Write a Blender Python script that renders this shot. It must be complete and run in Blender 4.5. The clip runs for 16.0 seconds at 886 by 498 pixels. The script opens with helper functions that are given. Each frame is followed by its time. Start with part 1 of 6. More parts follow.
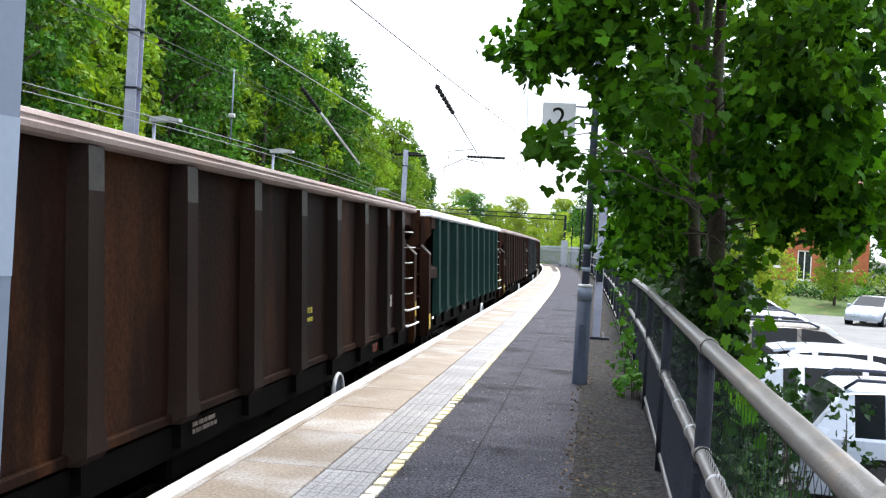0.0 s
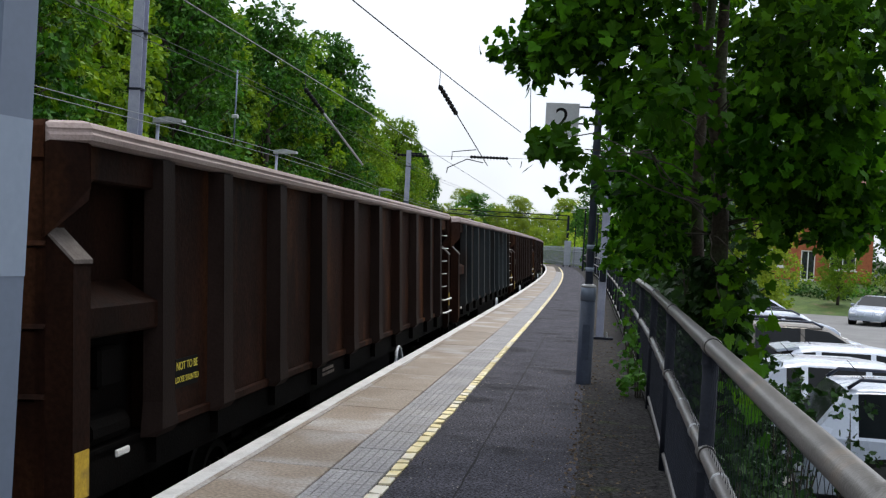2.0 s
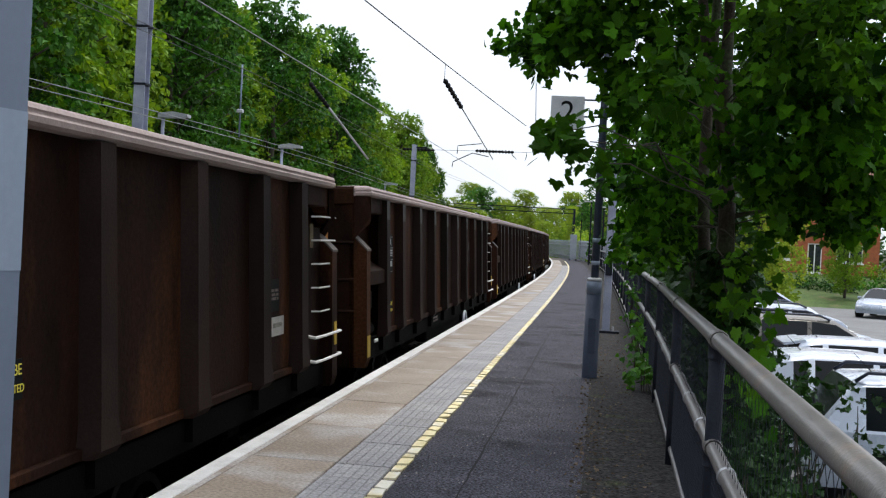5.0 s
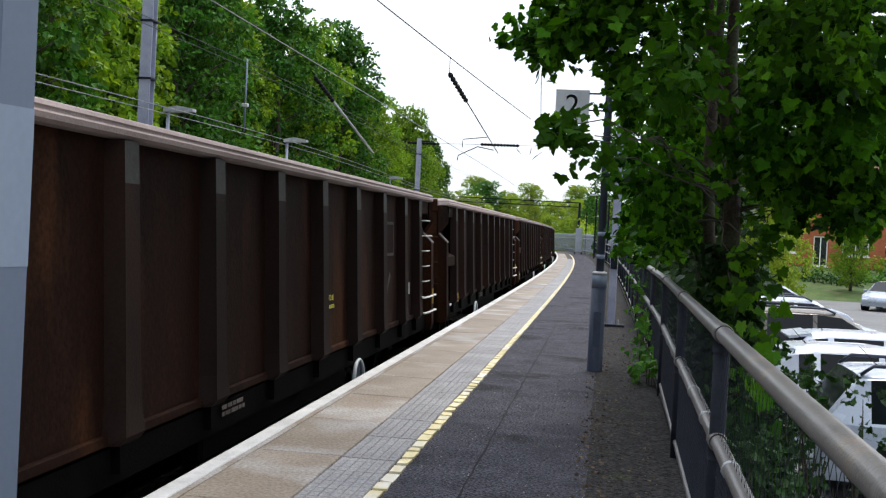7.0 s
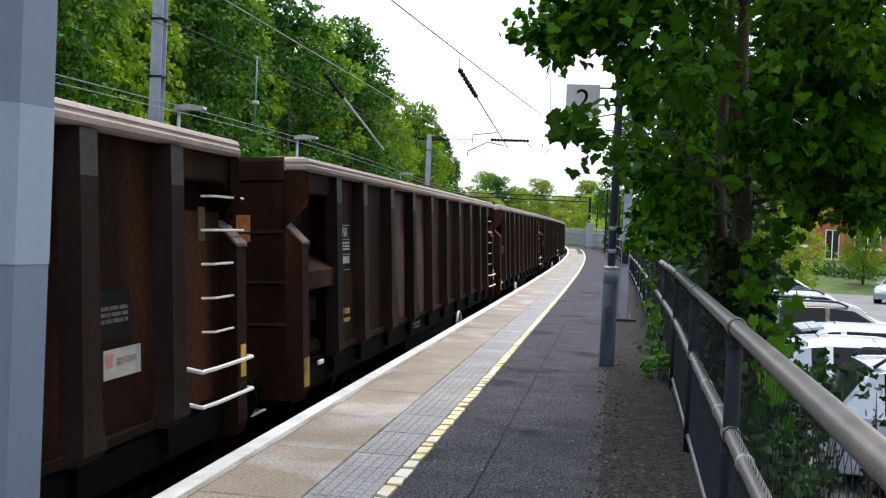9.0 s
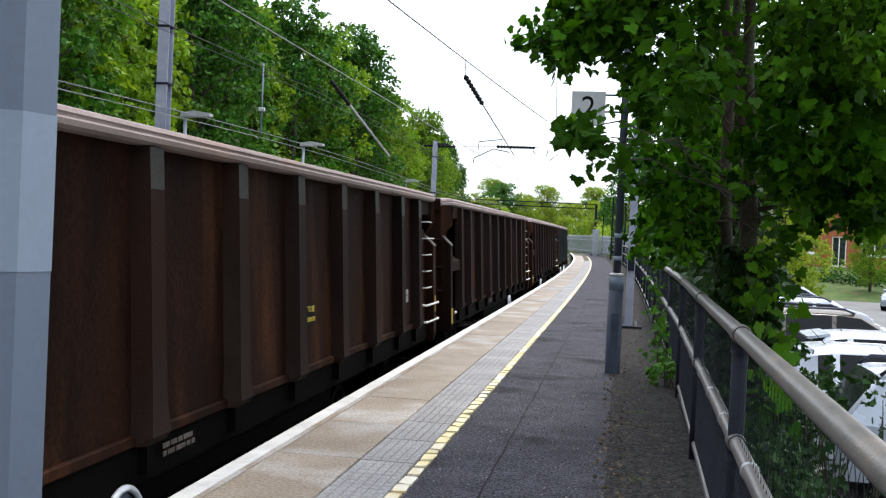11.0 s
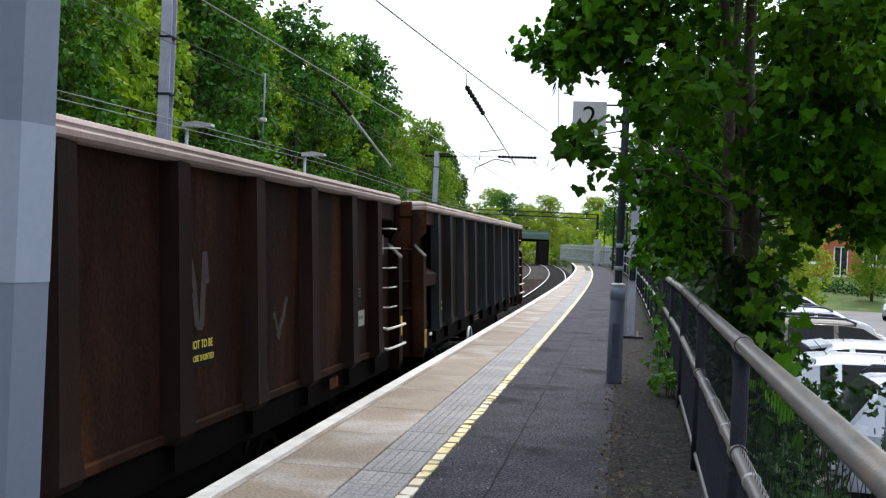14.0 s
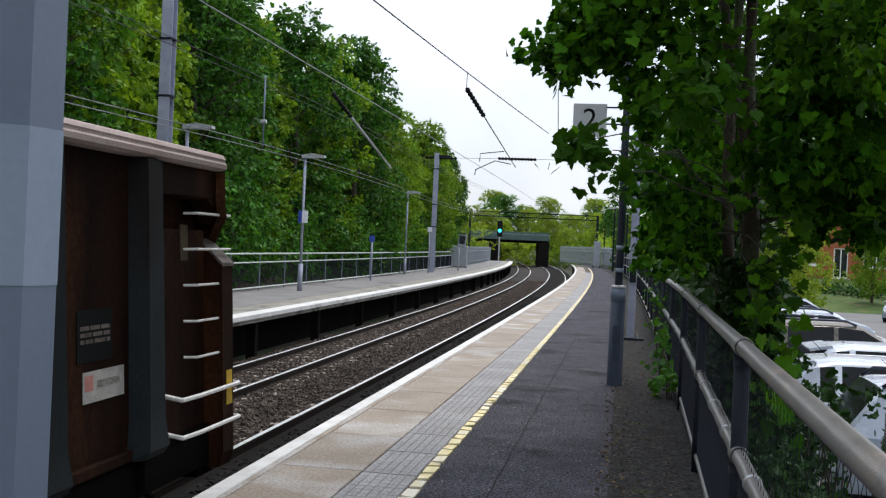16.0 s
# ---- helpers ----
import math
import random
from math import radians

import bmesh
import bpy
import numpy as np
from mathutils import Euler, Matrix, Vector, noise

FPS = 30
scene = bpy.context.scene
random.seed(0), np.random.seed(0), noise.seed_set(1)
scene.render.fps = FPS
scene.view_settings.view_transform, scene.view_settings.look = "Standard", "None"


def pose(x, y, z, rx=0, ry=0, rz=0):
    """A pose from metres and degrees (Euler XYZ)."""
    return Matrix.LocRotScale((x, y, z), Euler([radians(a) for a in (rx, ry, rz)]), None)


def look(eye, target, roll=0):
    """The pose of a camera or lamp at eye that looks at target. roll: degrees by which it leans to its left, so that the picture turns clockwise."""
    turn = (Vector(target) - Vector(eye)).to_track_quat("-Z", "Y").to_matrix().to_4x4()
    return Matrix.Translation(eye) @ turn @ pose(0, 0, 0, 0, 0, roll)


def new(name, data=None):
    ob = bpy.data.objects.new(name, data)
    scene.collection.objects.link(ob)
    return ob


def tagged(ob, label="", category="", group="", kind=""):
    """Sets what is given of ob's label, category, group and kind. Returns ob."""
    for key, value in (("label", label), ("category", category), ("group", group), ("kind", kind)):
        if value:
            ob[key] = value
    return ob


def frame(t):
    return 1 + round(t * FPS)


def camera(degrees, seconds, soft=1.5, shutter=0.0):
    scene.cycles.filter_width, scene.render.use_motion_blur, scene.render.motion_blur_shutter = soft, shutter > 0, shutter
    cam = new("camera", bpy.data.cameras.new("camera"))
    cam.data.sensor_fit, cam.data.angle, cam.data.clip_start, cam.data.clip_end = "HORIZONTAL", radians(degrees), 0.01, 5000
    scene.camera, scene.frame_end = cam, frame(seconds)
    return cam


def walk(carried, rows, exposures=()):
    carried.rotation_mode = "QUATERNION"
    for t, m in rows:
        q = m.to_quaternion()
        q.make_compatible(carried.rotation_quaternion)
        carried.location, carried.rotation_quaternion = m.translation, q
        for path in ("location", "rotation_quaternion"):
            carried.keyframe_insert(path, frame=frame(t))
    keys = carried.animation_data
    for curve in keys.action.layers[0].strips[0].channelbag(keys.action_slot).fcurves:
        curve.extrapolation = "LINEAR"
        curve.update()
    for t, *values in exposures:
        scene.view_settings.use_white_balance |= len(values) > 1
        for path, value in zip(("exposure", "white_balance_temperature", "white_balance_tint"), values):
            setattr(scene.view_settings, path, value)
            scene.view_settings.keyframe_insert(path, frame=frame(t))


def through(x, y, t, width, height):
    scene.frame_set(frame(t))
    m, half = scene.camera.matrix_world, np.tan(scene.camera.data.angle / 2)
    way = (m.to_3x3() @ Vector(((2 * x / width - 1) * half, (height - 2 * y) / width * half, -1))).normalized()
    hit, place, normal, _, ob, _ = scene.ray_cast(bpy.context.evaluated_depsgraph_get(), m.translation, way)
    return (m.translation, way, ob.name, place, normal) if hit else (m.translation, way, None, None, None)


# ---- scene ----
cam = camera(45.0, 16.0, soft=1.25)
VIEW = [
    (0.0, pose(0.0000, 0.0272, 1.5983, 89.644, -3.332, 7.833)),
    (0.5, pose(-0.0006, 0.0179, 1.5977, 89.643, -3.406, 7.822)),
    (1.0, pose(-0.0015, 0.0076, 1.5972, 89.670, -3.355, 7.883)),
    (1.5, pose(-0.0013, 0.0236, 1.5998, 89.549, -3.304, 7.999)),
    (2.0, pose(-0.0036, 0.0032, 1.5969, 89.657, -3.254, 7.996)),
    (2.5, pose(0.0019, 0.0295, 1.5954, 89.567, -3.119, 8.045)),
    (3.0, pose(0.0032, 0.0336, 1.5977, 89.492, -3.133, 8.112)),
    (3.5, pose(0.0025, 0.0151, 1.6006, 89.396, -3.115, 8.137)),
    (4.0, pose(-0.0010, 0.0376, 1.5941, 89.455, -3.103, 8.157)),
    (6.5, pose(-0.0005, 0.0266, 1.5961, 89.069, -3.005, 8.542)),
    (7.0, pose(0.0030, 0.0247, 1.5979, 88.973, -2.962, 8.592)),
    (7.5, pose(0.0011, 0.0282, 1.5984, 88.451, -2.872, 8.915)),
    (8.0, pose(0.0057, 0.0412, 1.5963, 88.573, -2.894, 8.900)),
    (8.5, pose(0.0026, 0.0200, 1.5973, 88.742, -2.836, 8.907)),
    (9.0, pose(-0.0043, 0.0071, 1.5963, 88.722, -2.566, 9.150)),
    (9.5, pose(-0.0014, 0.0194, 1.5981, 88.649, -2.528, 9.330)),
    (12.0, pose(0.0035, 0.0046, 1.5982, 89.377, -2.557, 9.549)),
    (12.5, pose(0.0041, 0.0222, 1.5963, 89.434, -2.475, 9.555)),
    (13.0, pose(-0.0001, 0.0092, 1.6009, 89.561, -2.507, 9.470)),
    (13.5, pose(0.0043, 0.0139, 1.5999, 89.653, -2.524, 9.519)),
    (14.0, pose(0.0049, 0.0170, 1.5989, 89.600, -2.577, 9.554)),
    (14.5, pose(-0.0005, -0.0095, 1.6017, 89.625, -2.511, 9.551)),
    (15.0, pose(0.0018, 0.0052, 1.6013, 89.696, -2.570, 9.516)),
    (15.5, pose(0.0031, 0.0075, 1.6002, 89.789, -2.570, 9.484)),
    (16.0, pose(-0.0000, 0.0000, 1.6020, 89.693, -2.589, 9.553)),
]

walk(cam, VIEW, exposures=[(0.0, 0.37), (0.6, 0.08), (1.0, -0.22), (1.5, -0.55), (2.0, -0.78), (3.0, -0.92), (4.2, -0.77), (6.5, -0.6), (7.5, -0.48), (9.0, -0.32), (12.0, -0.27), (14.5, -0.52), (16.0, -0.84)])

# ---- light: bright hazy sky, wide high sun ahead ----
SUN_UP, SUN_AZ = radians(66), radians(18)
world = bpy.data.worlds.new("sky")
scene.world = world
world.use_nodes = True
wn = world.node_tree.nodes
wl = world.node_tree.links
sky = wn.new("ShaderNodeTexSky")
sky.sky_type = "NISHITA"
sky.sun_disc = False
sky.sun_elevation, sky.sun_rotation = SUN_UP, SUN_AZ
sky.dust_density = 2.5
sky_dim = wn.new("ShaderNodeMixRGB")
sky_dim.blend_type = "MULTIPLY"
sky_dim.inputs[0].default_value = 1
sky_dim.inputs[2].default_value = (0.16, 0.16, 0.16, 1)
wl.new(sky.outputs[0], sky_dim.inputs[1])
cloud_co = wn.new("ShaderNodeTexCoord")
cloud = wn.new("ShaderNodeTexNoise")
cloud.inputs["Scale"].default_value = 2.2
cloud.inputs["Detail"].default_value = 5
wl.new(cloud_co.outputs["Generated"], cloud.inputs["Vector"])
cloud_ramp = wn.new("ShaderNodeValToRGB")
cloud_ramp.color_ramp.elements[0].position, cloud_ramp.color_ramp.elements[1].position = 0.3, 0.5
cloud_ramp.color_ramp.elements[0].color = (0.55, 0.55, 0.55, 1)
wl.new(cloud.outputs[0], cloud_ramp.inputs[0])
sky_mix = wn.new("ShaderNodeMixRGB")
sky_mix.inputs[2].default_value = (1.42, 1.5, 1.66, 1)
wl.new(cloud_ramp.outputs[0], sky_mix.inputs[0])
wl.new(sky_dim.outputs[0], sky_mix.inputs[1])
# an overcast sky is brightest overhead
up_axis = wn.new("ShaderNodeSeparateXYZ")
wl.new(cloud_co.outputs["Generated"], up_axis.inputs[0])
up_gain = wn.new("ShaderNodeMapRange")
up_gain.inputs[1].default_value, up_gain.inputs[2].default_value = 0.0, 1.0
up_gain.inputs[3].default_value, up_gain.inputs[4].default_value = 1.3, 2.2
wl.new(up_axis.outputs[2], up_gain.inputs[0])
sky_gain = wn.new("ShaderNodeVectorMath")
sky_gain.operation = "SCALE"
wl.new(sky_mix.outputs[0], sky_gain.inputs[0])
wl.new(up_gain.outputs[0], sky_gain.inputs["Scale"])
wl.new(sky_gain.outputs[0], wn["Background"].inputs[0])
wn["Background"].inputs[1].default_value = 0.95
sun = new("sun", bpy.data.lights.new("sun", "SUN"))
sun.data.energy, sun.data.angle, sun.data.color = 3.2, radians(16), (1.0, 0.97, 0.9)
sun.matrix_world = look((0, 0, 0), (-math.sin(SUN_AZ) * math.cos(SUN_UP), -math.cos(SUN_AZ) * math.cos(SUN_UP), -math.sin(SUN_UP)))


# ---- materials ----
def material(name, a, b, scale=6.0, rough=0.7, metal=0.0, bump=0.15, fine=60.0, spots=None, spot_amount=0.5, vary=0.0, detail=6.0,
             streak=None, island=False, spec=0.3, bump_dist=0.01, grit=0.13):
    """Two-scale noise between colours a and b, fine grain in relief, optional stains (spots) and tone change from piece to piece."""
    m = bpy.data.materials.new(name)
    m.use_nodes = True
    n, l = m.node_tree.nodes, m.node_tree.links
    p = n["Principled BSDF"]
    p.inputs["Roughness"].default_value, p.inputs["Metallic"].default_value = rough, metal
    p.inputs["Specular IOR Level"].default_value = spec
    co = n.new("ShaderNodeTexCoord")
    vec = co.outputs["Object"]
    if vary and not island:
        shift = n.new("ShaderNodeVectorMath")
        shift.operation = "MULTIPLY_ADD"
        own = n.new("ShaderNodeObjectInfo")
        l.new(own.outputs["Random"], shift.inputs[0])
        shift.inputs[1].default_value = (37, 53, 29)
        l.new(vec, shift.inputs[2])
        vec = shift.outputs[0]
    if streak:
        mp = n.new("ShaderNodeMapping")
        mp.inputs["Scale"].default_value = streak
        l.new(vec, mp.inputs[0])
        vec = mp.outputs[0]
    big = n.new("ShaderNodeTexNoise")
    big.inputs["Scale"].default_value, big.inputs["Detail"].default_value = scale, detail
    big.inputs["Roughness"].default_value = 0.65
    l.new(vec, big.inputs["Vector"])
    ramp = n.new("ShaderNodeValToRGB")
    ramp.color_ramp.elements[0].position, ramp.color_ramp.elements[1].position = 0.32, 0.68
    ramp.color_ramp.elements[0].color, ramp.color_ramp.elements[1].color = (*a, 1), (*b, 1)
    l.new(big.outputs[0], ramp.inputs[0])
    col = ramp.outputs[0]
    grain = n.new("ShaderNodeTexNoise")
    grain.inputs["Scale"].default_value, grain.inputs["Detail"].default_value = fine, 3
    l.new(co.outputs["Object"], grain.inputs["Vector"])
    if spots:
        st = n.new("ShaderNodeTexNoise")
        st.inputs["Scale"].default_value, st.inputs["Detail"].default_value = scale * 0.37 + 0.3, 8
        l.new(vec, st.inputs["Vector"])
        sr = n.new("ShaderNodeValToRGB")
        sr.color_ramp.elements[0].position, sr.color_ramp.elements[1].position = 0.68 - 0.3 * spot_amount, 0.78 - 0.25 * spot_amount
        l.new(st.outputs[0], sr.inputs[0])
        mx = n.new("ShaderNodeMixRGB")
        mx.inputs[2].default_value = (*spots, 1)
        l.new(sr.outputs[0], mx.inputs[0])
        l.new(col, mx.inputs[1])
        col = mx.outputs[0]
    if vary:
        src = n.new("ShaderNodeNewGeometry").outputs["Random Per Island"] if island else n.new("ShaderNodeObjectInfo").outputs["Random"]
        mr = n.new("ShaderNodeMapRange")
        mr.inputs[3].default_value, mr.inputs[4].default_value = 1 - vary, 1 + vary
        l.new(src, mr.inputs[0])
        hv = n.new("ShaderNodeHueSaturation")
        l.new(mr.outputs[0], hv.inputs["Value"])
        l.new(col, hv.inputs["Color"])
        col = hv.outputs[0]
    gm = n.new("ShaderNodeMixRGB")
    gm.blend_type = "OVERLAY"
    gm.inputs[0].default_value = grit
    gr = n.new("ShaderNodeMapRange")
    gr.inputs[1].default_value, gr.inputs[2].default_value = 0.32, 0.68
    l.new(grain.outputs[0], gr.inputs[0])
    l.new(col, gm.inputs[1])
    l.new(gr.outputs[0], gm.inputs[2])
    l.new(gm.outputs[0], p.inputs["Base Color"])
    rr = n.new("ShaderNodeMapRange")
    rr.inputs[3].default_value, rr.inputs[4].default_value = max(0.03, rough - 0.12), min(1, rough + 0.12)
    l.new(big.outputs[0], rr.inputs[0])
    l.new(rr.outputs[0], p.inputs["Roughness"])
    if bump:
        bp = n.new("ShaderNodeBump")
        bp.inputs["Strength"].default_value, bp.inputs["Distance"].default_value = bump, bump_dist
        l.new(grain.outputs[0], bp.inputs["Height"])
        l.new(bp.outputs[0], p.inputs["Normal"])
    return m


def leaf_material(name, a, b, through=0.35, rough=0.45, gloss=0.16):
    """Foliage: colour changes from leaf to leaf and from plant to plant; some light passes through."""
    m = bpy.data.materials.new(name)
    m.use_nodes = True
    n, l = m.node_tree.nodes, m.node_tree.links
    p = n["Principled BSDF"]
    p.inputs["Roughness"].default_value = rough
    p.inputs["Specular IOR Level"].default_value = gloss
    geo = n.new("ShaderNodeNewGeometry")
    info = n.new("ShaderNodeObjectInfo")
    mix = n.new("ShaderNodeMixRGB")
    mix.inputs[1].default_value, mix.inputs[2].default_value = (*a, 1), (*b, 1)
    l.new(geo.outputs["Random Per Island"], mix.inputs[0])
    mr = n.new("ShaderNodeMapRange")
    mr.inputs[3].default_value, mr.inputs[4].default_value = 0.75, 1.3
    l.new(info.outputs["Random"], mr.inputs[0])
    hv = n.new("ShaderNodeHueSaturation")
    l.new(mix.outputs[0], hv.inputs["Color"])
    l.new(mr.outputs[0], hv.inputs["Value"])
    co = n.new("ShaderNodeTexCoord")
    nz = n.new("ShaderNodeTexNoise")
    nz.inputs["Scale"].default_value = 0.6
    l.new(co.outputs["Object"], nz.inputs["Vector"])
    hue = n.new("ShaderNodeMapRange")
    hue.inputs[1].default_value, hue.inputs[2].default_value = 0.3, 0.7
    hue.inputs[3].default_value, hue.inputs[4].default_value = 0.488, 0.514
    l.new(nz.outputs[0], hue.inputs[0])
    l.new(hue.outputs[0], hv.inputs["Hue"])
    l.new(hv.outputs[0], p.inputs["Base Color"])
    tr = n.new("ShaderNodeBsdfTranslucent")
    warm = n.new("ShaderNodeMixRGB")
    warm.blend_type = "MULTIPLY"
    warm.inputs[0].default_value = 1
    warm.inputs[2].default_value = (1.5, 1.35, 0.5, 1)
    l.new(hv.outputs[0], warm.inputs[1])
    l.new(warm.outputs[0], tr.inputs[0])
    sh = n.new("ShaderNodeMixShader")
    sh.inputs[0].default_value = through
    l.new(p.outputs[0], sh.inputs[1])
    l.new(tr.outputs[0], sh.inputs[2])
    l.new(sh.outputs[0], n["Material Output"].inputs[0])
    return m


def glow_material(name, colour, strength):
    m = bpy.data.materials.new(name)
    m.use_nodes = True
    p = m.node_tree.nodes["Principled BSDF"]
    p.inputs["Base Color"].default_value = (*colour, 1)
    p.inputs["Emission Color"].default_value = (*colour, 1)
    p.inputs["Emission Strength"].default_value = strength
    return m


M_ASPHALT = material("asphalt", (0.042, 0.041, 0.051), (0.078, 0.076, 0.09), 2.2, 0.9, bump=1.0, fine=55, spots=(0.028, 0.028, 0.033), spot_amount=0.45, grit=0.95, spec=0.12, bump_dist=0.015)
M_DIRT = material("mossy_grit", (0.02, 0.019, 0.0195), (0.046, 0.043, 0.042), 5, 0.95, bump=0.9, fine=38, spots=(0.042, 0.048, 0.024), spot_amount=0.3, grit=0.9, spec=0.1)
M_SLAB = material("buff_paving", (0.21, 0.163, 0.12), (0.31, 0.26, 0.21), 1.8, 0.6, bump=0.3, fine=42, spots=(0.38, 0.355, 0.34), spot_amount=0.58, vary=0.12, grit=0.3)
M_TACTILE = material("grey_paving", (0.25, 0.245, 0.25), (0.335, 0.325, 0.325), 4, 0.75, bump=0.3, fine=50, spots=(0.25, 0.24, 0.23), spot_amount=0.4, vary=0.1, grit=0.3)
M_WHITE_LINE = material("white_line_paint", (0.52, 0.51, 0.5), (0.72, 0.71, 0.7), 3, 0.6, bump=0.2, fine=80, spots=(0.4, 0.38, 0.35), spot_amount=0.2)
M_YELLOW = material("yellow_line_paint", (0.66, 0.53, 0.24), (0.8, 0.72, 0.46), 7, 0.65, bump=0.3, fine=60, spots=(0.75, 0.7, 0.58), spot_amount=0.7, vary=0.12, island=True)
M_FADED_LINE = material("faded_yellow_line", (0.3, 0.27, 0.2), (0.42, 0.38, 0.27), 5, 0.8, bump=0.2, spots=(0.2, 0.19, 0.18), spot_amount=0.5)
M_FAR_TOP = material("pale_tarmac", (0.16, 0.155, 0.155), (0.235, 0.225, 0.225), 0.8, 0.85, bump=0.4, fine=60, spots=(0.12, 0.115, 0.11), spot_amount=0.4, grit=0.4)
M_JOINT = material("joint_sand", (0.05, 0.042, 0.034), (0.1, 0.085, 0.07), 12, 0.95)
M_CONCRETE = material("weathered_concrete", (0.2, 0.19, 0.17), (0.32, 0.3, 0.27), 3, 0.85, bump=0.4, fine=70, spots=(0.1, 0.1, 0.085), spot_amount=0.5, grit=0.4)
# near-black brick; shade beside and under the platforms is put into this colour
M_DARK_BRICK = material("shade_black_brick", (0.005, 0.0045, 0.004), (0.014, 0.012, 0.011), 4, 0.9, bump=0.5, fine=40, spec=0.05)
M_BALLAST = material("ballast_stone", (0.03, 0.022, 0.018), (0.105, 0.08, 0.066), 3, 0.9, bump=0.4, fine=60, vary=0.5, island=True, grit=0.4)
# ballast stone with the platform's shade put into its colour
M_SHADE_STONE = material("shade_black_stone", (0.004, 0.0035, 0.003), (0.02, 0.017, 0.015), 3, 0.8, bump=0.4, fine=60, vary=0.5, island=True, spec=0.1)
M_BALLAST_BED = material("ballast_bed", (0.008, 0.006, 0.005), (0.04, 0.03, 0.025), 28, 0.95, bump=1.0, fine=35, bump_dist=0.05, grit=0.4)
M_SLEEPER = material("concrete_sleeper", (0.17, 0.145, 0.12), (0.28, 0.245, 0.21), 5, 0.85, bump=0.4, fine=60, vary=0.12, grit=0.4)
M_RAIL = material("polished_rail_head", (0.7, 0.7, 0.71), (0.85, 0.85, 0.86), 8, 0.35, 0.8, bump=0.05)
M_RAIL_RUST = material("rusty_rail_web", (0.01, 0.007, 0.005), (0.03, 0.018, 0.012), 12, 0.85, 0.2, bump=0.4)
M_GALV = material("galvanised_steel", (0.36, 0.37, 0.39), (0.50, 0.51, 0.53), 7, 0.42, 0.55, bump=0.1, fine=120, spots=(0.30, 0.29, 0.28), spot_amount=0.35)
M_FENCE_RAIL = material("worn_grey_handrail", (0.115, 0.11, 0.107), (0.19, 0.183, 0.177), 9, 0.38, 0.3, bump=0.15, fine=120, spots=(0.22, 0.18, 0.15), spot_amount=0.3)
M_FENCE_DARK = material("dark_fence_post", (0.008, 0.010, 0.015), (0.02, 0.023, 0.032), 8, 0.6, 0.0, bump=0.15, spec=0.08)
M_WIRE = material("dark_wire", (0.03, 0.03, 0.032), (0.06, 0.06, 0.065), 20, 0.5, 0.5, bump=0.0)
M_WIRE_PALE = material("weathered_wire", (0.2, 0.21, 0.22), (0.32, 0.33, 0.34), 20, 0.5, 0.4, bump=0.0)
M_POST_BLUE = material("blue_grey_post_paint", (0.034, 0.044, 0.068), (0.052, 0.065, 0.095), 5, 0.45, 0.0, bump=0.08, spec=0.2, spots=(0.06, 0.065, 0.08), spot_amount=0.3)
M_POST_BAND = material("pale_blue_grey_paint", (0.215, 0.265, 0.335), (0.245, 0.295, 0.37), 1.5, 0.4, 0.1, bump=0.02, grit=0.03)
M_POST_MID = material("mid_blue_grey_paint", (0.127, 0.158, 0.213), (0.147, 0.181, 0.24), 1.5, 0.4, 0.1, bump=0.02, grit=0.03)
M_MAST = material("lavender_grey_mast", (0.26, 0.28, 0.37), (0.37, 0.39, 0.47), 3, 0.5, 0.3, bump=0.08)
M_BROWN = material("grimy_brown_wagon_paint", (0.0065, 0.0028, 0.0018), (0.021, 0.0085, 0.0052), 1.7, 0.7, bump=0.3, fine=30, grit=0.3, spots=(0.045, 0.0175, 0.0075), spot_amount=0.5, streak=(1, 1.6, 0.35), vary=0.35, spec=0.05)
M_BROWN_RIB = material("dusty_brown_rib_paint", (0.008, 0.0042, 0.0032), (0.02, 0.0125, 0.0105), 1.6, 0.65, bump=0.2, fine=50, spots=(0.018, 0.008, 0.0055), spot_amount=0.5, streak=(1, 1, 0.4), vary=0.4, spec=0.06)
M_RIB_GREY = material("blue_grey_rib_paint", (0.011, 0.014, 0.0155), (0.024, 0.029, 0.031), 1.6, 0.65, bump=0.2, fine=50, spots=(0.014, 0.009, 0.007), spot_amount=0.45, streak=(1, 1, 0.4), vary=0.3, spec=0.06)
M_GREEN = material("dark_green_wagon_paint", (0.0015, 0.0105, 0.009), (0.004, 0.019, 0.016), 1.1, 0.6, bump=0.15, fine=45, spots=(0.006, 0.014, 0.012), spot_amount=0.4, streak=(1, 1.6, 0.35), spec=0.06)
M_GREEN_RIB = material("dusty_green_rib_paint", (0.004, 0.018, 0.016), (0.009, 0.03, 0.026), 1.6, 0.6, bump=0.15, fine=50, streak=(1, 1, 0.4), spec=0.08)
M_RIB_WORN = material("grey_worn_rib_top", (0.035, 0.034, 0.032), (0.06, 0.059, 0.056), 3, 0.7, bump=0.1, spots=(0.03, 0.025, 0.022), spot_amount=0.4, spec=0.1)
# dusty rail; the sky light it catches is put into the pale colour
M_CHORD = material("sky_pale_dusty_top_rail", (0.25, 0.19, 0.175), (0.36, 0.295, 0.275), 4, 0.7, bump=0.25, fine=60, spots=(0.33, 0.24, 0.21), spot_amount=0.4, streak=(1, 0.4, 1), vary=0.12)
M_CHORD_WHITE = material("white_dusty_top_rail", (0.66, 0.68, 0.69), (0.8, 0.82, 0.83), 4, 0.65, bump=0.2, fine=60, spots=(0.45, 0.47, 0.47), spot_amount=0.25, streak=(1, 0.4, 1))
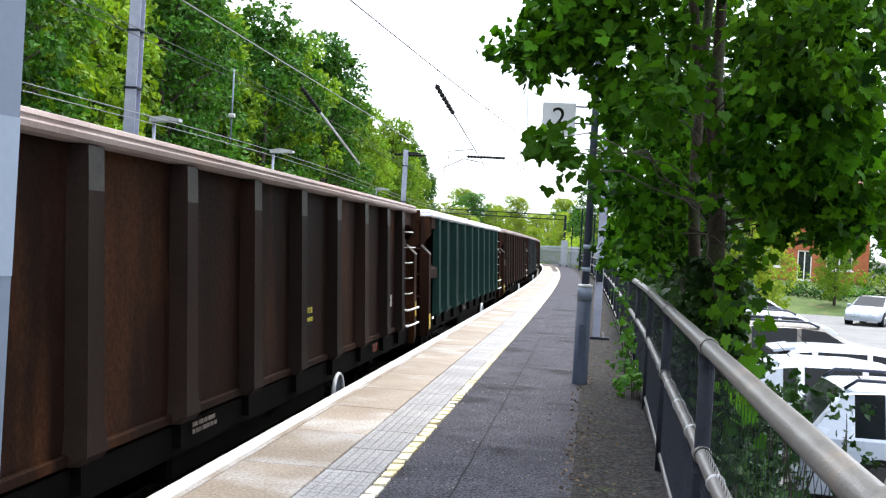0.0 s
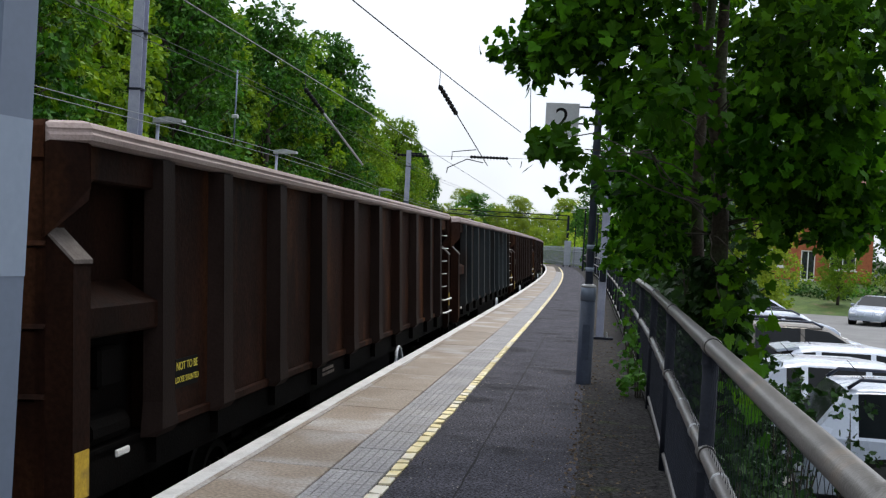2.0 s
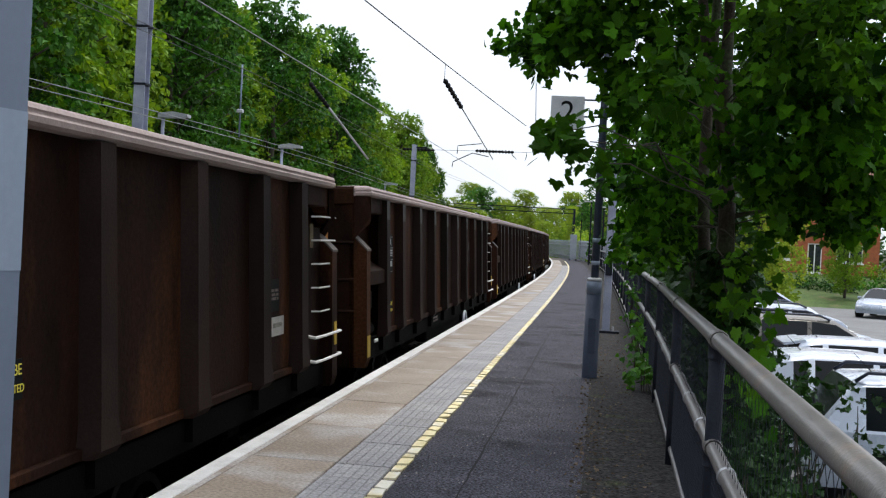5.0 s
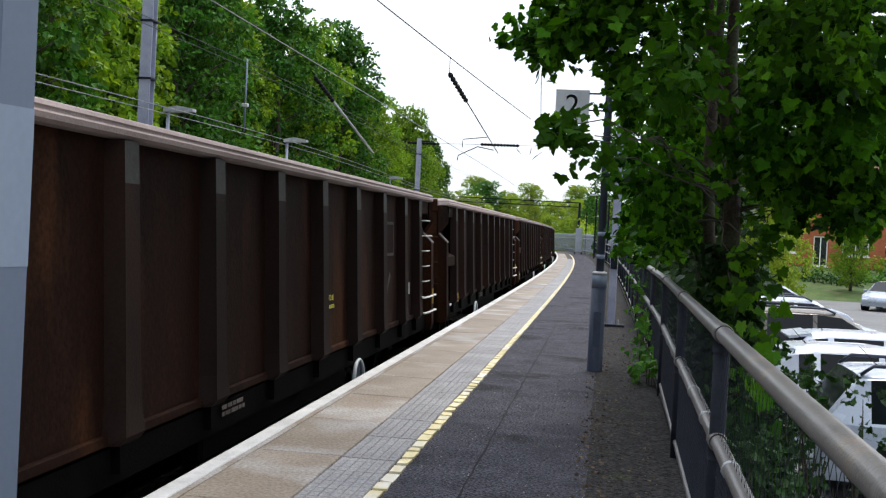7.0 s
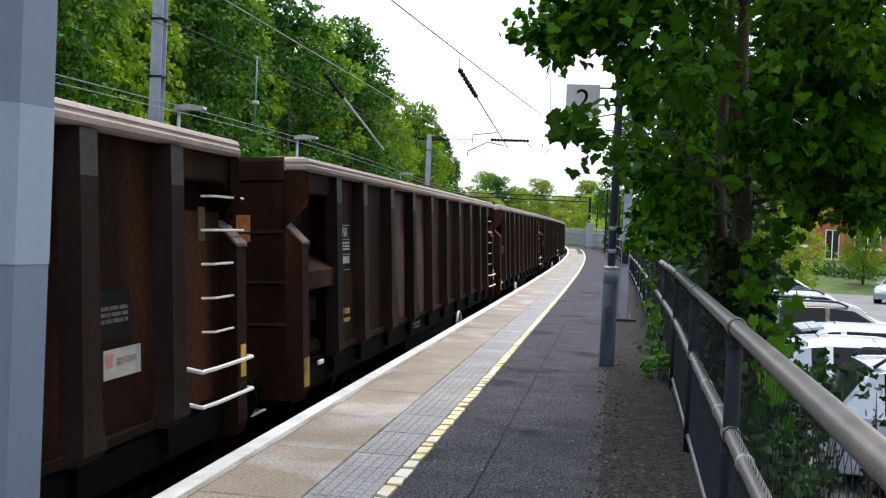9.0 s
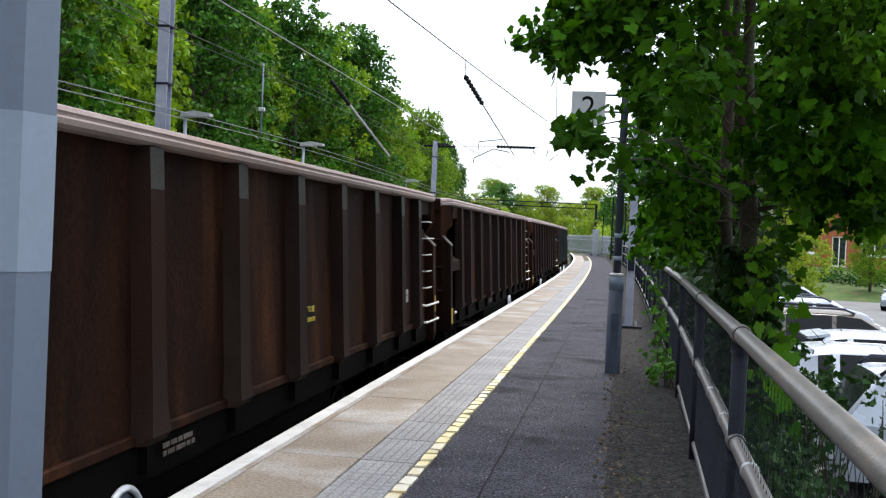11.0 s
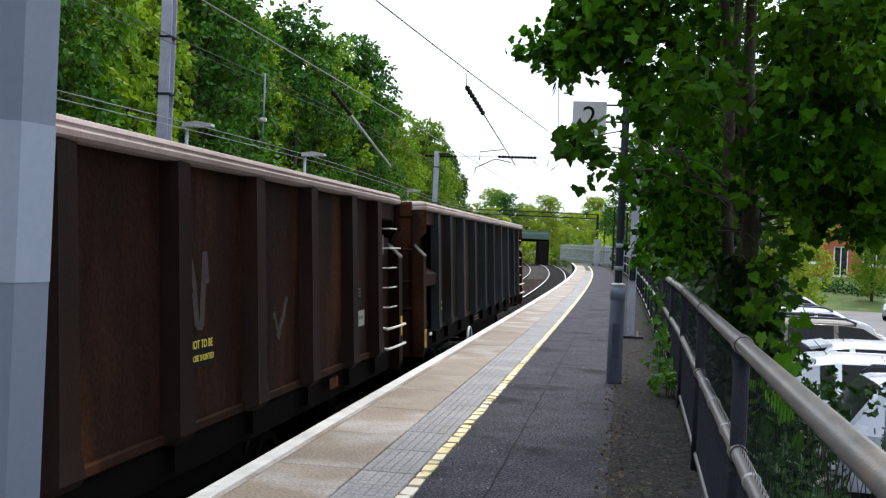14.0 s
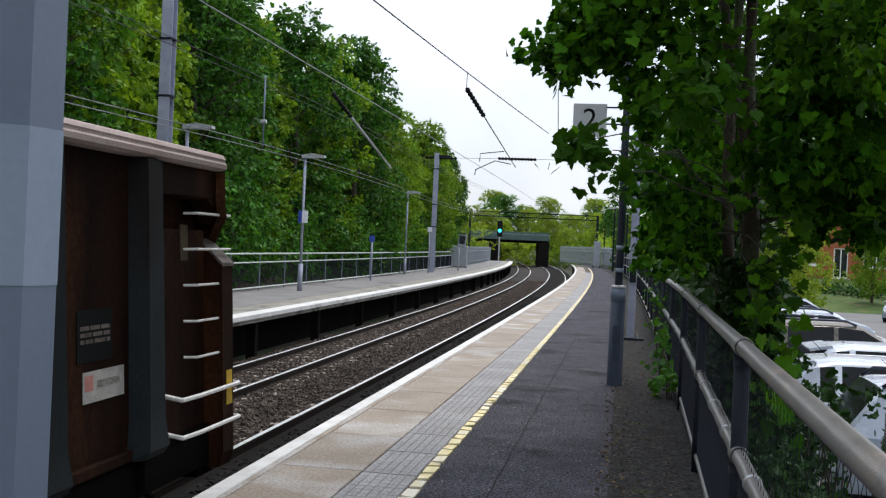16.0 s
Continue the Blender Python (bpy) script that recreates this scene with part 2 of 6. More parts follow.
# paler than the post; used on its sloping head and for dim lettering
M_CAP = material("pale_post_cap", (0.07, 0.058, 0.052), (0.13, 0.112, 0.102), 9, 0.7, bump=0.2, spots=(0.05, 0.035, 0.03), spot_amount=0.4, spec=0.1)
# grease black; also colours the shade under the far platform and locker
M_UNDER = material("black_grease_and_shade", (0.0018, 0.0016, 0.0015), (0.005, 0.004, 0.0035), 5, 0.8, bump=0.4, spec=0.04)
M_WHEEL = material("worn_wheel_steel", (0.02, 0.019, 0.018), (0.05, 0.047, 0.045), 10, 0.55, 0.3, bump=0.1)
M_HANDWHEEL = material("blue_grey_handwheel_paint", (0.09, 0.11, 0.14), (0.16, 0.19, 0.23), 12, 0.5, 0.1, bump=0.1)
M_RUNG = material("pale_rung_paint", (0.55, 0.54, 0.52), (0.72, 0.71, 0.69), 14, 0.5, 0.1, bump=0.1)
M_LOAD = material("stone_dust_load", (0.16, 0.14, 0.12), (0.26, 0.23, 0.2), 4, 0.95, bump=1.0, fine=30)
M_YELLOW_PANEL = material("yellow_panel_paint", (0.3, 0.19, 0.015), (0.45, 0.3, 0.03), 12, 0.6, bump=0.1, spots=(0.12, 0.08, 0.03), spot_amount=0.35, vary=0.3)
M_ORANGE_PANEL = material("orange_warning_panel", (0.24, 0.075, 0.02), (0.36, 0.15, 0.04), 12, 0.6, bump=0.1, spots=(0.14, 0.05, 0.02), spot_amount=0.35, vary=0.4)
M_FADED_PLATE = material("faded_brown_plate", (0.05, 0.034, 0.014), (0.1, 0.07, 0.03), 12, 0.7, bump=0.1, spots=(0.03, 0.018, 0.01), spot_amount=0.4, vary=0.5)
M_WHITE_PANEL = material("white_label_paper", (0.22, 0.215, 0.2), (0.36, 0.35, 0.325), 10, 0.6, bump=0.05, spots=(0.35, 0.33, 0.3), spot_amount=0.3)
M_LABEL_PINK = material("faded_pink_print", (0.3, 0.12, 0.1), (0.4, 0.18, 0.15), 12, 0.7)
M_BLACK_PANEL = material("black_panel_paint", (0.004, 0.005, 0.005), (0.009, 0.01, 0.01), 8, 0.6, bump=0.05, spec=0.05)
M_LETTER_WHITE = material("stencilled_white", (0.3, 0.31, 0.3), (0.42, 0.43, 0.42), 20, 0.6, bump=0.0)
M_LETTER_YELLOW = material("stencilled_yellow", (0.6, 0.5, 0.06), (0.75, 0.64, 0.1), 20, 0.6, bump=0.0)
M_SCRAPE = material("scraped_pale_brown", (0.05, 0.032, 0.026), (0.1, 0.07, 0.06), 3, 0.8, bump=0.2, spots=(0.03, 0.014, 0.01), spot_amount=0.6, streak=(1, 1, 0.5), spec=0.05)
M_FADED_RED = material("faded_red_panel", (0.1, 0.017, 0.009), (0.17, 0.035, 0.018), 8, 0.8, spots=(0.05, 0.02, 0.015), spot_amount=0.6, spec=0.05)
M_CHALK = material("faded_chalk_mark", (0.018, 0.013, 0.011), (0.05, 0.041, 0.037), 20, 0.8, bump=0.0)
M_SIGN = material("white_sign_face", (0.62, 0.64, 0.68), (0.7, 0.72, 0.76), 5, 0.35, bump=0.0)
M_SIGN_BLUE = material("blue_sign_face", (0.03, 0.06, 0.3), (0.05, 0.09, 0.4), 5, 0.35, bump=0.0)
M_INK = material("black_ink", (0.006, 0.006, 0.007), (0.013, 0.013, 0.014), 10, 0.7, bump=0.0, spec=0.08)
M_BARK = material("sycamore_bark", (0.02, 0.015, 0.011), (0.052, 0.04, 0.028), 7, 0.9, bump=0.8, fine=40, spots=(0.05, 0.065, 0.03), spot_amount=0.5, streak=(1, 1, 0.3), grit=0.4)
M_BARK_DARK = material("dark_bark", (0.03, 0.025, 0.02), (0.07, 0.058, 0.045), 7, 0.9, bump=0.7, fine=40, streak=(1, 1, 0.3))
M_LEAF_MAPLE = leaf_material("maple_leaf", (0.003, 0.018, 0.002), (0.062, 0.185, 0.01), 0.42, 0.55, 0.06)
M_LEAF_A = leaf_material("woodland_leaf", (0.014, 0.058, 0.008), (0.065, 0.19, 0.02), 0.3, 0.5)
M_LEAF_B = leaf_material("fresh_leaf", (0.06, 0.13, 0.01), (0.17, 0.29, 0.02), 0.35, 0.5)
# yellow-green leaf of the far plants, brightened in colour for distance haze
M_LEAF_HAZE = leaf_material("haze_pale_leaf", (0.12, 0.2, 0.02), (0.28, 0.38, 0.045), 0.4, 0.55)
M_LEAF_DARK = leaf_material("ivy_leaf", (0.008, 0.032, 0.008), (0.028, 0.075, 0.014), 0.15, 0.4, 0.1)
M_GRASS = material("rough_grass", (0.03, 0.062, 0.012), (0.085, 0.125, 0.03), 1.5, 0.95, bump=1.0, fine=25, spots=(0.11, 0.1, 0.045), spot_amount=0.4, grit=0.4)
M_EARTH = material("shaded_earth", (0.02, 0.018, 0.012), (0.05, 0.042, 0.028), 1.5, 0.95, bump=0.8, fine=25, spots=(0.02, 0.04, 0.012), spot_amount=0.6)
M_ROAD = material("worn_road", (0.13, 0.13, 0.135), (0.2, 0.2, 0.2), 0.5, 0.85, bump=0.3, fine=60)
M_BRICK = material("red_brick", (0.26, 0.075, 0.035), (0.38, 0.13, 0.06), 3, 0.85, bump=0.4, fine=30, grit=0.4)
M_ROOF = material("brown_roof_tile", (0.14, 0.075, 0.05), (0.22, 0.12, 0.08), 3, 0.85, bump=0.5, fine=20)
M_FRAME_WHITE = material("white_window_frame", (0.66, 0.66, 0.65), (0.76, 0.76, 0.75), 6, 0.4, bump=0.0)
M_GLASS_DARK = material("dark_window_glass", (0.008, 0.011, 0.014), (0.02, 0.026, 0.032), 2, 0.13, 0.0, bump=0.0, spec=0.7)
M_CAR_GLASS = material("tinted_car_glass", (0.004, 0.006, 0.008), (0.008, 0.011, 0.014), 2, 0.06, 0.0, bump=0.0, spec=0.18)
M_CAR_RAIL = material("dark_blue_grey_trim", (0.03, 0.036, 0.055), (0.05, 0.058, 0.085), 4, 0.3, 0.2, bump=0.02)
M_GRIT = material("pale_grit", (0.05, 0.045, 0.04), (0.3, 0.28, 0.25), 4, 0.9, bump=0.3, vary=0.6, island=True)
M_LITTER = material("dry_leaf_litter", (0.05, 0.035, 0.022), (0.16, 0.12, 0.08), 6, 0.9, bump=0.3, vary=0.5, island=True)
M_TAIL_LENS = material("red_lamp_lens", (0.2, 0.008, 0.008), (0.3, 0.015, 0.012), 6, 0.25, bump=0.0)
M_TYRE = material("tyre_rubber", (0.012, 0.012, 0.012), (0.025, 0.025, 0.025), 10, 0.8)
M_ALLOY = material("alloy_wheel", (0.4, 0.41, 0.43), (0.55, 0.56, 0.58), 8, 0.3, 0.8, bump=0.0)
M_FAR_RAIL = material("pale_fence_rail", (0.42, 0.46, 0.44), (0.55, 0.59, 0.57), 5, 0.5, 0.1, bump=0.05)
M_PALISADE = material("grey_palisade", (0.24, 0.265, 0.3), (0.34, 0.37, 0.41), 4, 0.5, 0.4, bump=0.05)
M_STONE_GREEN = material("green_bridge_paint", (0.045, 0.08, 0.075), (0.08, 0.12, 0.11), 2, 0.6)
M_BULB = glow_material("signal_green_lamp", (0.05, 0.75, 0.9), 3.0)


def car_paint(name, colour, metal=0.0):
    m = material(name, tuple(c * 0.93 for c in colour), colour, 2.0, 0.28, metal, bump=0.02, fine=200)
    m.node_tree.nodes["Principled BSDF"].inputs["Coat Weight"].default_value = 0.5
    m.node_tree.nodes["Principled BSDF"].inputs["Coat Roughness"].default_value = 0.05
    return m


M_CAR_WHITE = car_paint("white_car_paint", (0.5, 0.55, 0.64))
M_CAR_SILVER = car_paint("silver_car_paint", (0.3, 0.34, 0.41), 0.4)
M_CAR_BEIGE = car_paint("bronze_car_paint", (0.1, 0.088, 0.074), 0.3)
M_CAR_BLUE = car_paint("pale_blue_car_paint", (0.42, 0.48, 0.58), 0.1)


# ---- mesh tools ----
def mesh_of(name, bm, mat, smooth=False):
    me = bpy.data.meshes.new(name)
    bm.normal_update()
    bm.to_mesh(me)
    bm.free()
    for m in (mat if isinstance(mat, (list, tuple)) else [mat]):
        me.materials.append(m)
    if smooth:
        me.shade_smooth()
    return me


def part(name, bm, mat, parent, label="", smooth=False, at=None):
    """Link a bmesh (or a ready mesh) as one mesh object under a thing or part."""
    me = bm if isinstance(bm, bpy.types.Mesh) else mesh_of(name, bm, mat, smooth)
    ob = new(name, me)
    if parent is not None:
        ob.parent = parent
    if at is not None:
        ob.matrix_basis = at
    if label:
        tagged(ob, label)
    return ob


def thing(name, label, category, at=None, group="", kind=""):
    ob = new(name)
    ob.empty_display_size = 0.2
    if at is not None:
        ob.matrix_basis = at
    return tagged(ob, label, category, group, kind)


def add_box(bm, x0, x1, y0, y1, z0, z1, bevel=0.0, m=None):
    r = bmesh.ops.create_cube(bm, size=1)
    vs = r["verts"]
    mat = Matrix.Translation(((x0 + x1) / 2, (y0 + y1) / 2, (z0 + z1) / 2)) @ Matrix.Diagonal((abs(x1 - x0), abs(y1 - y0), abs(z1 - z0), 1))
    bmesh.ops.transform(bm, matrix=(m @ mat) if m else mat, verts=vs)
    if bevel:
        es = list({e for v in vs for e in v.link_edges})
        bmesh.ops.bevel(bm, geom=es, offset=bevel, segments=1, affect="EDGES")
    return bm


def box(x0, x1, y0, y1, z0, z1, bevel=0.0, m=None):
    return add_box(bmesh.new(), x0, x1, y0, y1, z0, z1, bevel, m)


def add_tube(bm, pts, radii, sides=10, caps=True):
    """A tube along points with a radius at each."""
    pts = [Vector(q) for q in pts]
    if not isinstance(radii, (list, tuple)):
        radii = [radii] * len(pts)
    rings = []
    up = None
    for i, q in enumerate(pts):
        d = (pts[min(i + 1, len(pts) - 1)] - pts[max(i - 1, 0)]).normalized()
        if up is None:
            up = d.cross(Vector((0, 0, 1)))
            if up.length < 0.1:
                up = Vector((1, 0, 0))
        up = (up - d * up.dot(d)).normalized()
        side = d.cross(up)
        rings.append([bm.verts.new(q + (up * math.cos(a) + side * math.sin(a)) * radii[i]) for a in [2 * math.pi * (k + 0.5) / sides for k in range(sides)]])
    for a, b in zip(rings, rings[1:]):
        for k in range(sides):
            bm.faces.new((a[k], a[(k + 1) % sides], b[(k + 1) % sides], b[k]))
    if caps:
        bm.faces.new(rings[0])
        bm.faces.new(list(reversed(rings[-1])))
    return bm


def tube(pts, radii, sides=10):
    bm = add_tube(bmesh.new(), pts, radii, sides)
    bmesh.ops.recalc_face_normals(bm, faces=bm.faces)
    return bm


def prism(outline, a0, a1, axis="y"):
    """Extrude a closed 2D outline between a0 and a1 along an axis: outline is (x, z) for y, (y, z) for x, (x, y) for z."""
    bm = bmesh.new()
    put = {"y": lambda u, v, a: (u, a, v), "x": lambda u, v, a: (a, u, v), "z": lambda u, v, a: (u, v, a)}[axis]
    r0 = [bm.verts.new(put(u, v, a0)) for u, v in outline]
    r1 = [bm.verts.new(put(u, v, a1)) for u, v in outline]
    n = len(outline)
    for k in range(n):
        bm.faces.new((r0[k], r0[(k + 1) % n], r1[(k + 1) % n], r1[k]))
    bm.faces.new(r0)
    bm.faces.new(list(reversed(r1)))
    bmesh.ops.recalc_face_normals(bm, faces=bm.faces)
    return bm


def fast_mesh(name, verts, faces, mat):
    me = bpy.data.meshes.new(name)
    me.from_pydata([tuple(v) for v in verts], [], faces)
    me.materials.append(mat)
    me.update()
    return me


def text_mesh(name, words, size, mat):
    cu = bpy.data.curves.new(name, "FONT")
    cu.body, cu.size, cu.align_x, cu.align_y, cu.extrude = words, size, "CENTER", "CENTER", 0.001
    ob = bpy.data.objects.new(name, cu)
    scene.collection.objects.link(ob)
    dg = bpy.context.evaluated_depsgraph_get()
    me = bpy.data.meshes.new_from_object(ob.evaluated_get(dg))
    bpy.data.objects.remove(ob)
    bpy.data.curves.remove(cu)
    me.materials.clear()
    me.materials.append(mat)
    return me


# ---- the line of the platform edge: a gentle curve to the left ----
EDGE_X = -2.4917
RAIL_C, RAIL_SLOPE = (2.2374, -1.0911), -0.05246
K0, K1, K2 = -2.00492e-4, 2.244326e-5, -1.937206e-7
STEP = 0.25
_s = np.arange(-260, 220, STEP)
_th = np.where(_s > 0, K0 * _s + K1 * _s ** 2 / 2 + K2 * _s ** 3 / 6, K0 * _s)
_x = np.cumsum(-np.sin(_th)) * STEP
_y = np.cumsum(np.cos(_th)) * STEP
_i0 = int(np.argmin(abs(_s)))
_x, _y = _x - _x[_i0] + EDGE_X, _y - _y[_i0]


def heading(s):
    return float(np.interp(s, _s, _th))


def along(s, o, z=0.0):
    """The place s metres along the platform edge and o metres to its left."""
    h = heading(s)
    return Vector((float(np.interp(s, _s, _x)) - o * math.cos(h), float(np.interp(s, _s, _y)) - o * math.sin(h), z))


def frame_at(s, o, z=0.0):
    """A pose there: x to the right of the line, y along it."""
    return Matrix.Translation(along(s, o, z)) @ Matrix.Rotation(heading(s), 4, "Z")


def rail_z(o):
    return RAIL_C[1] + RAIL_SLOPE * (o - RAIL_C[0])


def sweep(profile, s0, s1, step=1.0, closed=True):
    """Sweep a section of (o, z) along the line."""
    n = max(1, int(round((s1 - s0) / step)))
    ss = [s0 + (s1 - s0) * k / n for k in range(n + 1)]
    m = len(profile)
    verts = [along(s, o, z) for s in ss for o, z in profile]
    faces = []
    for k in range(n):
        for j in range(m if closed else m - 1):
            a, b = k * m + j, k * m + (j + 1) % m
            faces.append((a, b, b + m, a + m))
    if closed:
        faces += [tuple(range(m))[::-1], tuple(range(n * m, n * m + m))]
    bm = bmesh.new()
    vs = [bm.verts.new(v) for v in verts]
    for f in faces:
        bm.faces.new([vs[i] for i in f])
    bmesh.ops.recalc_face_normals(bm, faces=bm.faces)
    return bm


def strip(profile, s0, s1, step=1.0):
    """An open sheet along the line, faces upward."""
    bm = sweep(profile, s0, s1, step, closed=False)
    for f in bm.faces:
        if f.normal.z < 0:
            f.normal_flip()
    return bm


def structure(name, bm, mat, label, category):
    return tagged(part(name, bm, mat, None), label, category, kind="structure")


# ---- ground and track bed ----
GROUND_Z = -1.25
EDGE_FAR, FAR_Z = 6.46, -0.386
bm = bmesh.new()
# one sheet: far embankment on one side, cutting for the tracks, car park level on the other
prof = [(900, 8), (120, 6), (40, 3.2), (22, 1.6), (14, 0.2), (10.9, -0.75), (9.6, -1.0), (6.9, -1.75), (-0.2, -1.6), (-2.2, -1.6), (-3.2, -0.95), (-3.9, -1.15), (-5, GROUND_Z), (-60, GROUND_Z), (-140, 1.0), (-900, 6)]
ss = list(range(-240, 0, 20)) + list(range(0, 205, 5))
rows_v = [[bm.verts.new(along(s, o, z)) for o, z in prof] for s in ss]
for ra, rb in zip(rows_v, rows_v[1:]):
    for k in range(len(prof) - 1):
        bm.faces.new((ra[k], ra[k + 1], rb[k + 1], rb[k]))
last = rows_v[-1]
ends = [bm.verts.new(v.co + Vector((-900, 2500, 6))) for v in last]
for k in range(len(prof) - 1):
    bm.faces.new((last[k], last[k + 1], ends[k + 1], ends[k]))
bmesh.ops.recalc_face_normals(bm, faces=bm.faces)
structure("ground", bm, M_EARTH, "shaded earth and undergrowth on both sides of the line", "ground")

structure("ballast_bed", strip([(6.85, rail_z(6.4) - 0.3), (6.2, rail_z(6.2) - 0.17), (4.1, rail_z(4.1) - 0.17), (3.2, rail_z(3.2) - 0.2), (2.4, rail_z(2.3) - 0.16), (0.5, rail_z(0.5) - 0.17), (0.02, rail_z(0.5) - 0.3)], -230, 190, 1.0),
          M_BALLAST_BED, "brown-grey stone ballast bed under both tracks", "track bed")


def loose_stones(name, count, s0, s1, o0, o1, lift, size, mat, label="loose brown-grey ballast stones between the rails", category="ballast", level=None, flat=0.75):
    """Loose low stones lying on the bed, thinner with distance."""
    rng = np.random.RandomState(5)
    base = np.array([(1, 0, 0), (-1, 0, 0), (0, 1, 0), (0, -1, 0), (0, 0, 1), (0, 0, -1)], float)
    tri = [(4, 0, 2), (4, 2, 1), (4, 1, 3), (4, 3, 0), (5, 2, 0), (5, 1, 2), (5, 3, 1), (5, 0, 3)]
    verts, faces = [], []
    for k in range(count):
        s = s0 + (s1 - s0) * rng.rand() ** 1.7
        o = o0 + (o1 - o0) * rng.rand()
        c = along(s, o, (rail_z(o) + 0.02 * rng.rand() if level is None else level) + lift)
        r = size * (0.6 + 0.8 * rng.rand())
        q = base * (r * (0.7 + 0.6 * rng.rand(6, 1))) * np.array([1, 1, flat])
        a, b = rng.rand(2) * 6.28
        ca, sa, cb, sb = math.cos(a), math.sin(a), math.cos(b), math.sin(b)
        q = q @ np.array([[ca, -sa, 0], [sa, ca, 0], [0, 0, 1]]) @ np.array([[1, 0, 0], [0, cb, -sb], [0, sb, cb]])
        n = len(verts)
        verts += [tuple(v) for v in q + np.array(c)]
        faces += [(n + i, n + j, n + m) for i, j, m in tri]
    ob = new(name, fast_mesh(name, verts, faces, mat))
    return tagged(ob, label, category, kind="stuff")


loose_stones("ballast", 46000, 4.5, 92, 2.3, 6.5, -0.16, 0.034, M_BALLAST)


def rail_profile(o):
    z = rail_z(o)
    return [(o + 0.036, z), (o - 0.036, z), (o - 0.036, z - 0.035), (o - 0.01, z - 0.05), (o - 0.01, z - 0.135), (o - 0.07, z - 0.155), (o + 0.07, z - 0.155), (o + 0.01, z - 0.135), (o + 0.01, z - 0.05), (o + 0.036, z - 0.035)]


RAILS = [0.74, 2.2374, 4.239, 5.6976]
SLEEPER = mesh_of("sleeper", box(-1.25, 1.25, -0.13, 0.13, -0.2, 0.0, 0.02), M_SLEEPER)
for k, (oa, ob_) in enumerate([(RAILS[0], RAILS[1]), (RAILS[2], RAILS[3])]):
    tr = thing("track", "railway track, polished steel rails on concrete sleepers in ballast", "railway track", group="tracks", kind="structure")
    for o in (oa, ob_):
        r = part("rail", sweep(rail_profile(o), -230, 190, 1.5), M_RAIL_RUST, tr)
        part("rail_head", sweep([(o + 0.033, rail_z(o) + 0.001), (o - 0.033, rail_z(o) + 0.001), (o - 0.03, rail_z(o) + 0.006), (o + 0.03, rail_z(o) + 0.006)], -230, 190, 1.5), M_RAIL, r, "polished running surface")
    mid = (oa + ob_) / 2
    tilt = Matrix.Rotation(math.atan(RAIL_SLOPE), 4, "Y")
    for j in range(140):
        part("sleeper", SLEEPER, None, tr, at=frame_at(-4 + j * 0.68, mid, rail_z(mid) - 0.156) @ tilt)


# ---- near platform ----
S0, S1 = -14, 112
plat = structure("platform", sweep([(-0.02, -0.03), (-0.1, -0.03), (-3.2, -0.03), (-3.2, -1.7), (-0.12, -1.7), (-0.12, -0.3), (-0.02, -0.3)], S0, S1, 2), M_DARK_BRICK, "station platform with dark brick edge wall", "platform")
coping = part("coping", sweep([(0.0, 0.0), (-0.004, 0.004), (-0.012, 0.006), (-0.118, 0.006), (-0.124, 0.0), (-0.124, -0.1), (0.0, -0.1)], S0, S1, 1), M_WHITE_LINE, plat, "worn white painted edge line")
part("edge_joint", strip([(-0.125, -0.006), (-0.175, -0.006)], S0, S1, 1), M_JOINT, plat)
part("edge_setts", sweep([(-0.128, 0.0), (-0.172, 0.0), (-0.172, -0.02), (-0.128, -0.02)], S0, S1, 1), M_SLAB, plat)
part("walkway", strip([(-1.275, 0.0), (-1.71, 0.004), (-2.46, 0.0)], S0, S1, 1), M_ASPHALT, plat, "dark grey patched asphalt walkway")
seam = random.Random(15)
bm = bmesh.new()
before = None
for k in range(240):
    s, mid, w = -6 + k * 0.2, -1.71 + seam.uniform(-0.006, 0.006), seam.uniform(0.003, 0.01)
    pair = [bm.verts.new(along(s, mid + d, 0.0075)) for d in (w, -w)]
    if before:
        bm.faces.new((before[0], before[1], pair[1], pair[0]))
    before = pair
bmesh.ops.recalc_face_normals(bm, faces=bm.faces)
part("walkway_seam", bm, M_INK, plat, "dark ragged crack along the asphalt")
part("verge", strip([(-2.46, 0.002), (-2.7, 0.012), (-3.12, 0.01)], S0, S1, 1), M_DIRT, plat, "gritty mossy strip at the fence foot")
part("kerb", sweep([(-3.12, 0.05), (-3.17, 0.05), (-3.17, -0.1), (-3.12, -0.1)], S0, S1, 1), M_DIRT, plat, "dirty concrete edging under the fence")
loose_stones("grit", 2600, 3.0, 26, -1.3, -2.5, 0.003, 0.0055, M_GRIT, "pale grit specks on the asphalt", "grit", 0.0, 0.5)
loose_stones("leaf_litter", 2600, 3.0, 30, -2.38, -2.93, 0.004, 0.012, M_LITTER, "dry brown leaf litter along the fence foot", "leaf litter", 0.004, 0.35)
loose_stones("leaf_crumbs", 350, 3.0, 30, -2.05, -2.5, 0.003, 0.0075, M_LITTER, "scattered crumbs of dry leaf", "leaf litter", 0.0, 0.4)
part("bedding", strip([(-0.17, -0.012), (-1.275, -0.012)], S0, S1, 1), M_JOINT, plat)

# near-black sheet and stones paint the platform's shade over the nearer track
structure("shade_black_ballast", strip([(2.19, rail_z(2.2) - 0.13), (1.5, rail_z(1.5) - 0.14), (0.1, rail_z(0.5) - 0.16)], -230, 190, 1.0), M_DARK_BRICK, "ballast under the nearer track, coloured black for the platform's shade", "track bed")
loose_stones("oily_stones", 9000, 4.5, 60, 0.12, 2.1, -0.15, 0.036, M_SHADE_STONE, "ballast stones under the nearer track, coloured black for the platform's shade", "ballast")
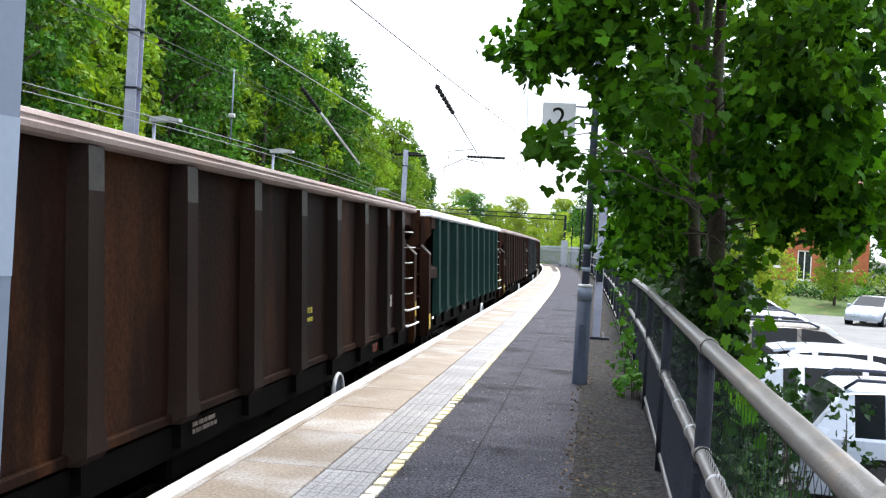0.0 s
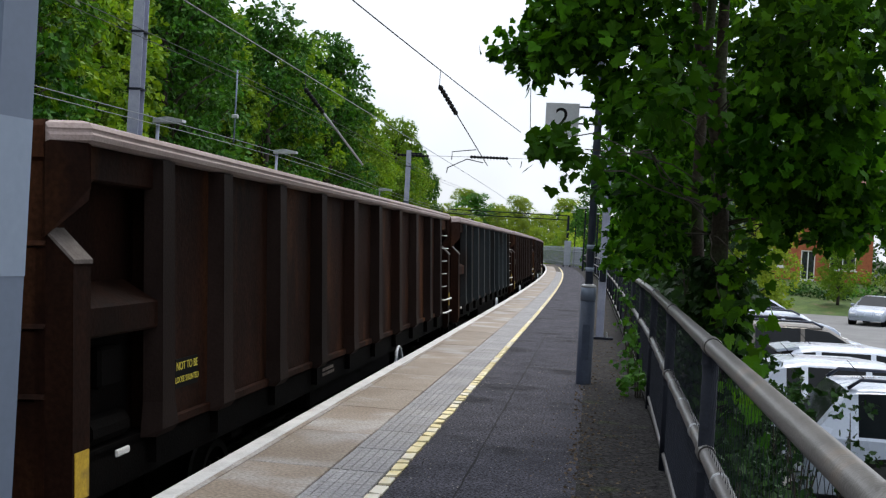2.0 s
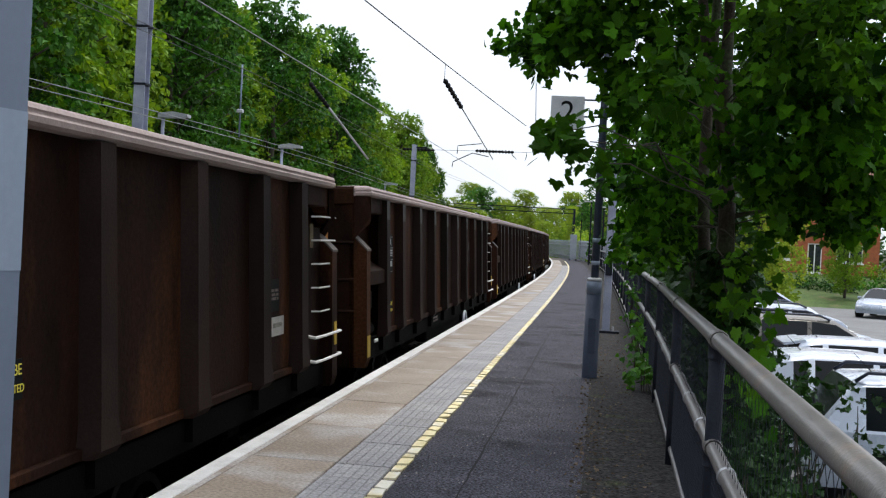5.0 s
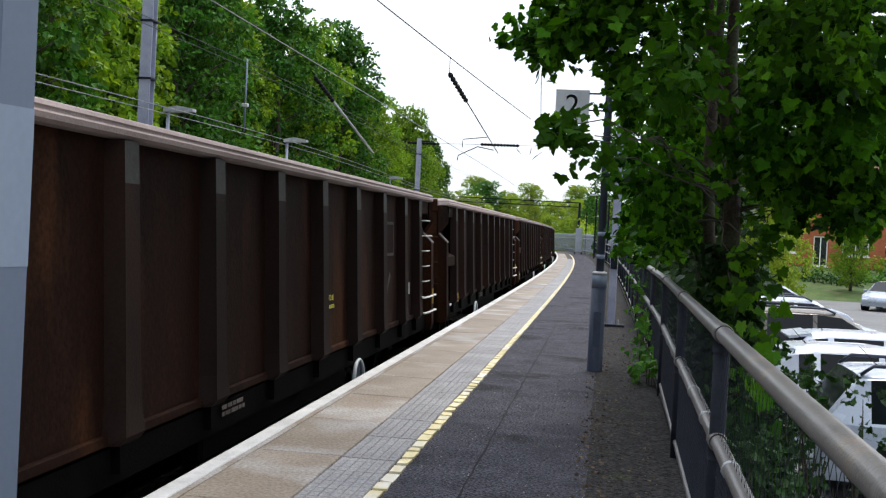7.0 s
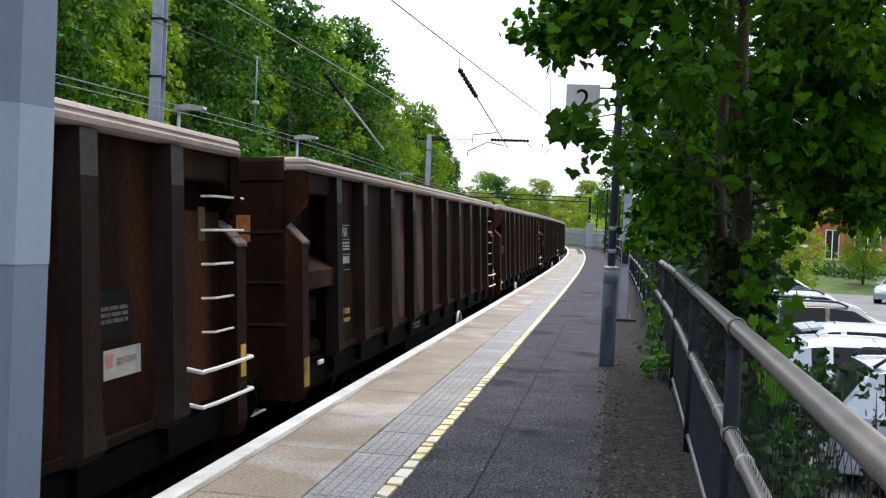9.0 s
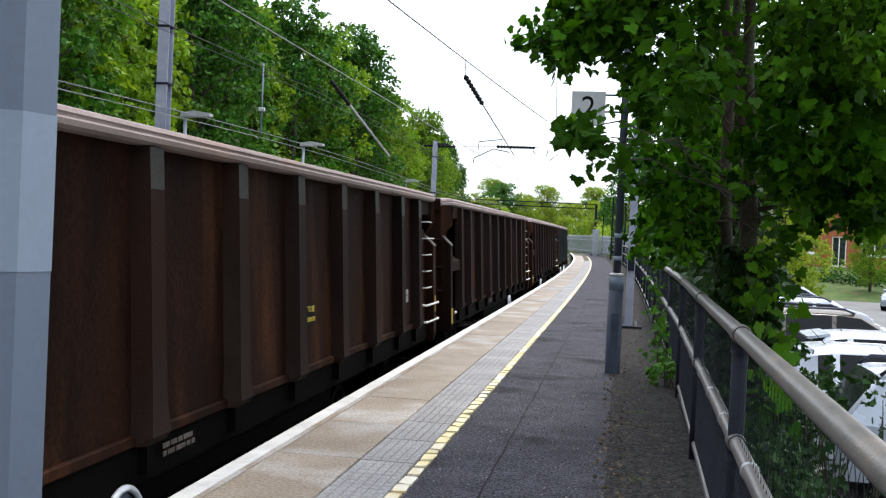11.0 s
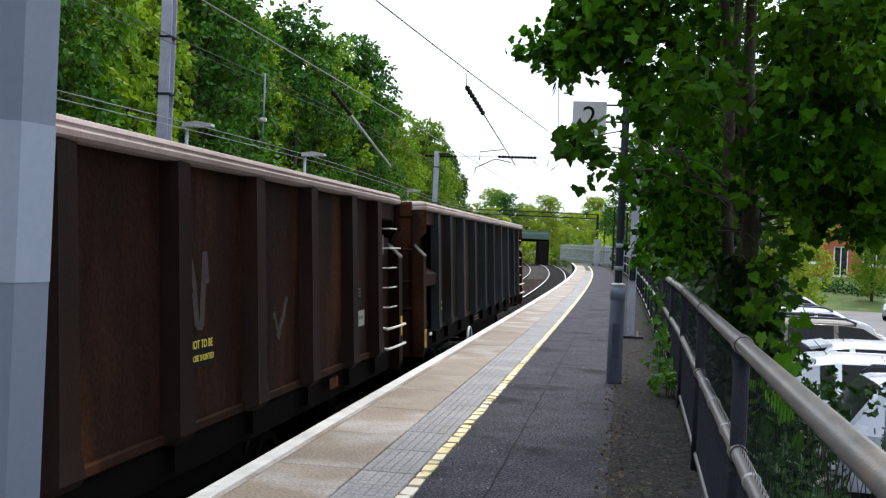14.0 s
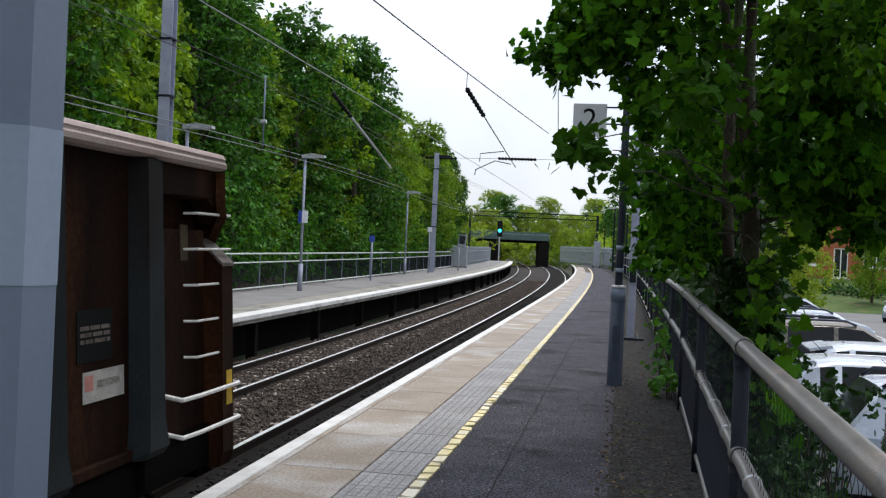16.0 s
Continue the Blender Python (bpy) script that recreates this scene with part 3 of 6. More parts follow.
# yellow line of worn painted dashes
rng = random.Random(11)
bm = bmesh.new()
s = -6.0
while s < 95:
    ln = rng.uniform(0.11, 0.22)
    a = [along(s, -1.172 - rng.uniform(0, 0.012), 0.0), along(s + rng.uniform(-0.05, 0.05), -1.268 + rng.uniform(0, 0.02), 0.0), along(s + ln + rng.uniform(-0.04, 0.04), -1.268 + rng.uniform(0, 0.015), 0.0), along(s + ln, -1.172 - rng.uniform(0, 0.012), 0.0)]
    lo = [bm.verts.new(v + Vector((0, 0, -0.01))) for v in a]
    hi = [bm.verts.new(v + Vector((0, 0, 0.004))) for v in a]
    bm.faces.new(hi)
    for k in range(4):
        bm.faces.new((lo[k], lo[(k + 1) % 4], hi[(k + 1) % 4], hi[k]))
    s += ln + (rng.uniform(0.035, 0.075) if s < 60 else 0.03)
bmesh.ops.recalc_face_normals(bm, faces=bm.faces)
part("yellow_line", bm, M_YELLOW, plat, "worn broken yellow safety line")

# paving slabs, each a piece, and corduroy tactile tiles
SLAB_L = 1.36
SLABS = []
for v in range(3):
    SLABS.append(mesh_of("paving_slab", box(-0.3, 0.3, -SLAB_L / 2 + 0.006, SLAB_L / 2 - 0.006, -0.05, 0.0, 0.006), M_SLAB))
bmt = bmesh.new()
add_box(bmt, -0.19, 0.19, -0.197, 0.197, -0.05, -0.004)
for r in range(6):
    for c in range(4):
        x, y = -0.19 + 0.0317 + r * 0.0633, -0.197 + 0.05 + c * 0.0985
        add_box(bmt, x - 0.0275, x + 0.0275, y - 0.046, y + 0.046, -0.004, 0.001)
TILE = mesh_of("tactile_tile", bmt, M_TACTILE)
rng = random.Random(4)
for k in range(75):
    s = 7.22 - SLAB_L * 8.5 + SLAB_L * k
    part("paving_slab", SLABS[k % 3], None, plat, at=frame_at(s, -0.475, 0.0 + rng.uniform(-0.003, 0.002)) @ Matrix.Rotation(rng.uniform(-0.003, 0.003), 4, "Y"))
for k in range(200):
    s = 7.2 - 0.4 * 28 + 0.4 * k + 0.2
    if s > -8:
        part("tactile_tile", TILE, None, plat, at=frame_at(s, -0.975, rng.uniform(-0.0015, 0.001)))
# pale repaired patches on the paving
for s, o, w, l in ((33, -0.5, 0.22, 0.8), (48, -0.5, 0.2, 0.7)):
    bm = bmesh.new()
    ring = [bm.verts.new((w * math.cos(a) * (1 + 0.25 * math.sin(3 * a)), l * math.sin(a) * (1 + 0.2 * math.cos(2 * a)), 0.0045)) for a in [i * 0.52 for i in range(12)]]
    bm.faces.new(ring)
    part("repair_patch", bm, M_TACTILE, plat, "pale mortar repair", at=frame_at(s, o))

# ---- far platform, hollow with trestle legs ----
far = structure("far_platform", sweep([(EDGE_FAR, FAR_Z), (10.7, FAR_Z), (10.7, FAR_Z - 0.22), (EDGE_FAR + 0.08, FAR_Z - 0.22), (EDGE_FAR + 0.08, FAR_Z - 0.12), (EDGE_FAR, FAR_Z - 0.12)], -60, 142, 2), M_CONCRETE, "opposite platform on dark trestle legs", "platform")
part("edge_line", sweep([(EDGE_FAR - 0.004, FAR_Z + 0.004), (EDGE_FAR + 0.45, FAR_Z + 0.004), (EDGE_FAR + 0.45, FAR_Z - 0.06), (EDGE_FAR - 0.004, FAR_Z - 0.1)], -60, 142, 2), M_WHITE_LINE, far, "white painted platform edge")
part("yellow_edge_line", strip([(EDGE_FAR + 1.1, FAR_Z + 0.006), (EDGE_FAR + 1.16, FAR_Z + 0.006)], -60, 142, 2), M_FADED_LINE, far, "faded yellow safety line")
part("surface", strip([(EDGE_FAR + 1.2, FAR_Z + 0.003), (10.6, FAR_Z + 0.003)], -60, 142, 2), M_FAR_TOP, far, "pale worn tarmac")
# black sheet put here for the shade in the void under the platform
part("void_shade_sheet", sweep([(EDGE_FAR + 0.9, FAR_Z - 0.2), (EDGE_FAR + 1.0, FAR_Z - 0.2), (EDGE_FAR + 1.0, -2.0), (EDGE_FAR + 0.9, -2.0)], -60, 142, 4), M_UNDER, far)
# legs take the near-black brick to match the shade under the platform
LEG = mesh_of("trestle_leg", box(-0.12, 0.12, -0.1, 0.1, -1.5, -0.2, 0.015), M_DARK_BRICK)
for k in range(24):
    part("trestle_leg", LEG, None, far, at=frame_at(3 + k * 5.8, EDGE_FAR + 0.3, FAR_Z))

# car park and road beyond the fence
bm = bmesh.new()
vs = [bm.verts.new(v) for v in ((2.3, -30, GROUND_Z + 0.02), (60, -30, GROUND_Z + 0.02), (60, 62, GROUND_Z + 0.02), (2.3, 62, GROUND_Z + 0.02))]
bm.faces.new(vs)
structure("car_park", bm, M_ROAD, "worn grey tarmac car park and access road", "car park")
bm = bmesh.new()
for k in range(18):
    add_box(bm, 9.0 + 0.10 * k, 9.1 + 0.10 * k, 30 + 1.6 * k, 31 + 1.6 * k, GROUND_Z + 0.02, GROUND_Z + 0.026)
structure("road_marking", bm, M_WHITE_LINE, "white painted road line on the access road", "road marking")
bm = bmesh.new()
g = [[bm.verts.new((x, y, GROUND_Z + 0.03 + 1.4 * min(1.2, (y - 62) / 14) + 0.12 * noise.noise((x * 0.3, y * 0.3, 0)))) for y in (62, 66, 70, 76, 90)] for x in range(2, 62, 3)]
for a, b in zip(g, g[1:]):
    for k in range(4):
        bm.faces.new((a[k], b[k], b[k + 1], a[k + 1]))
structure("verge", bm, M_GRASS, "rough grass bank behind the access road", "grass bank")


# ---- train of box wagons ----
HALF_L, RIB_OUT, SKIN, TOP, SOLE = 7.6, 1.365, 1.245, 3.03, 1.25
RIBS = [1.3, 2.45, 3.91, 5.38, 6.87, 8.33, 9.79, 11.25, 12.71, 13.87]
PITCH = 16.6


def rib_mesh(mat, worn=True):
    """A tapered pressed channel with a flared foot, outer face on +x."""
    bm = bmesh.new()
    levels = [(SOLE - 0.02, 0.14, RIB_OUT - 0.03), (SOLE + 0.03, 0.135, RIB_OUT + 0.012), (SOLE + 0.2, 0.105, RIB_OUT), (2.76, 0.098, RIB_OUT - 0.005), (TOP - 0.02, 0.096, RIB_OUT - 0.008)]
    rings = []
    for z, w, x in levels:
        rings.append([bm.verts.new(q) for q in ((SKIN, -w - 0.035, z), (x, -w, z), (x, w, z), (SKIN, w + 0.035, z))])
    for n, (a, b) in enumerate(zip(rings, rings[1:])):
        for k in range(3):
            bm.faces.new((a[k], a[k + 1], b[k + 1], b[k])).material_index = 1 if n == 3 and k == 1 else 0
    bm.faces.new(rings[0])
    bm.faces.new(list(reversed(rings[-1])))
    bmesh.ops.recalc_face_normals(bm, faces=bm.faces)
    return mesh_of("rib", bm, [mat, M_RIB_WORN if mat is M_BROWN_RIB and worn else mat])


def wheel_mesh(rim):
    bm = bmesh.new()
    ring = [(0.0, 0.07), (0.06, 0.07), (0.085, 0.035), (0.28, 0.03), (0.305, 0.06), (0.368, 0.065), (0.375, -0.03), (0.4, -0.05), (0.4, -0.075), (0.32, -0.075), (0.29, -0.04), (0.08, -0.04), (0.0, -0.06)]
    for sx in (1, -1):
        prev = None
        for k in range(29):
            a = 2 * math.pi * k / 28
            cur = [bm.verts.new((sx * (0.75 + x), r * math.cos(a), r * math.sin(a))) for r, x in ring]
            if prev:
                for j in range(len(ring) - 1):
                    bm.faces.new((prev[j], prev[j + 1], cur[j + 1], cur[j])).material_index = 0 if 3 < j < 7 else 1
            prev = cur
        for j in range(6):
            a = 2 * math.pi * j / 6
            add_box(bm, sx * 0.78, sx * 0.80, 0.2 * math.cos(a) - 0.02, 0.2 * math.cos(a) + 0.02, 0.2 * math.sin(a) - 0.02, 0.2 * math.sin(a) + 0.02)
    add_tube(bm, [(-0.84, 0, 0), (0.84, 0, 0)], 0.08, 12)
    bmesh.ops.remove_doubles(bm, verts=bm.verts, dist=0.0005)
    bmesh.ops.recalc_face_normals(bm, faces=bm.faces)
    return mesh_of("wheelset", bm, [rim, M_UNDER])


def side_mesh(mat):
    """One side sheet with thickness; recessed doorway-like end bays are left to the end parts."""
    bm = bmesh.new()
    add_box(bm, SKIN - 0.02, SKIN, -HALF_L + 1.25, HALF_L - 1.25, SOLE, TOP)
    add_box(bm, SKIN - 0.01, SKIN + 0.035, -HALF_L + 1.2, HALF_L - 1.2, SOLE - 0.02, SOLE + 0.05, 0.01)
    return mesh_of("side_sheet", bm, mat)


def chord_mesh(mat):
    """Rounded hollow top rail, its outer shoulder sloping."""
    out = [(SKIN - 0.16, TOP - 0.01), (RIB_OUT - 0.03, TOP - 0.01), (RIB_OUT + 0.005, TOP + 0.005), (RIB_OUT + 0.01, TOP + 0.035), (RIB_OUT - 0.005, TOP + 0.05), (RIB_OUT - 0.005, TOP + 0.062),
           (RIB_OUT + 0.002, TOP + 0.072), (RIB_OUT - 0.015, TOP + 0.1), (RIB_OUT - 0.06, TOP + 0.115), (SKIN - 0.1, TOP + 0.12), (SKIN - 0.16, TOP + 0.09)]
    bm = bmesh.new()
    rings = [[bm.verts.new((x + dx, y, z + dz)) for x, z in out] for y, dx, dz in ((-HALF_L + 0.02, -0.165, -0.012), (-HALF_L + 0.2, 0, 0), (HALF_L - 0.2, 0, 0), (HALF_L - 0.02, -0.165, -0.012))]
    for a, b in zip(rings, rings[1:]):
        for k in range(len(out)):
            bm.faces.new((a[k], a[(k + 1) % len(out)], b[(k + 1) % len(out)], b[k]))
    bm.faces.new(rings[0])
    bm.faces.new(list(reversed(rings[-1])))
    bmesh.ops.recalc_face_normals(bm, faces=bm.faces)
    return mesh_of("top_rail", bm, mat)


def corner_mesh(mat):
    """Chamfered gusset that closes the corner between the top rail and the end wall, cut away below to a point."""
    bm = bmesh.new()
    ax, bx = RIB_OUT - 0.006, SKIN - 0.05
    out = [(ax, -0.2, TOP - 0.02), (ax - 0.02, -0.2, TOP - 0.008), (bx + 0.02, -0.012, TOP - 0.008), (bx, 0.0, TOP - 0.02), (bx, 0.0, 2.5), (ax, -0.17, 2.7), (ax, -0.2, 2.78)]
    inn = [(ax - 0.05, -0.25, TOP - 0.03), (ax - 0.07, -0.25, TOP - 0.015), (bx - 0.05, -0.05, TOP - 0.015), (bx - 0.05, -0.05, TOP - 0.03), (bx - 0.05, -0.05, 2.5), (ax - 0.05, -0.22, 2.7), (ax - 0.05, -0.25, 2.78)]
    ro, ri = [bm.verts.new(v) for v in out], [bm.verts.new(v) for v in inn]
    bm.faces.new(ro)
    bm.faces.new(list(reversed(ri)))
    for k in range(7):
        bm.faces.new((ro[k], ro[(k + 1) % 7], ri[(k + 1) % 7], ri[k]))
    bmesh.ops.recalc_face_normals(bm, faces=bm.faces)
    return mesh_of("top_corner", bm, mat)


def end_mesh(mat):
    """End wall of the box with a proud head band and shallow creases across."""
    out = [(-0.1, TOP + 0.105), (-0.1, SOLE - 0.3), (-0.03, SOLE - 0.3)]
    for z in (1.62, 2.0, 2.45):
        out += [(-0.03, z - 0.012), (-0.05, z - 0.004), (-0.012, z + 0.004), (-0.03, z + 0.03)]
    out += [(-0.03, TOP - 0.12), (-0.002, TOP - 0.1), (0.0, TOP + 0.07), (-0.02, TOP + 0.105)]
    return mesh_of("end_wall", prism(out, -SKIN + 0.06, SKIN - 0.06, "x"), mat)


def bay_mesh(mat):
    """Side bay next to the end: a recessed sheet under a deep header with a bracketed corner."""
    bm = bmesh.new()
    add_box(bm, SKIN - 0.17, SKIN - 0.15, -1.36, -0.1, SOLE, TOP)
    add_box(bm, SKIN - 0.15, SKIN + 0.05, -1.36, -0.13, TOP - 0.21, TOP - 0.005, 0.012)
    add_box(bm, SKIN - 0.16, SKIN, -1.37, -1.33, SOLE, TOP)
    tri = [(-0.14, TOP - 0.2), (-0.14, TOP - 0.38), (-0.24, TOP - 0.27), (-0.38, TOP - 0.2)]
    lo, hi = [bm.verts.new((SKIN - 0.1, y, z)) for y, z in tri], [bm.verts.new((SKIN + 0.045, y, z)) for y, z in tri]
    bm.faces.new(lo)
    bm.faces.new(list(reversed(hi)))
    for k in range(4):
        bm.faces.new((lo[k], lo[(k + 1) % 4], hi[(k + 1) % 4], hi[k]))
    bmesh.ops.recalc_face_normals(bm, faces=bm.faces)
    return mesh_of("end_bay", bm, mat)


def post_mesh(mat):
    """Corner post; its head slopes down towards the outside."""
    out = [(SKIN - 0.12, SOLE - 0.3), (RIB_OUT - 0.05, SOLE - 0.3), (RIB_OUT - 0.02, SOLE - 0.2), (RIB_OUT - 0.02, 2.36), (SKIN - 0.06, 2.53), (SKIN - 0.12, 2.53)]
    return mesh_of("corner_post", prism(out, -0.23, -0.03), mat)


def post_cap_mesh():
    out = [(RIB_OUT - 0.012, 2.355), (RIB_OUT - 0.012, 2.378), (SKIN - 0.065, 2.552), (SKIN - 0.065, 2.53)]
    return mesh_of("post_cap", prism(out, -0.24, -0.02), M_CAP)


def buffer_mesh():
    bm = bmesh.new()
    add_tube(bm, [(0, -0.2, 0), (0, 0.3, 0)], 0.1, 12)
    add_tube(bm, [(0, 0.3, 0), (0, 0.5, 0)], 0.065, 12)
    add_tube(bm, [(0, 0.5, 0), (0, 0.53, 0)], 0.23, 16)
    return mesh_of("buffer", bm, M_UNDER)


def bogie_mesh():
    bm = bmesh.new()
    for sx in (-1, 1):
        o = [(-1.45, 0.52), (-1.3, 0.36), (-0.7, 0.36), (-0.45, 0.2), (0.45, 0.2), (0.7, 0.36), (1.3, 0.36), (1.45, 0.52), (1.2, 0.68), (0.5, 0.78), (-0.5, 0.78), (-1.2, 0.68)]
        p2 = prism(o, sx * 0.5, sx * 0.62, "x")
        me = bpy.data.meshes.new("tmp")
        p2.to_mesh(me)
        p2.free()
        bm.from_mesh(me)
        bpy.data.meshes.remove(me)
        for yy in (-1.0, 1.0):
            add_box(bm, sx * 0.48, sx * 0.64, yy - 0.12, yy + 0.12, 0.36, 0.6, 0.02)
        for yy in (-0.2, 0.0, 0.2):
            add_tube(bm, [(sx * 0.56, yy, 0.3), (sx * 0.56, yy, 0.62)], 0.07, 8)
    add_box(bm, -0.65, 0.65, -0.25, 0.25, 0.45, 0.82)
    return mesh_of("bogie_frame", bm, M_UNDER)


def underframe_mesh():
    bm = bmesh.new()
    add_box(bm, -0.3, 0.3, -HALF_L + 0.1, HALF_L - 0.1, 0.85, 1.22)
    for sx in (-1, 1):
        add_box(bm, sx * 1.12, sx * 1.24, -HALF_L + 0.15, HALF_L - 0.15, 0.98, SOLE - 0.01)
        add_box(bm, sx * 1.0, sx * 1.2, -2.2, 2.2, 0.78, 1.0, 0.03)
        for yy in RIBS:
            add_box(bm, sx * 1.14, sx * 1.3, yy - HALF_L - 0.05, yy - HALF_L + 0.05, 1.05, SOLE - 0.01)
    for yy in (-HALF_L + 0.1, -4.6, 0, 4.6, HALF_L - 0.35):
        add_box(bm, -1.2, 1.2, yy, yy + 0.25, 0.9, 1.22)
    add_box(bm, -1.24, 1.24, -HALF_L + 0.15, HALF_L - 0.15, 1.2, 1.26)
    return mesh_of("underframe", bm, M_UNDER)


def rung_mesh(wide):
    y0, y1 = -1.05, -0.1
    x0 = SKIN - 0.02
    if wide:
        pts = [(x0, y0 - 0.02, 0.03), (x0 + 0.13, y0, 0.0), (x0 + 0.15, y0 + 0.25, 0.0), (x0 + 0.15, y1, 0.0), (x0 + 0.02, y1 + 0.03, 0.0)]
        return mesh_of("rung", tube(pts, 0.016, 6), M_RUNG)
    pts = [(x0, -0.72, 0.0), (x0 + 0.09, -0.7, 0.0), (x0 + 0.09, y1, 0.0), (x0, y1 + 0.02, 0.0)]
    return mesh_of("rung", tube(pts, 0.009, 6), M_RUNG)


def bars_mesh(name, w, h, lines, mat, seed):
    """Unreadable lettering as plain bars, flat on the yz plane, facing +x."""
    r = random.Random(seed)
    bm = bmesh.new()
    for k in range(lines):
        z1 = h / 2 - k * h / lines
        z0 = z1 - h / lines * 0.62
        y = -w / 2
        while y < w / 2 - 0.02:
            ln = r.uniform(0.05, 0.16) * min(1, w / 0.4)
            add_box(bm, 0.0, 0.003, y, min(w / 2, y + ln), z0, z1)
            y += ln + 0.02
    return mesh_of(name, bm, mat)


FACE_X = Matrix.Rotation(radians(90), 4, "Z") @ Matrix.Rotation(radians(90), 4, "X")   # text on a face that looks along +x
MESH = {}
for tag, skin, rib, chord in (("brown", M_BROWN, M_BROWN_RIB, M_CHORD), ("green", M_GREEN, M_GREEN_RIB, M_CHORD_WHITE)):
    MESH[tag] = dict(rib=rib_mesh(rib), side=side_mesh(skin), chord=chord_mesh(chord), corner=corner_mesh(M_BROWN if tag == "brown" else M_BROWN), end=end_mesh(M_BROWN), bay=bay_mesh(M_BROWN), post=post_mesh(M_BROWN))
RIB_PLAIN, RIB_GREY = rib_mesh(M_BROWN_RIB, False), rib_mesh(M_RIB_GREY)
WHEELSET, WHEELSET_GREASY = wheel_mesh(M_WHEEL), wheel_mesh(M_UNDER)
circle = [(0.24 * math.cos(a * math.pi / 14), 0.24 * math.sin(a * math.pi / 14)) for a in range(29)]
HANDWHEEL_RIM = mesh_of("brake_handwheel", tube([(0, c, s) for c, s in circle], 0.022, 8), M_SIGN, True)
HANDWHEEL_DISC = mesh_of("disc", tube([(-0.02, 0, 0), (-0.035, 0, 0)], 0.222, 24), M_HANDWHEEL)
HANDWHEEL_AXLE = mesh_of("spindle", tube([(-0.4, 0, 0), (0.03, 0, 0)], 0.03, 8), M_UNDER)
BOGIE, BUFFER, UNDER = bogie_mesh(), buffer_mesh(), underframe_mesh()
RUNG_W, RUNG_N = rung_mesh(True), rung_mesh(False)
LOAD_BM = bmesh.new()
lg = [[LOAD_BM.verts.new((x, y, 2.05 + 0.35 * math.cos(x * 1.2) + 0.25 * noise.noise((x * 1.3, y * 0.6, 3)))) for x in np.linspace(-1.05, 1.05, 8)] for y in np.linspace(-7.3, 7.3, 30)]
for a, b in zip(lg, lg[1:]):
    for k in range(7):
        LOAD_BM.faces.new((a[k], a[k + 1], b[k + 1], b[k]))
LOAD = mesh_of("load", LOAD_BM, M_LOAD, True)
SHELF = mesh_of("end_locker", prism([(SKIN - 0.15, 1.93), (RIB_OUT - 0.05, 1.93), (RIB_OUT - 0.035, 1.945), (RIB_OUT - 0.035, 2.1), (RIB_OUT - 0.05, 2.115), (SKIN - 0.15, 2.24)], -1.19, -0.25), M_BROWN)
POST_CAP = post_cap_mesh()
# slightly proud black plate; the shade of the open recess is its colour
RECESS_SHADE = mesh_of("recess_shade_plate", box(SKIN - 0.147, SKIN - 0.12, -1.2, -0.24, SOLE + 0.02, 1.9, 0.01), M_UNDER)
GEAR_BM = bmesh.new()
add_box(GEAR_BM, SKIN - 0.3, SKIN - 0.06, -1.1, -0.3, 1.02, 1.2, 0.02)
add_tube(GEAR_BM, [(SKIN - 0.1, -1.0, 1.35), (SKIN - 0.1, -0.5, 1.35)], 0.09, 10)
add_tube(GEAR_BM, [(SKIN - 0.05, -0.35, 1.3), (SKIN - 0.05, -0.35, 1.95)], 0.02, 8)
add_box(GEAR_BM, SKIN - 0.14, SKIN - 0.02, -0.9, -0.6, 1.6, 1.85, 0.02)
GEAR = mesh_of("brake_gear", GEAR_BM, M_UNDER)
LADDER_PANEL = mesh_of("ladder_panel", box(SKIN - 0.14, SKIN - 0.03, -1.24, -0.24, SOLE - 0.15, TOP - 0.42, 0.01), M_BROWN)
LEVER = mesh_of("brake_lever", box(SKIN + 0.0, SKIN + 0.02, -0.8, -0.62, 1.2, 1.245, 0.008), M_RUNG)
COUPLER_BM = bmesh.new()
add_tube(COUPLER_BM, [(0, -0.1, 1.0), (0, 0.8, 0.98)], 0.06, 8)
COUPLER = mesh_of("coupler", COUPLER_BM, M_UNDER)
HOSE = mesh_of("brake_hose", tube([(0.4, -0.1, 0.95), (0.4, 0.35, 0.85), (0.38, 0.5, 0.6), (0.35, 0.75, 0.5)], 0.03, 8), M_UNDER)
PLATE_Y = mesh_of("yellow_plate", box(RIB_OUT - 0.021, RIB_OUT - 0.014, -0.21, -0.05, SOLE - 0.18, SOLE + 0.08), M_YELLOW_PANEL)
PLATE_O = mesh_of("warning_plate", box(-0.065, 0.065, 0.012, 0.018, -0.12, 0.12), M_ORANGE_PANEL)
PLATE_S = mesh_of("ladder_plate", box(SKIN - 0.029, SKIN - 0.022, -0.05, 0.05, -0.12, 0.12), M_YELLOW_PANEL)
PLATE_F = mesh_of("ladder_plate", box(SKIN - 0.029, SKIN - 0.022, -0.06, 0.06, -0.12, 0.12), M_FADED_PLATE)
LABEL_W = mesh_of("paper_label", box(SKIN + 0.001, SKIN + 0.006, -0.24, 0.24, -0.085, 0.085), M_WHITE_PANEL)
LABEL_R = mesh_of("label_mark", box(SKIN + 0.0065, SKIN + 0.008, -0.22, -0.13, -0.02, 0.065), M_LABEL_PINK)
LABEL_B = mesh_of("label_print", box(SKIN + 0.0065, SKIN + 0.008, -0.08, 0.18, -0.01, 0.03), M_CONCRETE)
PANEL_B = mesh_of("data_panel", box(SKIN + 0.001, SKIN + 0.005, -0.25, 0.25, -0.26, 0.26), M_BLACK_PANEL)
PANEL_N = mesh_of("notice_panel", box(SKIN + 0.001, SKIN + 0.005, -0.26, 0.26, -0.12, 0.12), M_BLACK_PANEL)
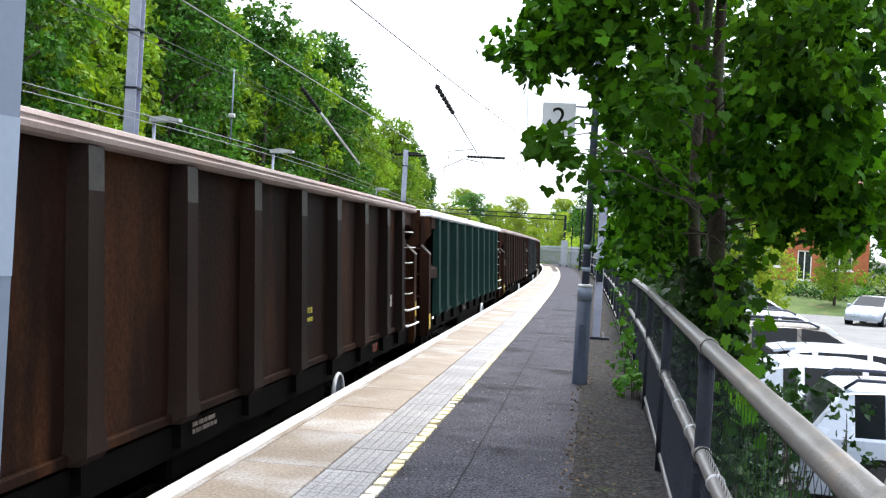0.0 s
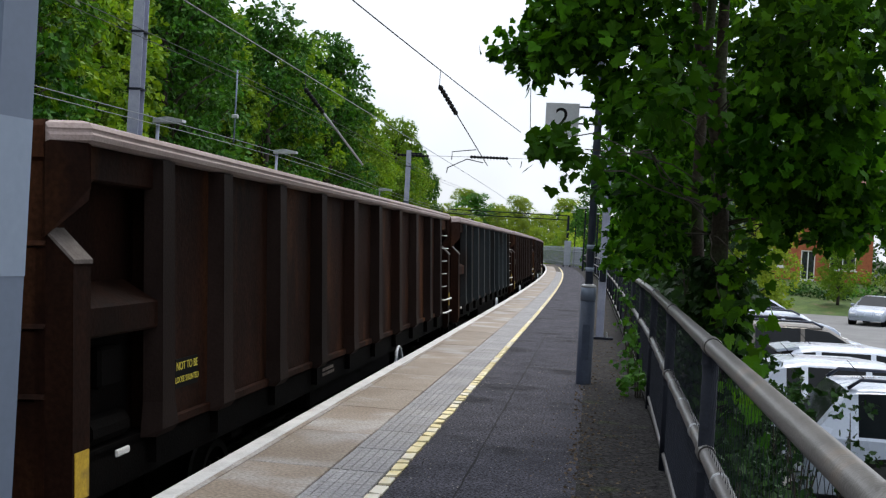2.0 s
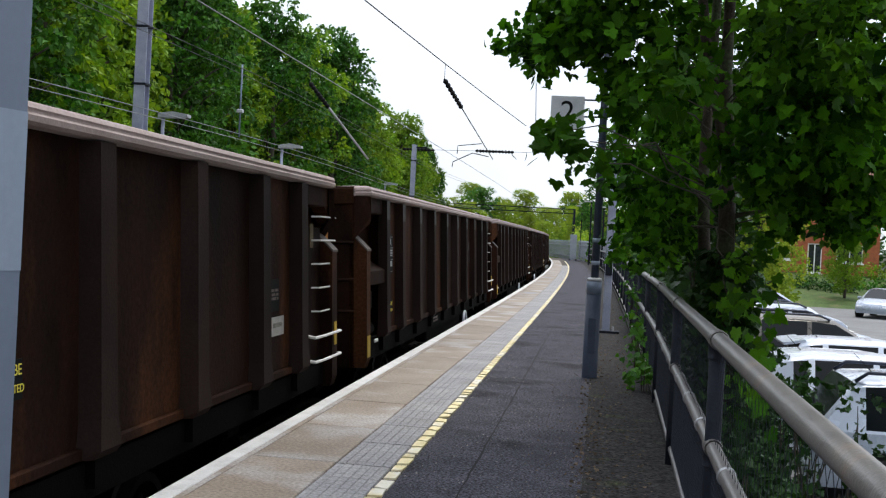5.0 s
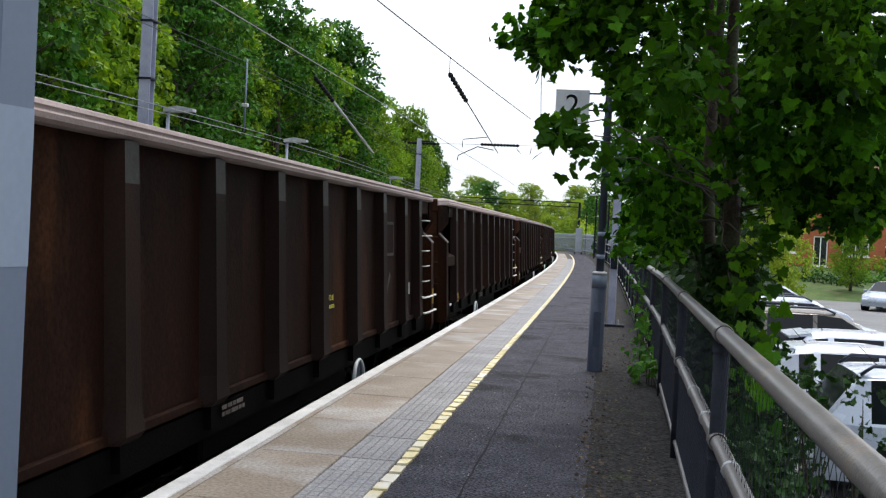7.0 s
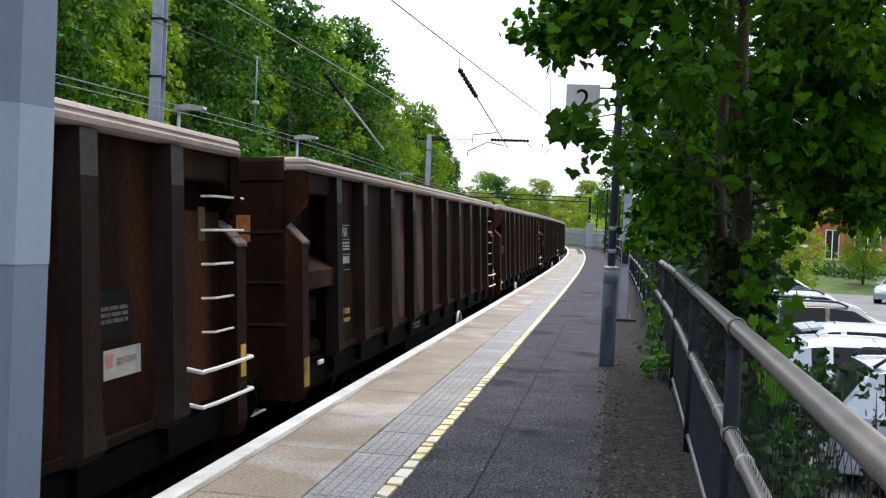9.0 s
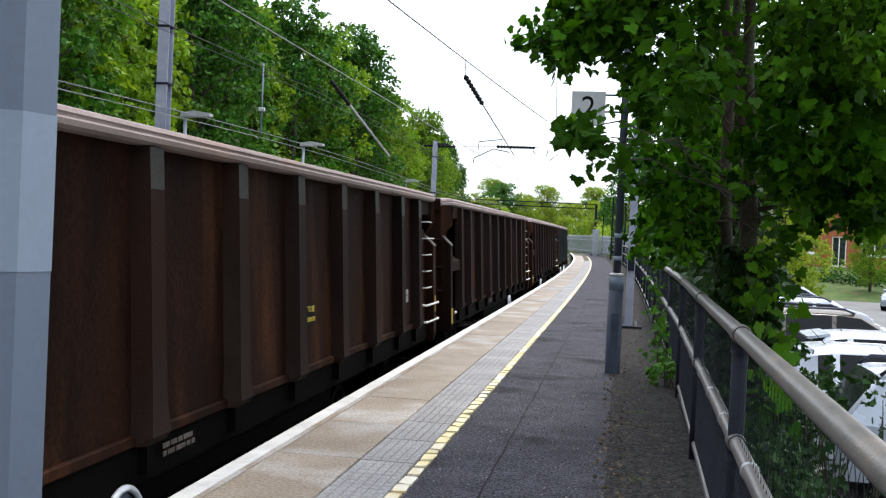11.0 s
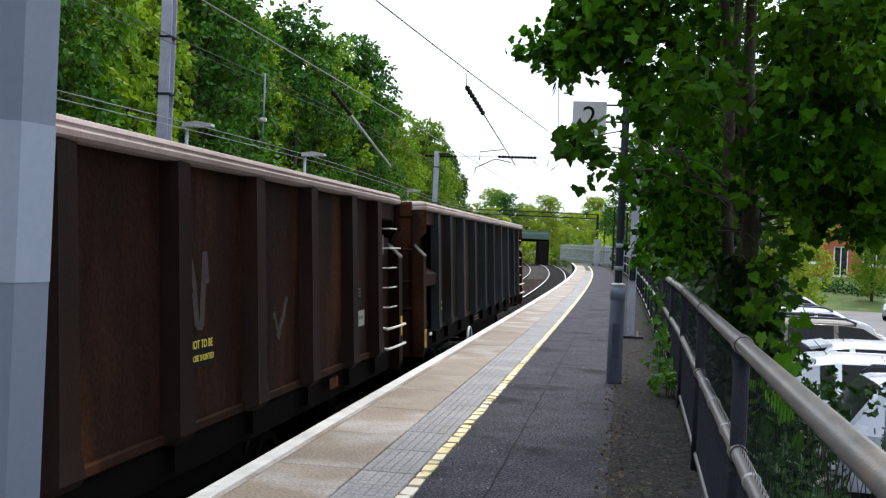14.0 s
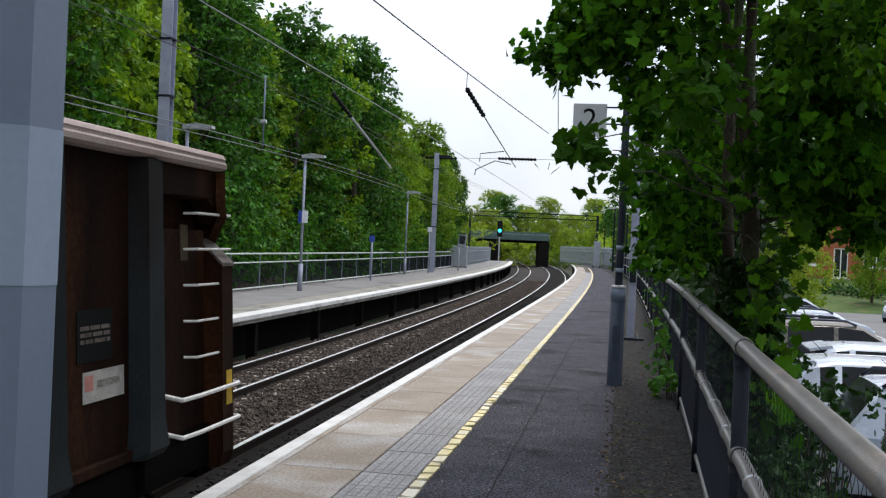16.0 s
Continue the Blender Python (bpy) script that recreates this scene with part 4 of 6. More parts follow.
BARS_DATA = bars_mesh("data_lines", 0.42, 0.2, 3, M_LETTER_WHITE, 3)
BARS_DIM = bars_mesh("data_lines", 0.42, 0.2, 3, M_CAP, 5)
BARS_NUM = bars_mesh("wagon_number", 0.4, 0.12, 1, M_LETTER_WHITE, 8)
BARS_SOLE = bars_mesh("sole_lettering", 0.5, 0.1, 2, M_CAP, 9)
FRAME_BM = bmesh.new()
for a in ((-0.24, 0.24, 0.235, 0.24), (-0.24, 0.24, -0.24, -0.235), (-0.24, 0.24, 0.085, 0.09), (-0.24, 0.24, -0.075, -0.07)):
    add_box(FRAME_BM, 0, 0.003, a[0], a[1], a[2], a[3])
PANEL_LINES = mesh_of("panel_rule", FRAME_BM, M_LETTER_WHITE)
TEXT_TYPE = text_mesh("wagon_type", "JNA", 0.15, M_LETTER_WHITE)
TEXT_N1 = text_mesh("notice_top", "NOT TO BE", 0.095, M_LETTER_YELLOW)
TEXT_N2 = text_mesh("notice_bottom", "LOOSE SHUNTED", 0.07, M_LETTER_YELLOW)


def scrawl_mesh(seed, size, turns=5):
    """A faded hand-drawn mark: a jointed stroke lying on the sheet."""
    r = random.Random(seed)
    bm = bmesh.new()
    y, z = -size / 2, 0.0
    for k in range(turns):
        y2, z2 = y + size / turns * r.uniform(0.4, 1.5), r.uniform(-0.5, 0.5) * size
        d = Vector((0, y2 - y, z2 - z))
        n = Vector((0, -d.z, d.y)).normalized() * (0.02 + 0.025 * r.random())
        q = [Vector((0.0, y, z)) + n, Vector((0.0, y, z)) - n, Vector((0.0, y2, z2)) - n, Vector((0.0, y2, z2)) + n]
        lo, hi = [bm.verts.new(v) for v in q], [bm.verts.new(v + Vector((0.002 + 0.0004 * k, 0, 0))) for v in q]
        bm.faces.new(hi)
        for j in range(4):
            bm.faces.new((lo[j], lo[(j + 1) % 4], hi[(j + 1) % 4], hi[j]))
        y, z = y2 - size / turns * r.uniform(0, 0.3), z2
    bmesh.ops.recalc_face_normals(bm, faces=bm.faces)
    return mesh_of("scrawl", bm, M_CHALK)


def loop_mesh():
    """A faded round painted mark."""
    bm = bmesh.new()
    ra, rb = [], []
    for k in range(18):
        a = radians(40 + 17 * k)
        ra.append(bm.verts.new((0.003, 0.16 * math.cos(a), 0.27 * math.sin(a))))
        rb.append(bm.verts.new((0.003, 0.115 * math.cos(a), 0.21 * math.sin(a))))
    for k in range(17):
        bm.faces.new((ra[k], ra[k + 1], rb[k + 1], rb[k]))
    bmesh.ops.recalc_face_normals(bm, faces=bm.faces)
    return mesh_of("painted_loop", bm, M_CHALK)


def outline_mesh():
    """A faded hand-painted rectangle."""
    bm = bmesh.new()
    for y0, y1, z0, z1 in ((-0.45, 0.45, 0.2, 0.24), (-0.45, 0.45, -0.22, -0.18), (-0.45, -0.41, -0.18, 0.2), (0.41, 0.45, -0.18, 0.2), (-0.1, -0.06, -0.18, 0.1)):
        add_box(bm, 0.0, 0.003, y0, y1, z0, z1)
    return mesh_of("painted_outline", bm, M_CHALK)


SCRAPE = mesh_of("scraped_patch", box(0.0, 0.003, -0.6, 0.6, -0.85, 0.85), M_SCRAPE)
RED_PANEL = mesh_of("faded_panel", box(0.0, 0.003, -0.36, 0.36, -0.14, 0.14), M_FADED_RED)
OUTLINE = outline_mesh()
LOOP = loop_mesh()
SCRAWLS = [scrawl_mesh(k, 0.42 + 0.12 * (k % 3), 5 + k % 3) for k in range(6)]
# marks on single wagons: (mesh, distance from the leading end, height)
MARKS = {6: [(SCRAWLS[0], 11.9, 1.75), (OUTLINE, 11.9, 2.42)], 5: [(SCRAWLS[1], 11.2, 2.3)], 7: [(SCRAWLS[2], 9.0, 2.3), (SCRAWLS[3], 5.6, 1.9)], 8: [(SCRAPE, 4.57, 2.12), (SCRAPE, 6.05, 2.12)], 10: [(LOOP, 3.1, 2.35), (LOOP, 4.55, 2.3), (SCRAWLS[5], 7.5, 2.25), (SCRAWLS[1], 7.45, 1.75), (SCRAWLS[2], 5.95, 2.3), (SCRAWLS[4], 6.0, 1.9), (SCRAWLS[0], 6.1, 1.55), (RED_PANEL, 11.9, 2.5)],
         11: [(SCRAWLS[1], 8.9, 2.2), (SCRAWLS[3], 10.6, 1.9)], 12: [(SCRAWLS[4], 9.0, 1.8), (SCRAWLS[2], 12.2, 1.7)]}


def wagon(k):
    tag = "green" if k == 1 else "brown"
    mm = MESH[tag]
    extra = {0: "with a red sole bar patch", 1: "under a white top rail", 3: "with grey-worn ribs", 9: "with a scraped pale bay", 10: "with faded painted loops", 12: "at the tail of the train"}.get(k, "with sky-pale dusty top rail")
    w = thing("box_wagon", ("dark green ribbed steel wagon " if k == 1 else "grimy brown ribbed steel wagon ") + extra, "freight wagon", group="wagons of the train")
    flip = Matrix.Rotation(math.pi, 4, "Z")
    mirror_y = Matrix.Diagonal((1, -1, 1, 1))
    part("underframe", UNDER, None, w, "black greasy underframe")
    part("load", LOAD, None, w, "grey stone load")
    body = part("side_sheet", mm["side"], None, w)
    part("side_sheet", mm["side"], None, w, at=flip)
    for sx in (Matrix.Identity(4), flip):
        part("top_rail", mm["chord"], None, w, "white dusty top rail" if k == 1 else "dusty top rail with sky light in its pale colour", at=sx)
        for y in RIBS:
            part("rib", RIB_GREY if k in (3, 12) else RIB_PLAIN if k in (2, 4, 10, 11) else mm["rib"], None, w, at=sx @ Matrix.Translation((0, y - HALF_L, 0)))
    # both ends: +y trailing, -y leading (nearest the viewer); meshes are made for the +y end
    for e in (Matrix.Translation((0, HALF_L, 0)), flip @ Matrix.Translation((0, HALF_L, 0))):
        part("end_wall", mm["end"], None, w, at=e)
        part("coupler", COUPLER, None, w, at=e)
        for bx in (-0.87, 0.87):
            part("buffer", BUFFER, None, w, at=e @ Matrix.Translation((bx, 0, 1.05)))
        part("brake_hose", HOSE, None, w, at=e)
        pl = part("warning_plate", PLATE_O, None, w, "faded orange warning plate", at=e @ Matrix.Translation((-0.8, -0.04, 2.5)))
    for e in (Matrix.Translation((0, -HALF_L, 0)) @ mirror_y, flip @ Matrix.Translation((0, -HALF_L, 0)) @ mirror_y):
        part("recess_shade_plate", RECESS_SHADE, None, w, "black plate standing in for the shaded recess below the locker", at=e)
    for e in (Matrix.Translation((0, HALF_L, 0)), flip @ Matrix.Translation((0, HALF_L, 0))):
        part("ladder_panel", LADDER_PANEL, None, w, at=e)
    for e in (Matrix.Translation((0, HALF_L, 0)), Matrix.Translation((0, -HALF_L, 0)) @ mirror_y, flip @ Matrix.Translation((0, HALF_L, 0)), flip @ Matrix.Translation((0, -HALF_L, 0)) @ mirror_y):
        part("end_bay", mm["bay"], None, w, at=e)
        part("top_corner", mm["corner"], None, w, at=e)
        post = part("corner_post", mm["post"], None, w, at=e)
        part("post_cap", POST_CAP, None, post, "paler sloping cap")
    # the platform side: ladder at the trailing end, locker and gear at the leading end
    e = Matrix.Translation((0, HALF_L, 0))
    for n, z in enumerate((1.08, 1.32, 1.56, 1.8, 2.04, 2.28, 2.52)):
        part("rung", RUNG_W if n < 2 else RUNG_N, None, w, "pale worn rung", at=e @ Matrix.Translation((0, 0.1, z + 0.195)))
    part("ladder_plate", PLATE_S, None, w, "small yellow notice plate", at=e @ Matrix.Translation((0.13, -0.12, 1.5)))
    part("ladder_plate", PLATE_F, None, w, "small faded brown notice plate", at=e @ Matrix.Translation((0.0, -0.6, 2.52)))
    e = Matrix.Translation((0, -HALF_L, 0)) @ mirror_y
    part("end_locker", SHELF, None, w, at=e)
    part("brake_gear", GEAR, None, w, "black brake gear", at=e)
    part("brake_lever", LEVER, None, w, "white brake lever", at=e @ Matrix.Translation((0.06, 0, 0)))
    if k == 7:
        part("yellow_plate", PLATE_Y, None, w, "small scuffed yellow plate", at=Matrix.Translation((0.024, 1.4 - HALF_L, 0.55)) @ Matrix.Diagonal((1, 0.7, 0.65, 1)))
    elif k != 3:
        part("yellow_plate", PLATE_Y, None, w, "scuffed yellow plate", at=e)
    # lettering
    y = 1.9 - HALF_L
    if k in (1, 5, 6, 7, 8, 9, 10, 11):
        pb = part("data_panel", PANEL_B, None, w, "black data panel with white lettering", at=Matrix.Translation((0, y, 2.3)))
        part("panel_rule", PANEL_LINES, None, pb, at=Matrix.Translation((SKIN + 0.005, 0, 0)))
        part("wagon_type", TEXT_TYPE, None, pb, at=Matrix.Translation((SKIN + 0.007, 0, 0.16)) @ FACE_X)
        part("data_lines", BARS_DATA, None, pb, at=Matrix.Translation((SKIN + 0.005, 0, 0.01)) @ Matrix.Diagonal((1, 1, 0.5, 1)))
        part("wagon_number", BARS_NUM, None, pb, at=Matrix.Translation((SKIN + 0.005, 0, -0.155)))
    for y in ((8.85,), (1.9,), (8.85, 1.9))[0 if k not in (2, 3, 5, 7, 8, 10, 11, 12) else 1 if k in (2, 3) else 2]:
        pn = part("notice_panel", PANEL_N, None, w, "black notice with yellow lettering", at=Matrix.Translation((0, y - HALF_L, 1.57 if y < 3 else 1.76)) @ Matrix.Diagonal((1, 0.8, 0.85, 1)))
        part("notice_top", TEXT_N1, None, pn, at=Matrix.Translation((SKIN + 0.007, 0, 0.055)) @ FACE_X)
        part("notice_bottom", TEXT_N2, None, pn, at=Matrix.Translation((SKIN + 0.007, 0, -0.055)) @ FACE_X)
    part("sole_lettering", BARS_SOLE, None, w, "faded white lettering", at=Matrix.Translation((1.3, 5.8 - HALF_L, 1.14)))
    ly, lz = {3: (13.35, 1.58), 8: (13.35, 1.45), 12: (13.42, 1.72)}.get(k, (13.3, 1.7))
    lb = part("paper_label", LABEL_W, None, w, "weathered white label", at=Matrix.Translation((0, ly - HALF_L, lz)))
    part("label_mark", LABEL_R, None, lb)
    part("label_print", LABEL_B, None, lb)
    pd = part("data_panel", PANEL_B, None, w, "small dark data panel", at=Matrix.Translation((0, ly - 0.1 - HALF_L, lz + 0.28)) @ Matrix.Diagonal((1, 0.8, 0.55, 1)))
    part("data_lines", BARS_DIM, None, pd, at=Matrix.Translation((SKIN + 0.005, 0, 0)))
    for me, y, z in MARKS.get(k, []):
        part("chalk_mark", me, None, w, "faded pale hand-drawn mark", at=Matrix.Translation((SKIN + 0.001, y - HALF_L, z)))
    if k in (0, 11, 12):
        part("red_patch", mesh_of("red_patch", box(1.3, 1.306, 11.9 - HALF_L, 12.2 - HALF_L, 1.1, 1.2), M_FADED_RED), None, w, "dull red painted patch")
    hw = part("brake_handwheel", HANDWHEEL_RIM, None, w, "white rimmed brake handwheel", at=Matrix.Translation((1.27, (10.15 if k in (0, 1, 2, 3, 5, 6, 8, 10) else 5.08) - HALF_L, 0.775)))
    part("disc", HANDWHEEL_DISC, None, hw, "blue-grey dished disc")
    part("spindle", HANDWHEEL_AXLE, None, hw, "black spindle")
    wheels = []
    for yb in (-4.8, 4.8):
        bg = part("bogie_frame", BOGIE, None, w, "black bogie frame", at=Matrix.Translation((0, yb, 0)))
        for ya in (-0.9, 0.9):
            wheels.append((part("wheelset", WHEELSET if (ya < 0) == (yb > 0) else WHEELSET_GREASY, None, bg, "greasy dark steel wheels"), ya))
    return w, wheels


WAGONS = [wagon(k) for k in range(13)]
TRACK_MID = (RAILS[0] + RAILS[1]) / 2


COUPLING_SLACK = {0: 0.14, 2: 0.1, 10: -0.05}


def run(t):
    """Metres the train has moved since the start; it slows a little."""
    return -0.1250 * t ** 2 + 15.0447 * t + 0.875


def wagon_pose(k, t):
    c = 19.15 + PITCH * (k - 1) - run(t) + HALF_L + COUPLING_SLACK.get(k, 0.0)
    a, b = along(c - 4.75, TRACK_MID, rail_z(TRACK_MID)), along(c + 4.75, TRACK_MID, rail_z(TRACK_MID))
    d = b - a
    return Matrix.Translation((a + b) / 2) @ Matrix.Rotation(math.atan2(-d.x, d.y), 4, "Z") @ Matrix.Rotation(math.atan(RAIL_SLOPE), 4, "Y")


# ---- near fence: tubular posts and rails with wire mesh ----
def fence_o(s):
    return -(2.96 + 0.0158 * s if s < 12 else 3.15 + 0.002 * (s - 12))


fence = thing("platform_fence", "grey tubular handrail fence with dark posts and wire mesh", "fence")
TOP_Z, MID_Z = 1.2, 0.72
pts = lambda z, a, b, st: [along(s, fence_o(s), z) for s in np.arange(a, b, st)]
part("top_rail", tube(pts(TOP_Z, -4.1, 95, 1.55), 0.037, 14), M_FENCE_RAIL, fence, "worn shiny grey top rail", True)
part("middle_rail", tube(pts(MID_Z, -4.1, 95, 1.55), 0.034, 14), M_FENCE_RAIL, fence, "worn grey middle rail", True)
part("bottom_rail", tube(pts(0.13, -4.1, 95, 1.55), 0.022, 8), M_FENCE_RAIL, fence, "thin bottom rail", True)
POST = mesh_of("fence_post", tube([(0, 0, -0.3), (0, 0, TOP_Z - 0.02)], 0.036, 14), M_FENCE_DARK, True)


def collar_mesh(name, r, ln):
    bm = bmesh.new()
    add_tube(bm, [(0, -ln, 0), (0, -ln + 0.008, 0), (0, ln - 0.008, 0), (0, ln, 0)], [r * 0.94, r, r, r * 0.94], 14)
    n = len(bm.faces)
    add_tube(bm, [(0, 0, -0.085), (0, 0, -0.005)], r * 0.93, 12)
    bm.faces.ensure_lookup_table()
    for f in bm.faces[n:]:
        f.material_index = 1
    return mesh_of(name, bm, [M_FENCE_RAIL, M_FENCE_DARK], True)


COLLAR_T, COLLAR_M = collar_mesh("rail_socket", 0.045, 0.06), collar_mesh("rail_socket", 0.043, 0.055)
RING = mesh_of("rail_clip", tube([(0, -0.008, 0), (0, 0.008, 0)], 0.0395, 12), M_GALV, True)
POST_S = [4.93 - 9.39 + 3.13 * k for k in range(32)]
for s in POST_S:
    m = frame_at(s, fence_o(s))
    part("fence_post", POST, None, fence, at=m)
    part("rail_socket", COLLAR_T, None, fence, "clamp socket", at=m @ Matrix.Translation((0, 0, TOP_Z)))
    part("rail_socket", COLLAR_M, None, fence, "clamp socket", at=m @ Matrix.Translation((0, 0, MID_Z)))
    if s < 25:
        for ds in (0.6, 1.55, 2.5):
            part("rail_clip", RING, None, fence, at=frame_at(s + ds, fence_o(s + ds), MID_Z))
# diamond wire mesh, dense below the middle rail, open above it
for name, z0, z1, reach, gap, r, words in (("wire_mesh", 0.1, MID_Z - 0.035, 0.5, 0.055, 0.0028, "fine dark diamond wire mesh"), ("upper_mesh", MID_Z + 0.035, TOP_Z - 0.03, 0.3, 0.085, 0.0011, "open thin diamond wire")):
    bm = bmesh.new()
    for lean in (1, -1):
        s = -1.5
        while s < 26:
            q = [along(s, fence_o(s), z0), along(s + lean * reach, fence_o(s + lean * reach), z1)]
            add_tube(bm, q, r, 3, False)
            s += gap
    part(name, bm, M_FENCE_DARK, fence, words)

# ---- posts on the near platform ----
def octagon(r, z0, z1, r1=None, turn=0.0):
    bm = bmesh.new()
    r1 = r1 or r
    a = [bm.verts.new((r * math.cos(turn + k * math.pi / 4), r * math.sin(turn + k * math.pi / 4), z0)) for k in range(8)]
    b = [bm.verts.new((r1 * math.cos(turn + k * math.pi / 4), r1 * math.sin(turn + k * math.pi / 4), z1)) for k in range(8)]
    for k in range(8):
        bm.faces.new((a[k], a[(k + 1) % 8], b[(k + 1) % 8], b[k]))
    bm.faces.new(list(reversed(a)))
    bm.faces.new(b)
    return bm


NEAR_AT, NEAR_R, NEAR_TURN = (-1.089, 1.737), 0.105, radians(9.6)
col = thing("octagonal_column", "octagonal blue-grey painted steel column with a pale band", "column", pose(NEAR_AT[0], NEAR_AT[1], 0.0))
part("lower_shaft", octagon(NEAR_R, -0.05, 1.497, NEAR_R, NEAR_TURN), M_POST_MID, col)
part("pale_band", octagon(NEAR_R + 0.0015, 1.497, 1.77, NEAR_R + 0.0015, NEAR_TURN), M_POST_BAND, col, "paler painted band")
part("upper_shaft", octagon(NEAR_R, 1.77, 5.2, NEAR_R * 0.97, NEAR_TURN), M_POST_MID, col)
part("base_plate", box(-0.2, 0.2, -0.2, 0.2, 0.0, 0.02, 0.004), M_GALV, col)

lamp = thing("lamp_post", "blue-grey platform lamp post with thick base sleeve and number board", "lamp post", pose(-0.03, 12.95, 0))
part("base_sleeve", tube([(0, 0, -0.02), (0, 0, 0.02), (0, 0, 1.0)], [0.095, 0.092, 0.09], 20), M_POST_BLUE, lamp, "dark blue-grey base sleeve", True)
part("sleeve_band", tube([(0, 0, 1.0), (0, 0, 1.16)], 0.091, 20), M_POST_MID, lamp, "paler band", True)
part("sleeve_cap", tube([(0, 0, 1.16), (0, 0, 1.19), (0, 0, 1.2)], [0.093, 0.085, 0.05], 20), M_GALV, lamp, "bright collar", True)
part("shaft", tube([(0, 0, 1.18), (0, 0, 4.6)], [0.048, 0.042], 16), M_POST_BLUE, lamp, "", True)
part("lamp_arm", tube([(0, 0, 4.55), (-0.15, 0, 4.75), (-0.5, 0, 4.8)], 0.025, 10), M_POST_BLUE, lamp, "", True)
part("lamp_head", prism([(-1.0, 4.76), (-0.45, 4.76), (-0.45, 4.84), (-0.6, 4.88), (-0.95, 4.84)], -0.12, 0.12), M_GALV, lamp, "grey lamp head", False)
part("sleeve_door", box(-0.045, 0.045, -0.094, -0.088, 0.3, 0.72, 0.004), M_POST_BLUE, lamp)
for z in (1.35, 1.62):
    part("strap", tube([(0, 0, z), (0, 0, z + 0.05)], 0.052, 14), M_POST_BAND, lamp, "pale strap", True)
board = part("number_board", box(-0.63, -0.23, -0.06, -0.045, 2.95, 3.35, 0.004), M_SIGN, lamp, "white platform number board")
part("numeral", text_mesh("numeral", "2", 0.36, M_INK), None, board, "black numeral", at=Matrix.Translation((-0.43, -0.062, 3.15)) @ Matrix.Rotation(radians(90), 4, "X"))
for z in (3.1, 3.3):
    part("board_bracket", box(-0.3, 0.05, -0.045, -0.03, z, z + 0.02), M_POST_BLUE, lamp)
part("cable_box", box(-0.05, 0.05, 0.05, 0.12, 1.45, 1.6, 0.006), M_WHITE_PANEL, lamp, "small pale junction box")

mast = thing("equipment_mast", "pale grey equipment mast on a bolted base plate", "mast", pose(0.20, 19.7, 0))
part("shaft", box(-0.07, 0.07, -0.07, 0.07, 0.02, 5.2, 0.012), M_MAST, mast)
part("base_plate", box(-0.2, 0.24, -0.2, 0.2, 0.0, 0.05, 0.006), M_FENCE_DARK, mast, "dark base plate")
for x in (-0.13, 0.13):
    for y in (-0.13, 0.13):
        part("anchor_bolt", tube([(x, y, 0.04), (x, y, 0.12)], 0.018, 8), M_GALV, mast)
part("control_box", box(-0.06, 0.06, -0.12, -0.07, 1.05, 1.3, 0.01), M_FENCE_DARK, mast, "small black control box")
part("camera_arm", tube([(0, 0, 4.9), (-0.5, -0.1, 5.0)], 0.03, 8), M_MAST, mast)


# ---- overhead line: masts, arms, insulators, wires ----
def insulator(bm, a, b, r=0.07, n=9):
    a, b = Vector(a), Vector(b)
    p, q = [], []
    for k in range(n * 2 + 1):
        p.append(a.lerp(b, k / (n * 2)))
        q.append(r if k % 2 else r * 0.45)
    add_tube(bm, p, q, 8)


def h_column(h, w=0.15):
    bm = bmesh.new()
    add_box(bm, -w, w, -w, -w + 0.02, -1.0, h)
    add_box(bm, -w, w, w - 0.02, w, -1.0, h)
    add_box(bm, -0.012, 0.012, -w + 0.02, w - 0.02, -1.0, h)
    return bm


def line_mast(s, o, h, arm=True):
    m = frame_at(s, o, FAR_Z)
    t = thing("line_mast", "lavender-grey steel overhead line mast", "overhead line mast", m, group="overhead line masts")
    part("column", h_column(h), M_MAST, t)
    for z in (h - 1.1, h - 3.5, h - 5.0):
        part("clamp", box(-0.18, 0.18, -0.18, 0.18, z, z + 0.06, 0.008), M_FENCE_DARK, t)
    if arm:
        part("cross_arm", box(-0.1, 0.9, -0.06, 0.06, h - 0.25, h - 0.13), M_FENCE_DARK, t, "dark cross arm")
    return t


MAST_A = (26.6, 9.55)
MAST_B = (71.3, 9.5)
line_mast(*MAST_A, 10.5, False)
line_mast(*MAST_B, 8.05)


def wire_thing(name, pts, r, mat, label):
    bm = tube(pts, r, 5)
    ob = part(name, bm, mat, None)
    return tagged(ob, label, "overhead wire", group="overhead wires")


FAR_MID = (RAILS[2] + RAILS[3]) / 2
t = thing("drop_tube", "pale steel drop tube hanging from the overhead wires", "overhead line arm", frame_at(36.3, 10.2), group="overhead line arms")
part("tube", tube([(0, 0, 4.7), (0, 0, 7.25)], 0.03, 10), M_POST_MID, t, "", True)
part("wire_clamp", box(-0.12, 0.12, -0.06, 0.06, 5.55, 5.68, 0.02), M_GALV, t, "wire clamp")
# far track: carrier wire above, contact wire below, with droppers; wires over the nearer track
for o, z in ((FAR_MID, 4.8), (FAR_MID + 0.12, 4.72), (FAR_MID, 3.42), (FAR_MID + 0.1, 3.33)):
    wire_thing("overhead_wire", [along(s, o + 0.15 * math.sin(s / 14), z + 0.12 * math.cos((s - 26) * 2 * math.pi / 45)) for s in range(-20, 150, 3)], 0.007, M_WIRE_PALE if z < 4 else M_WIRE, "thin weathered overhead wire above the track")
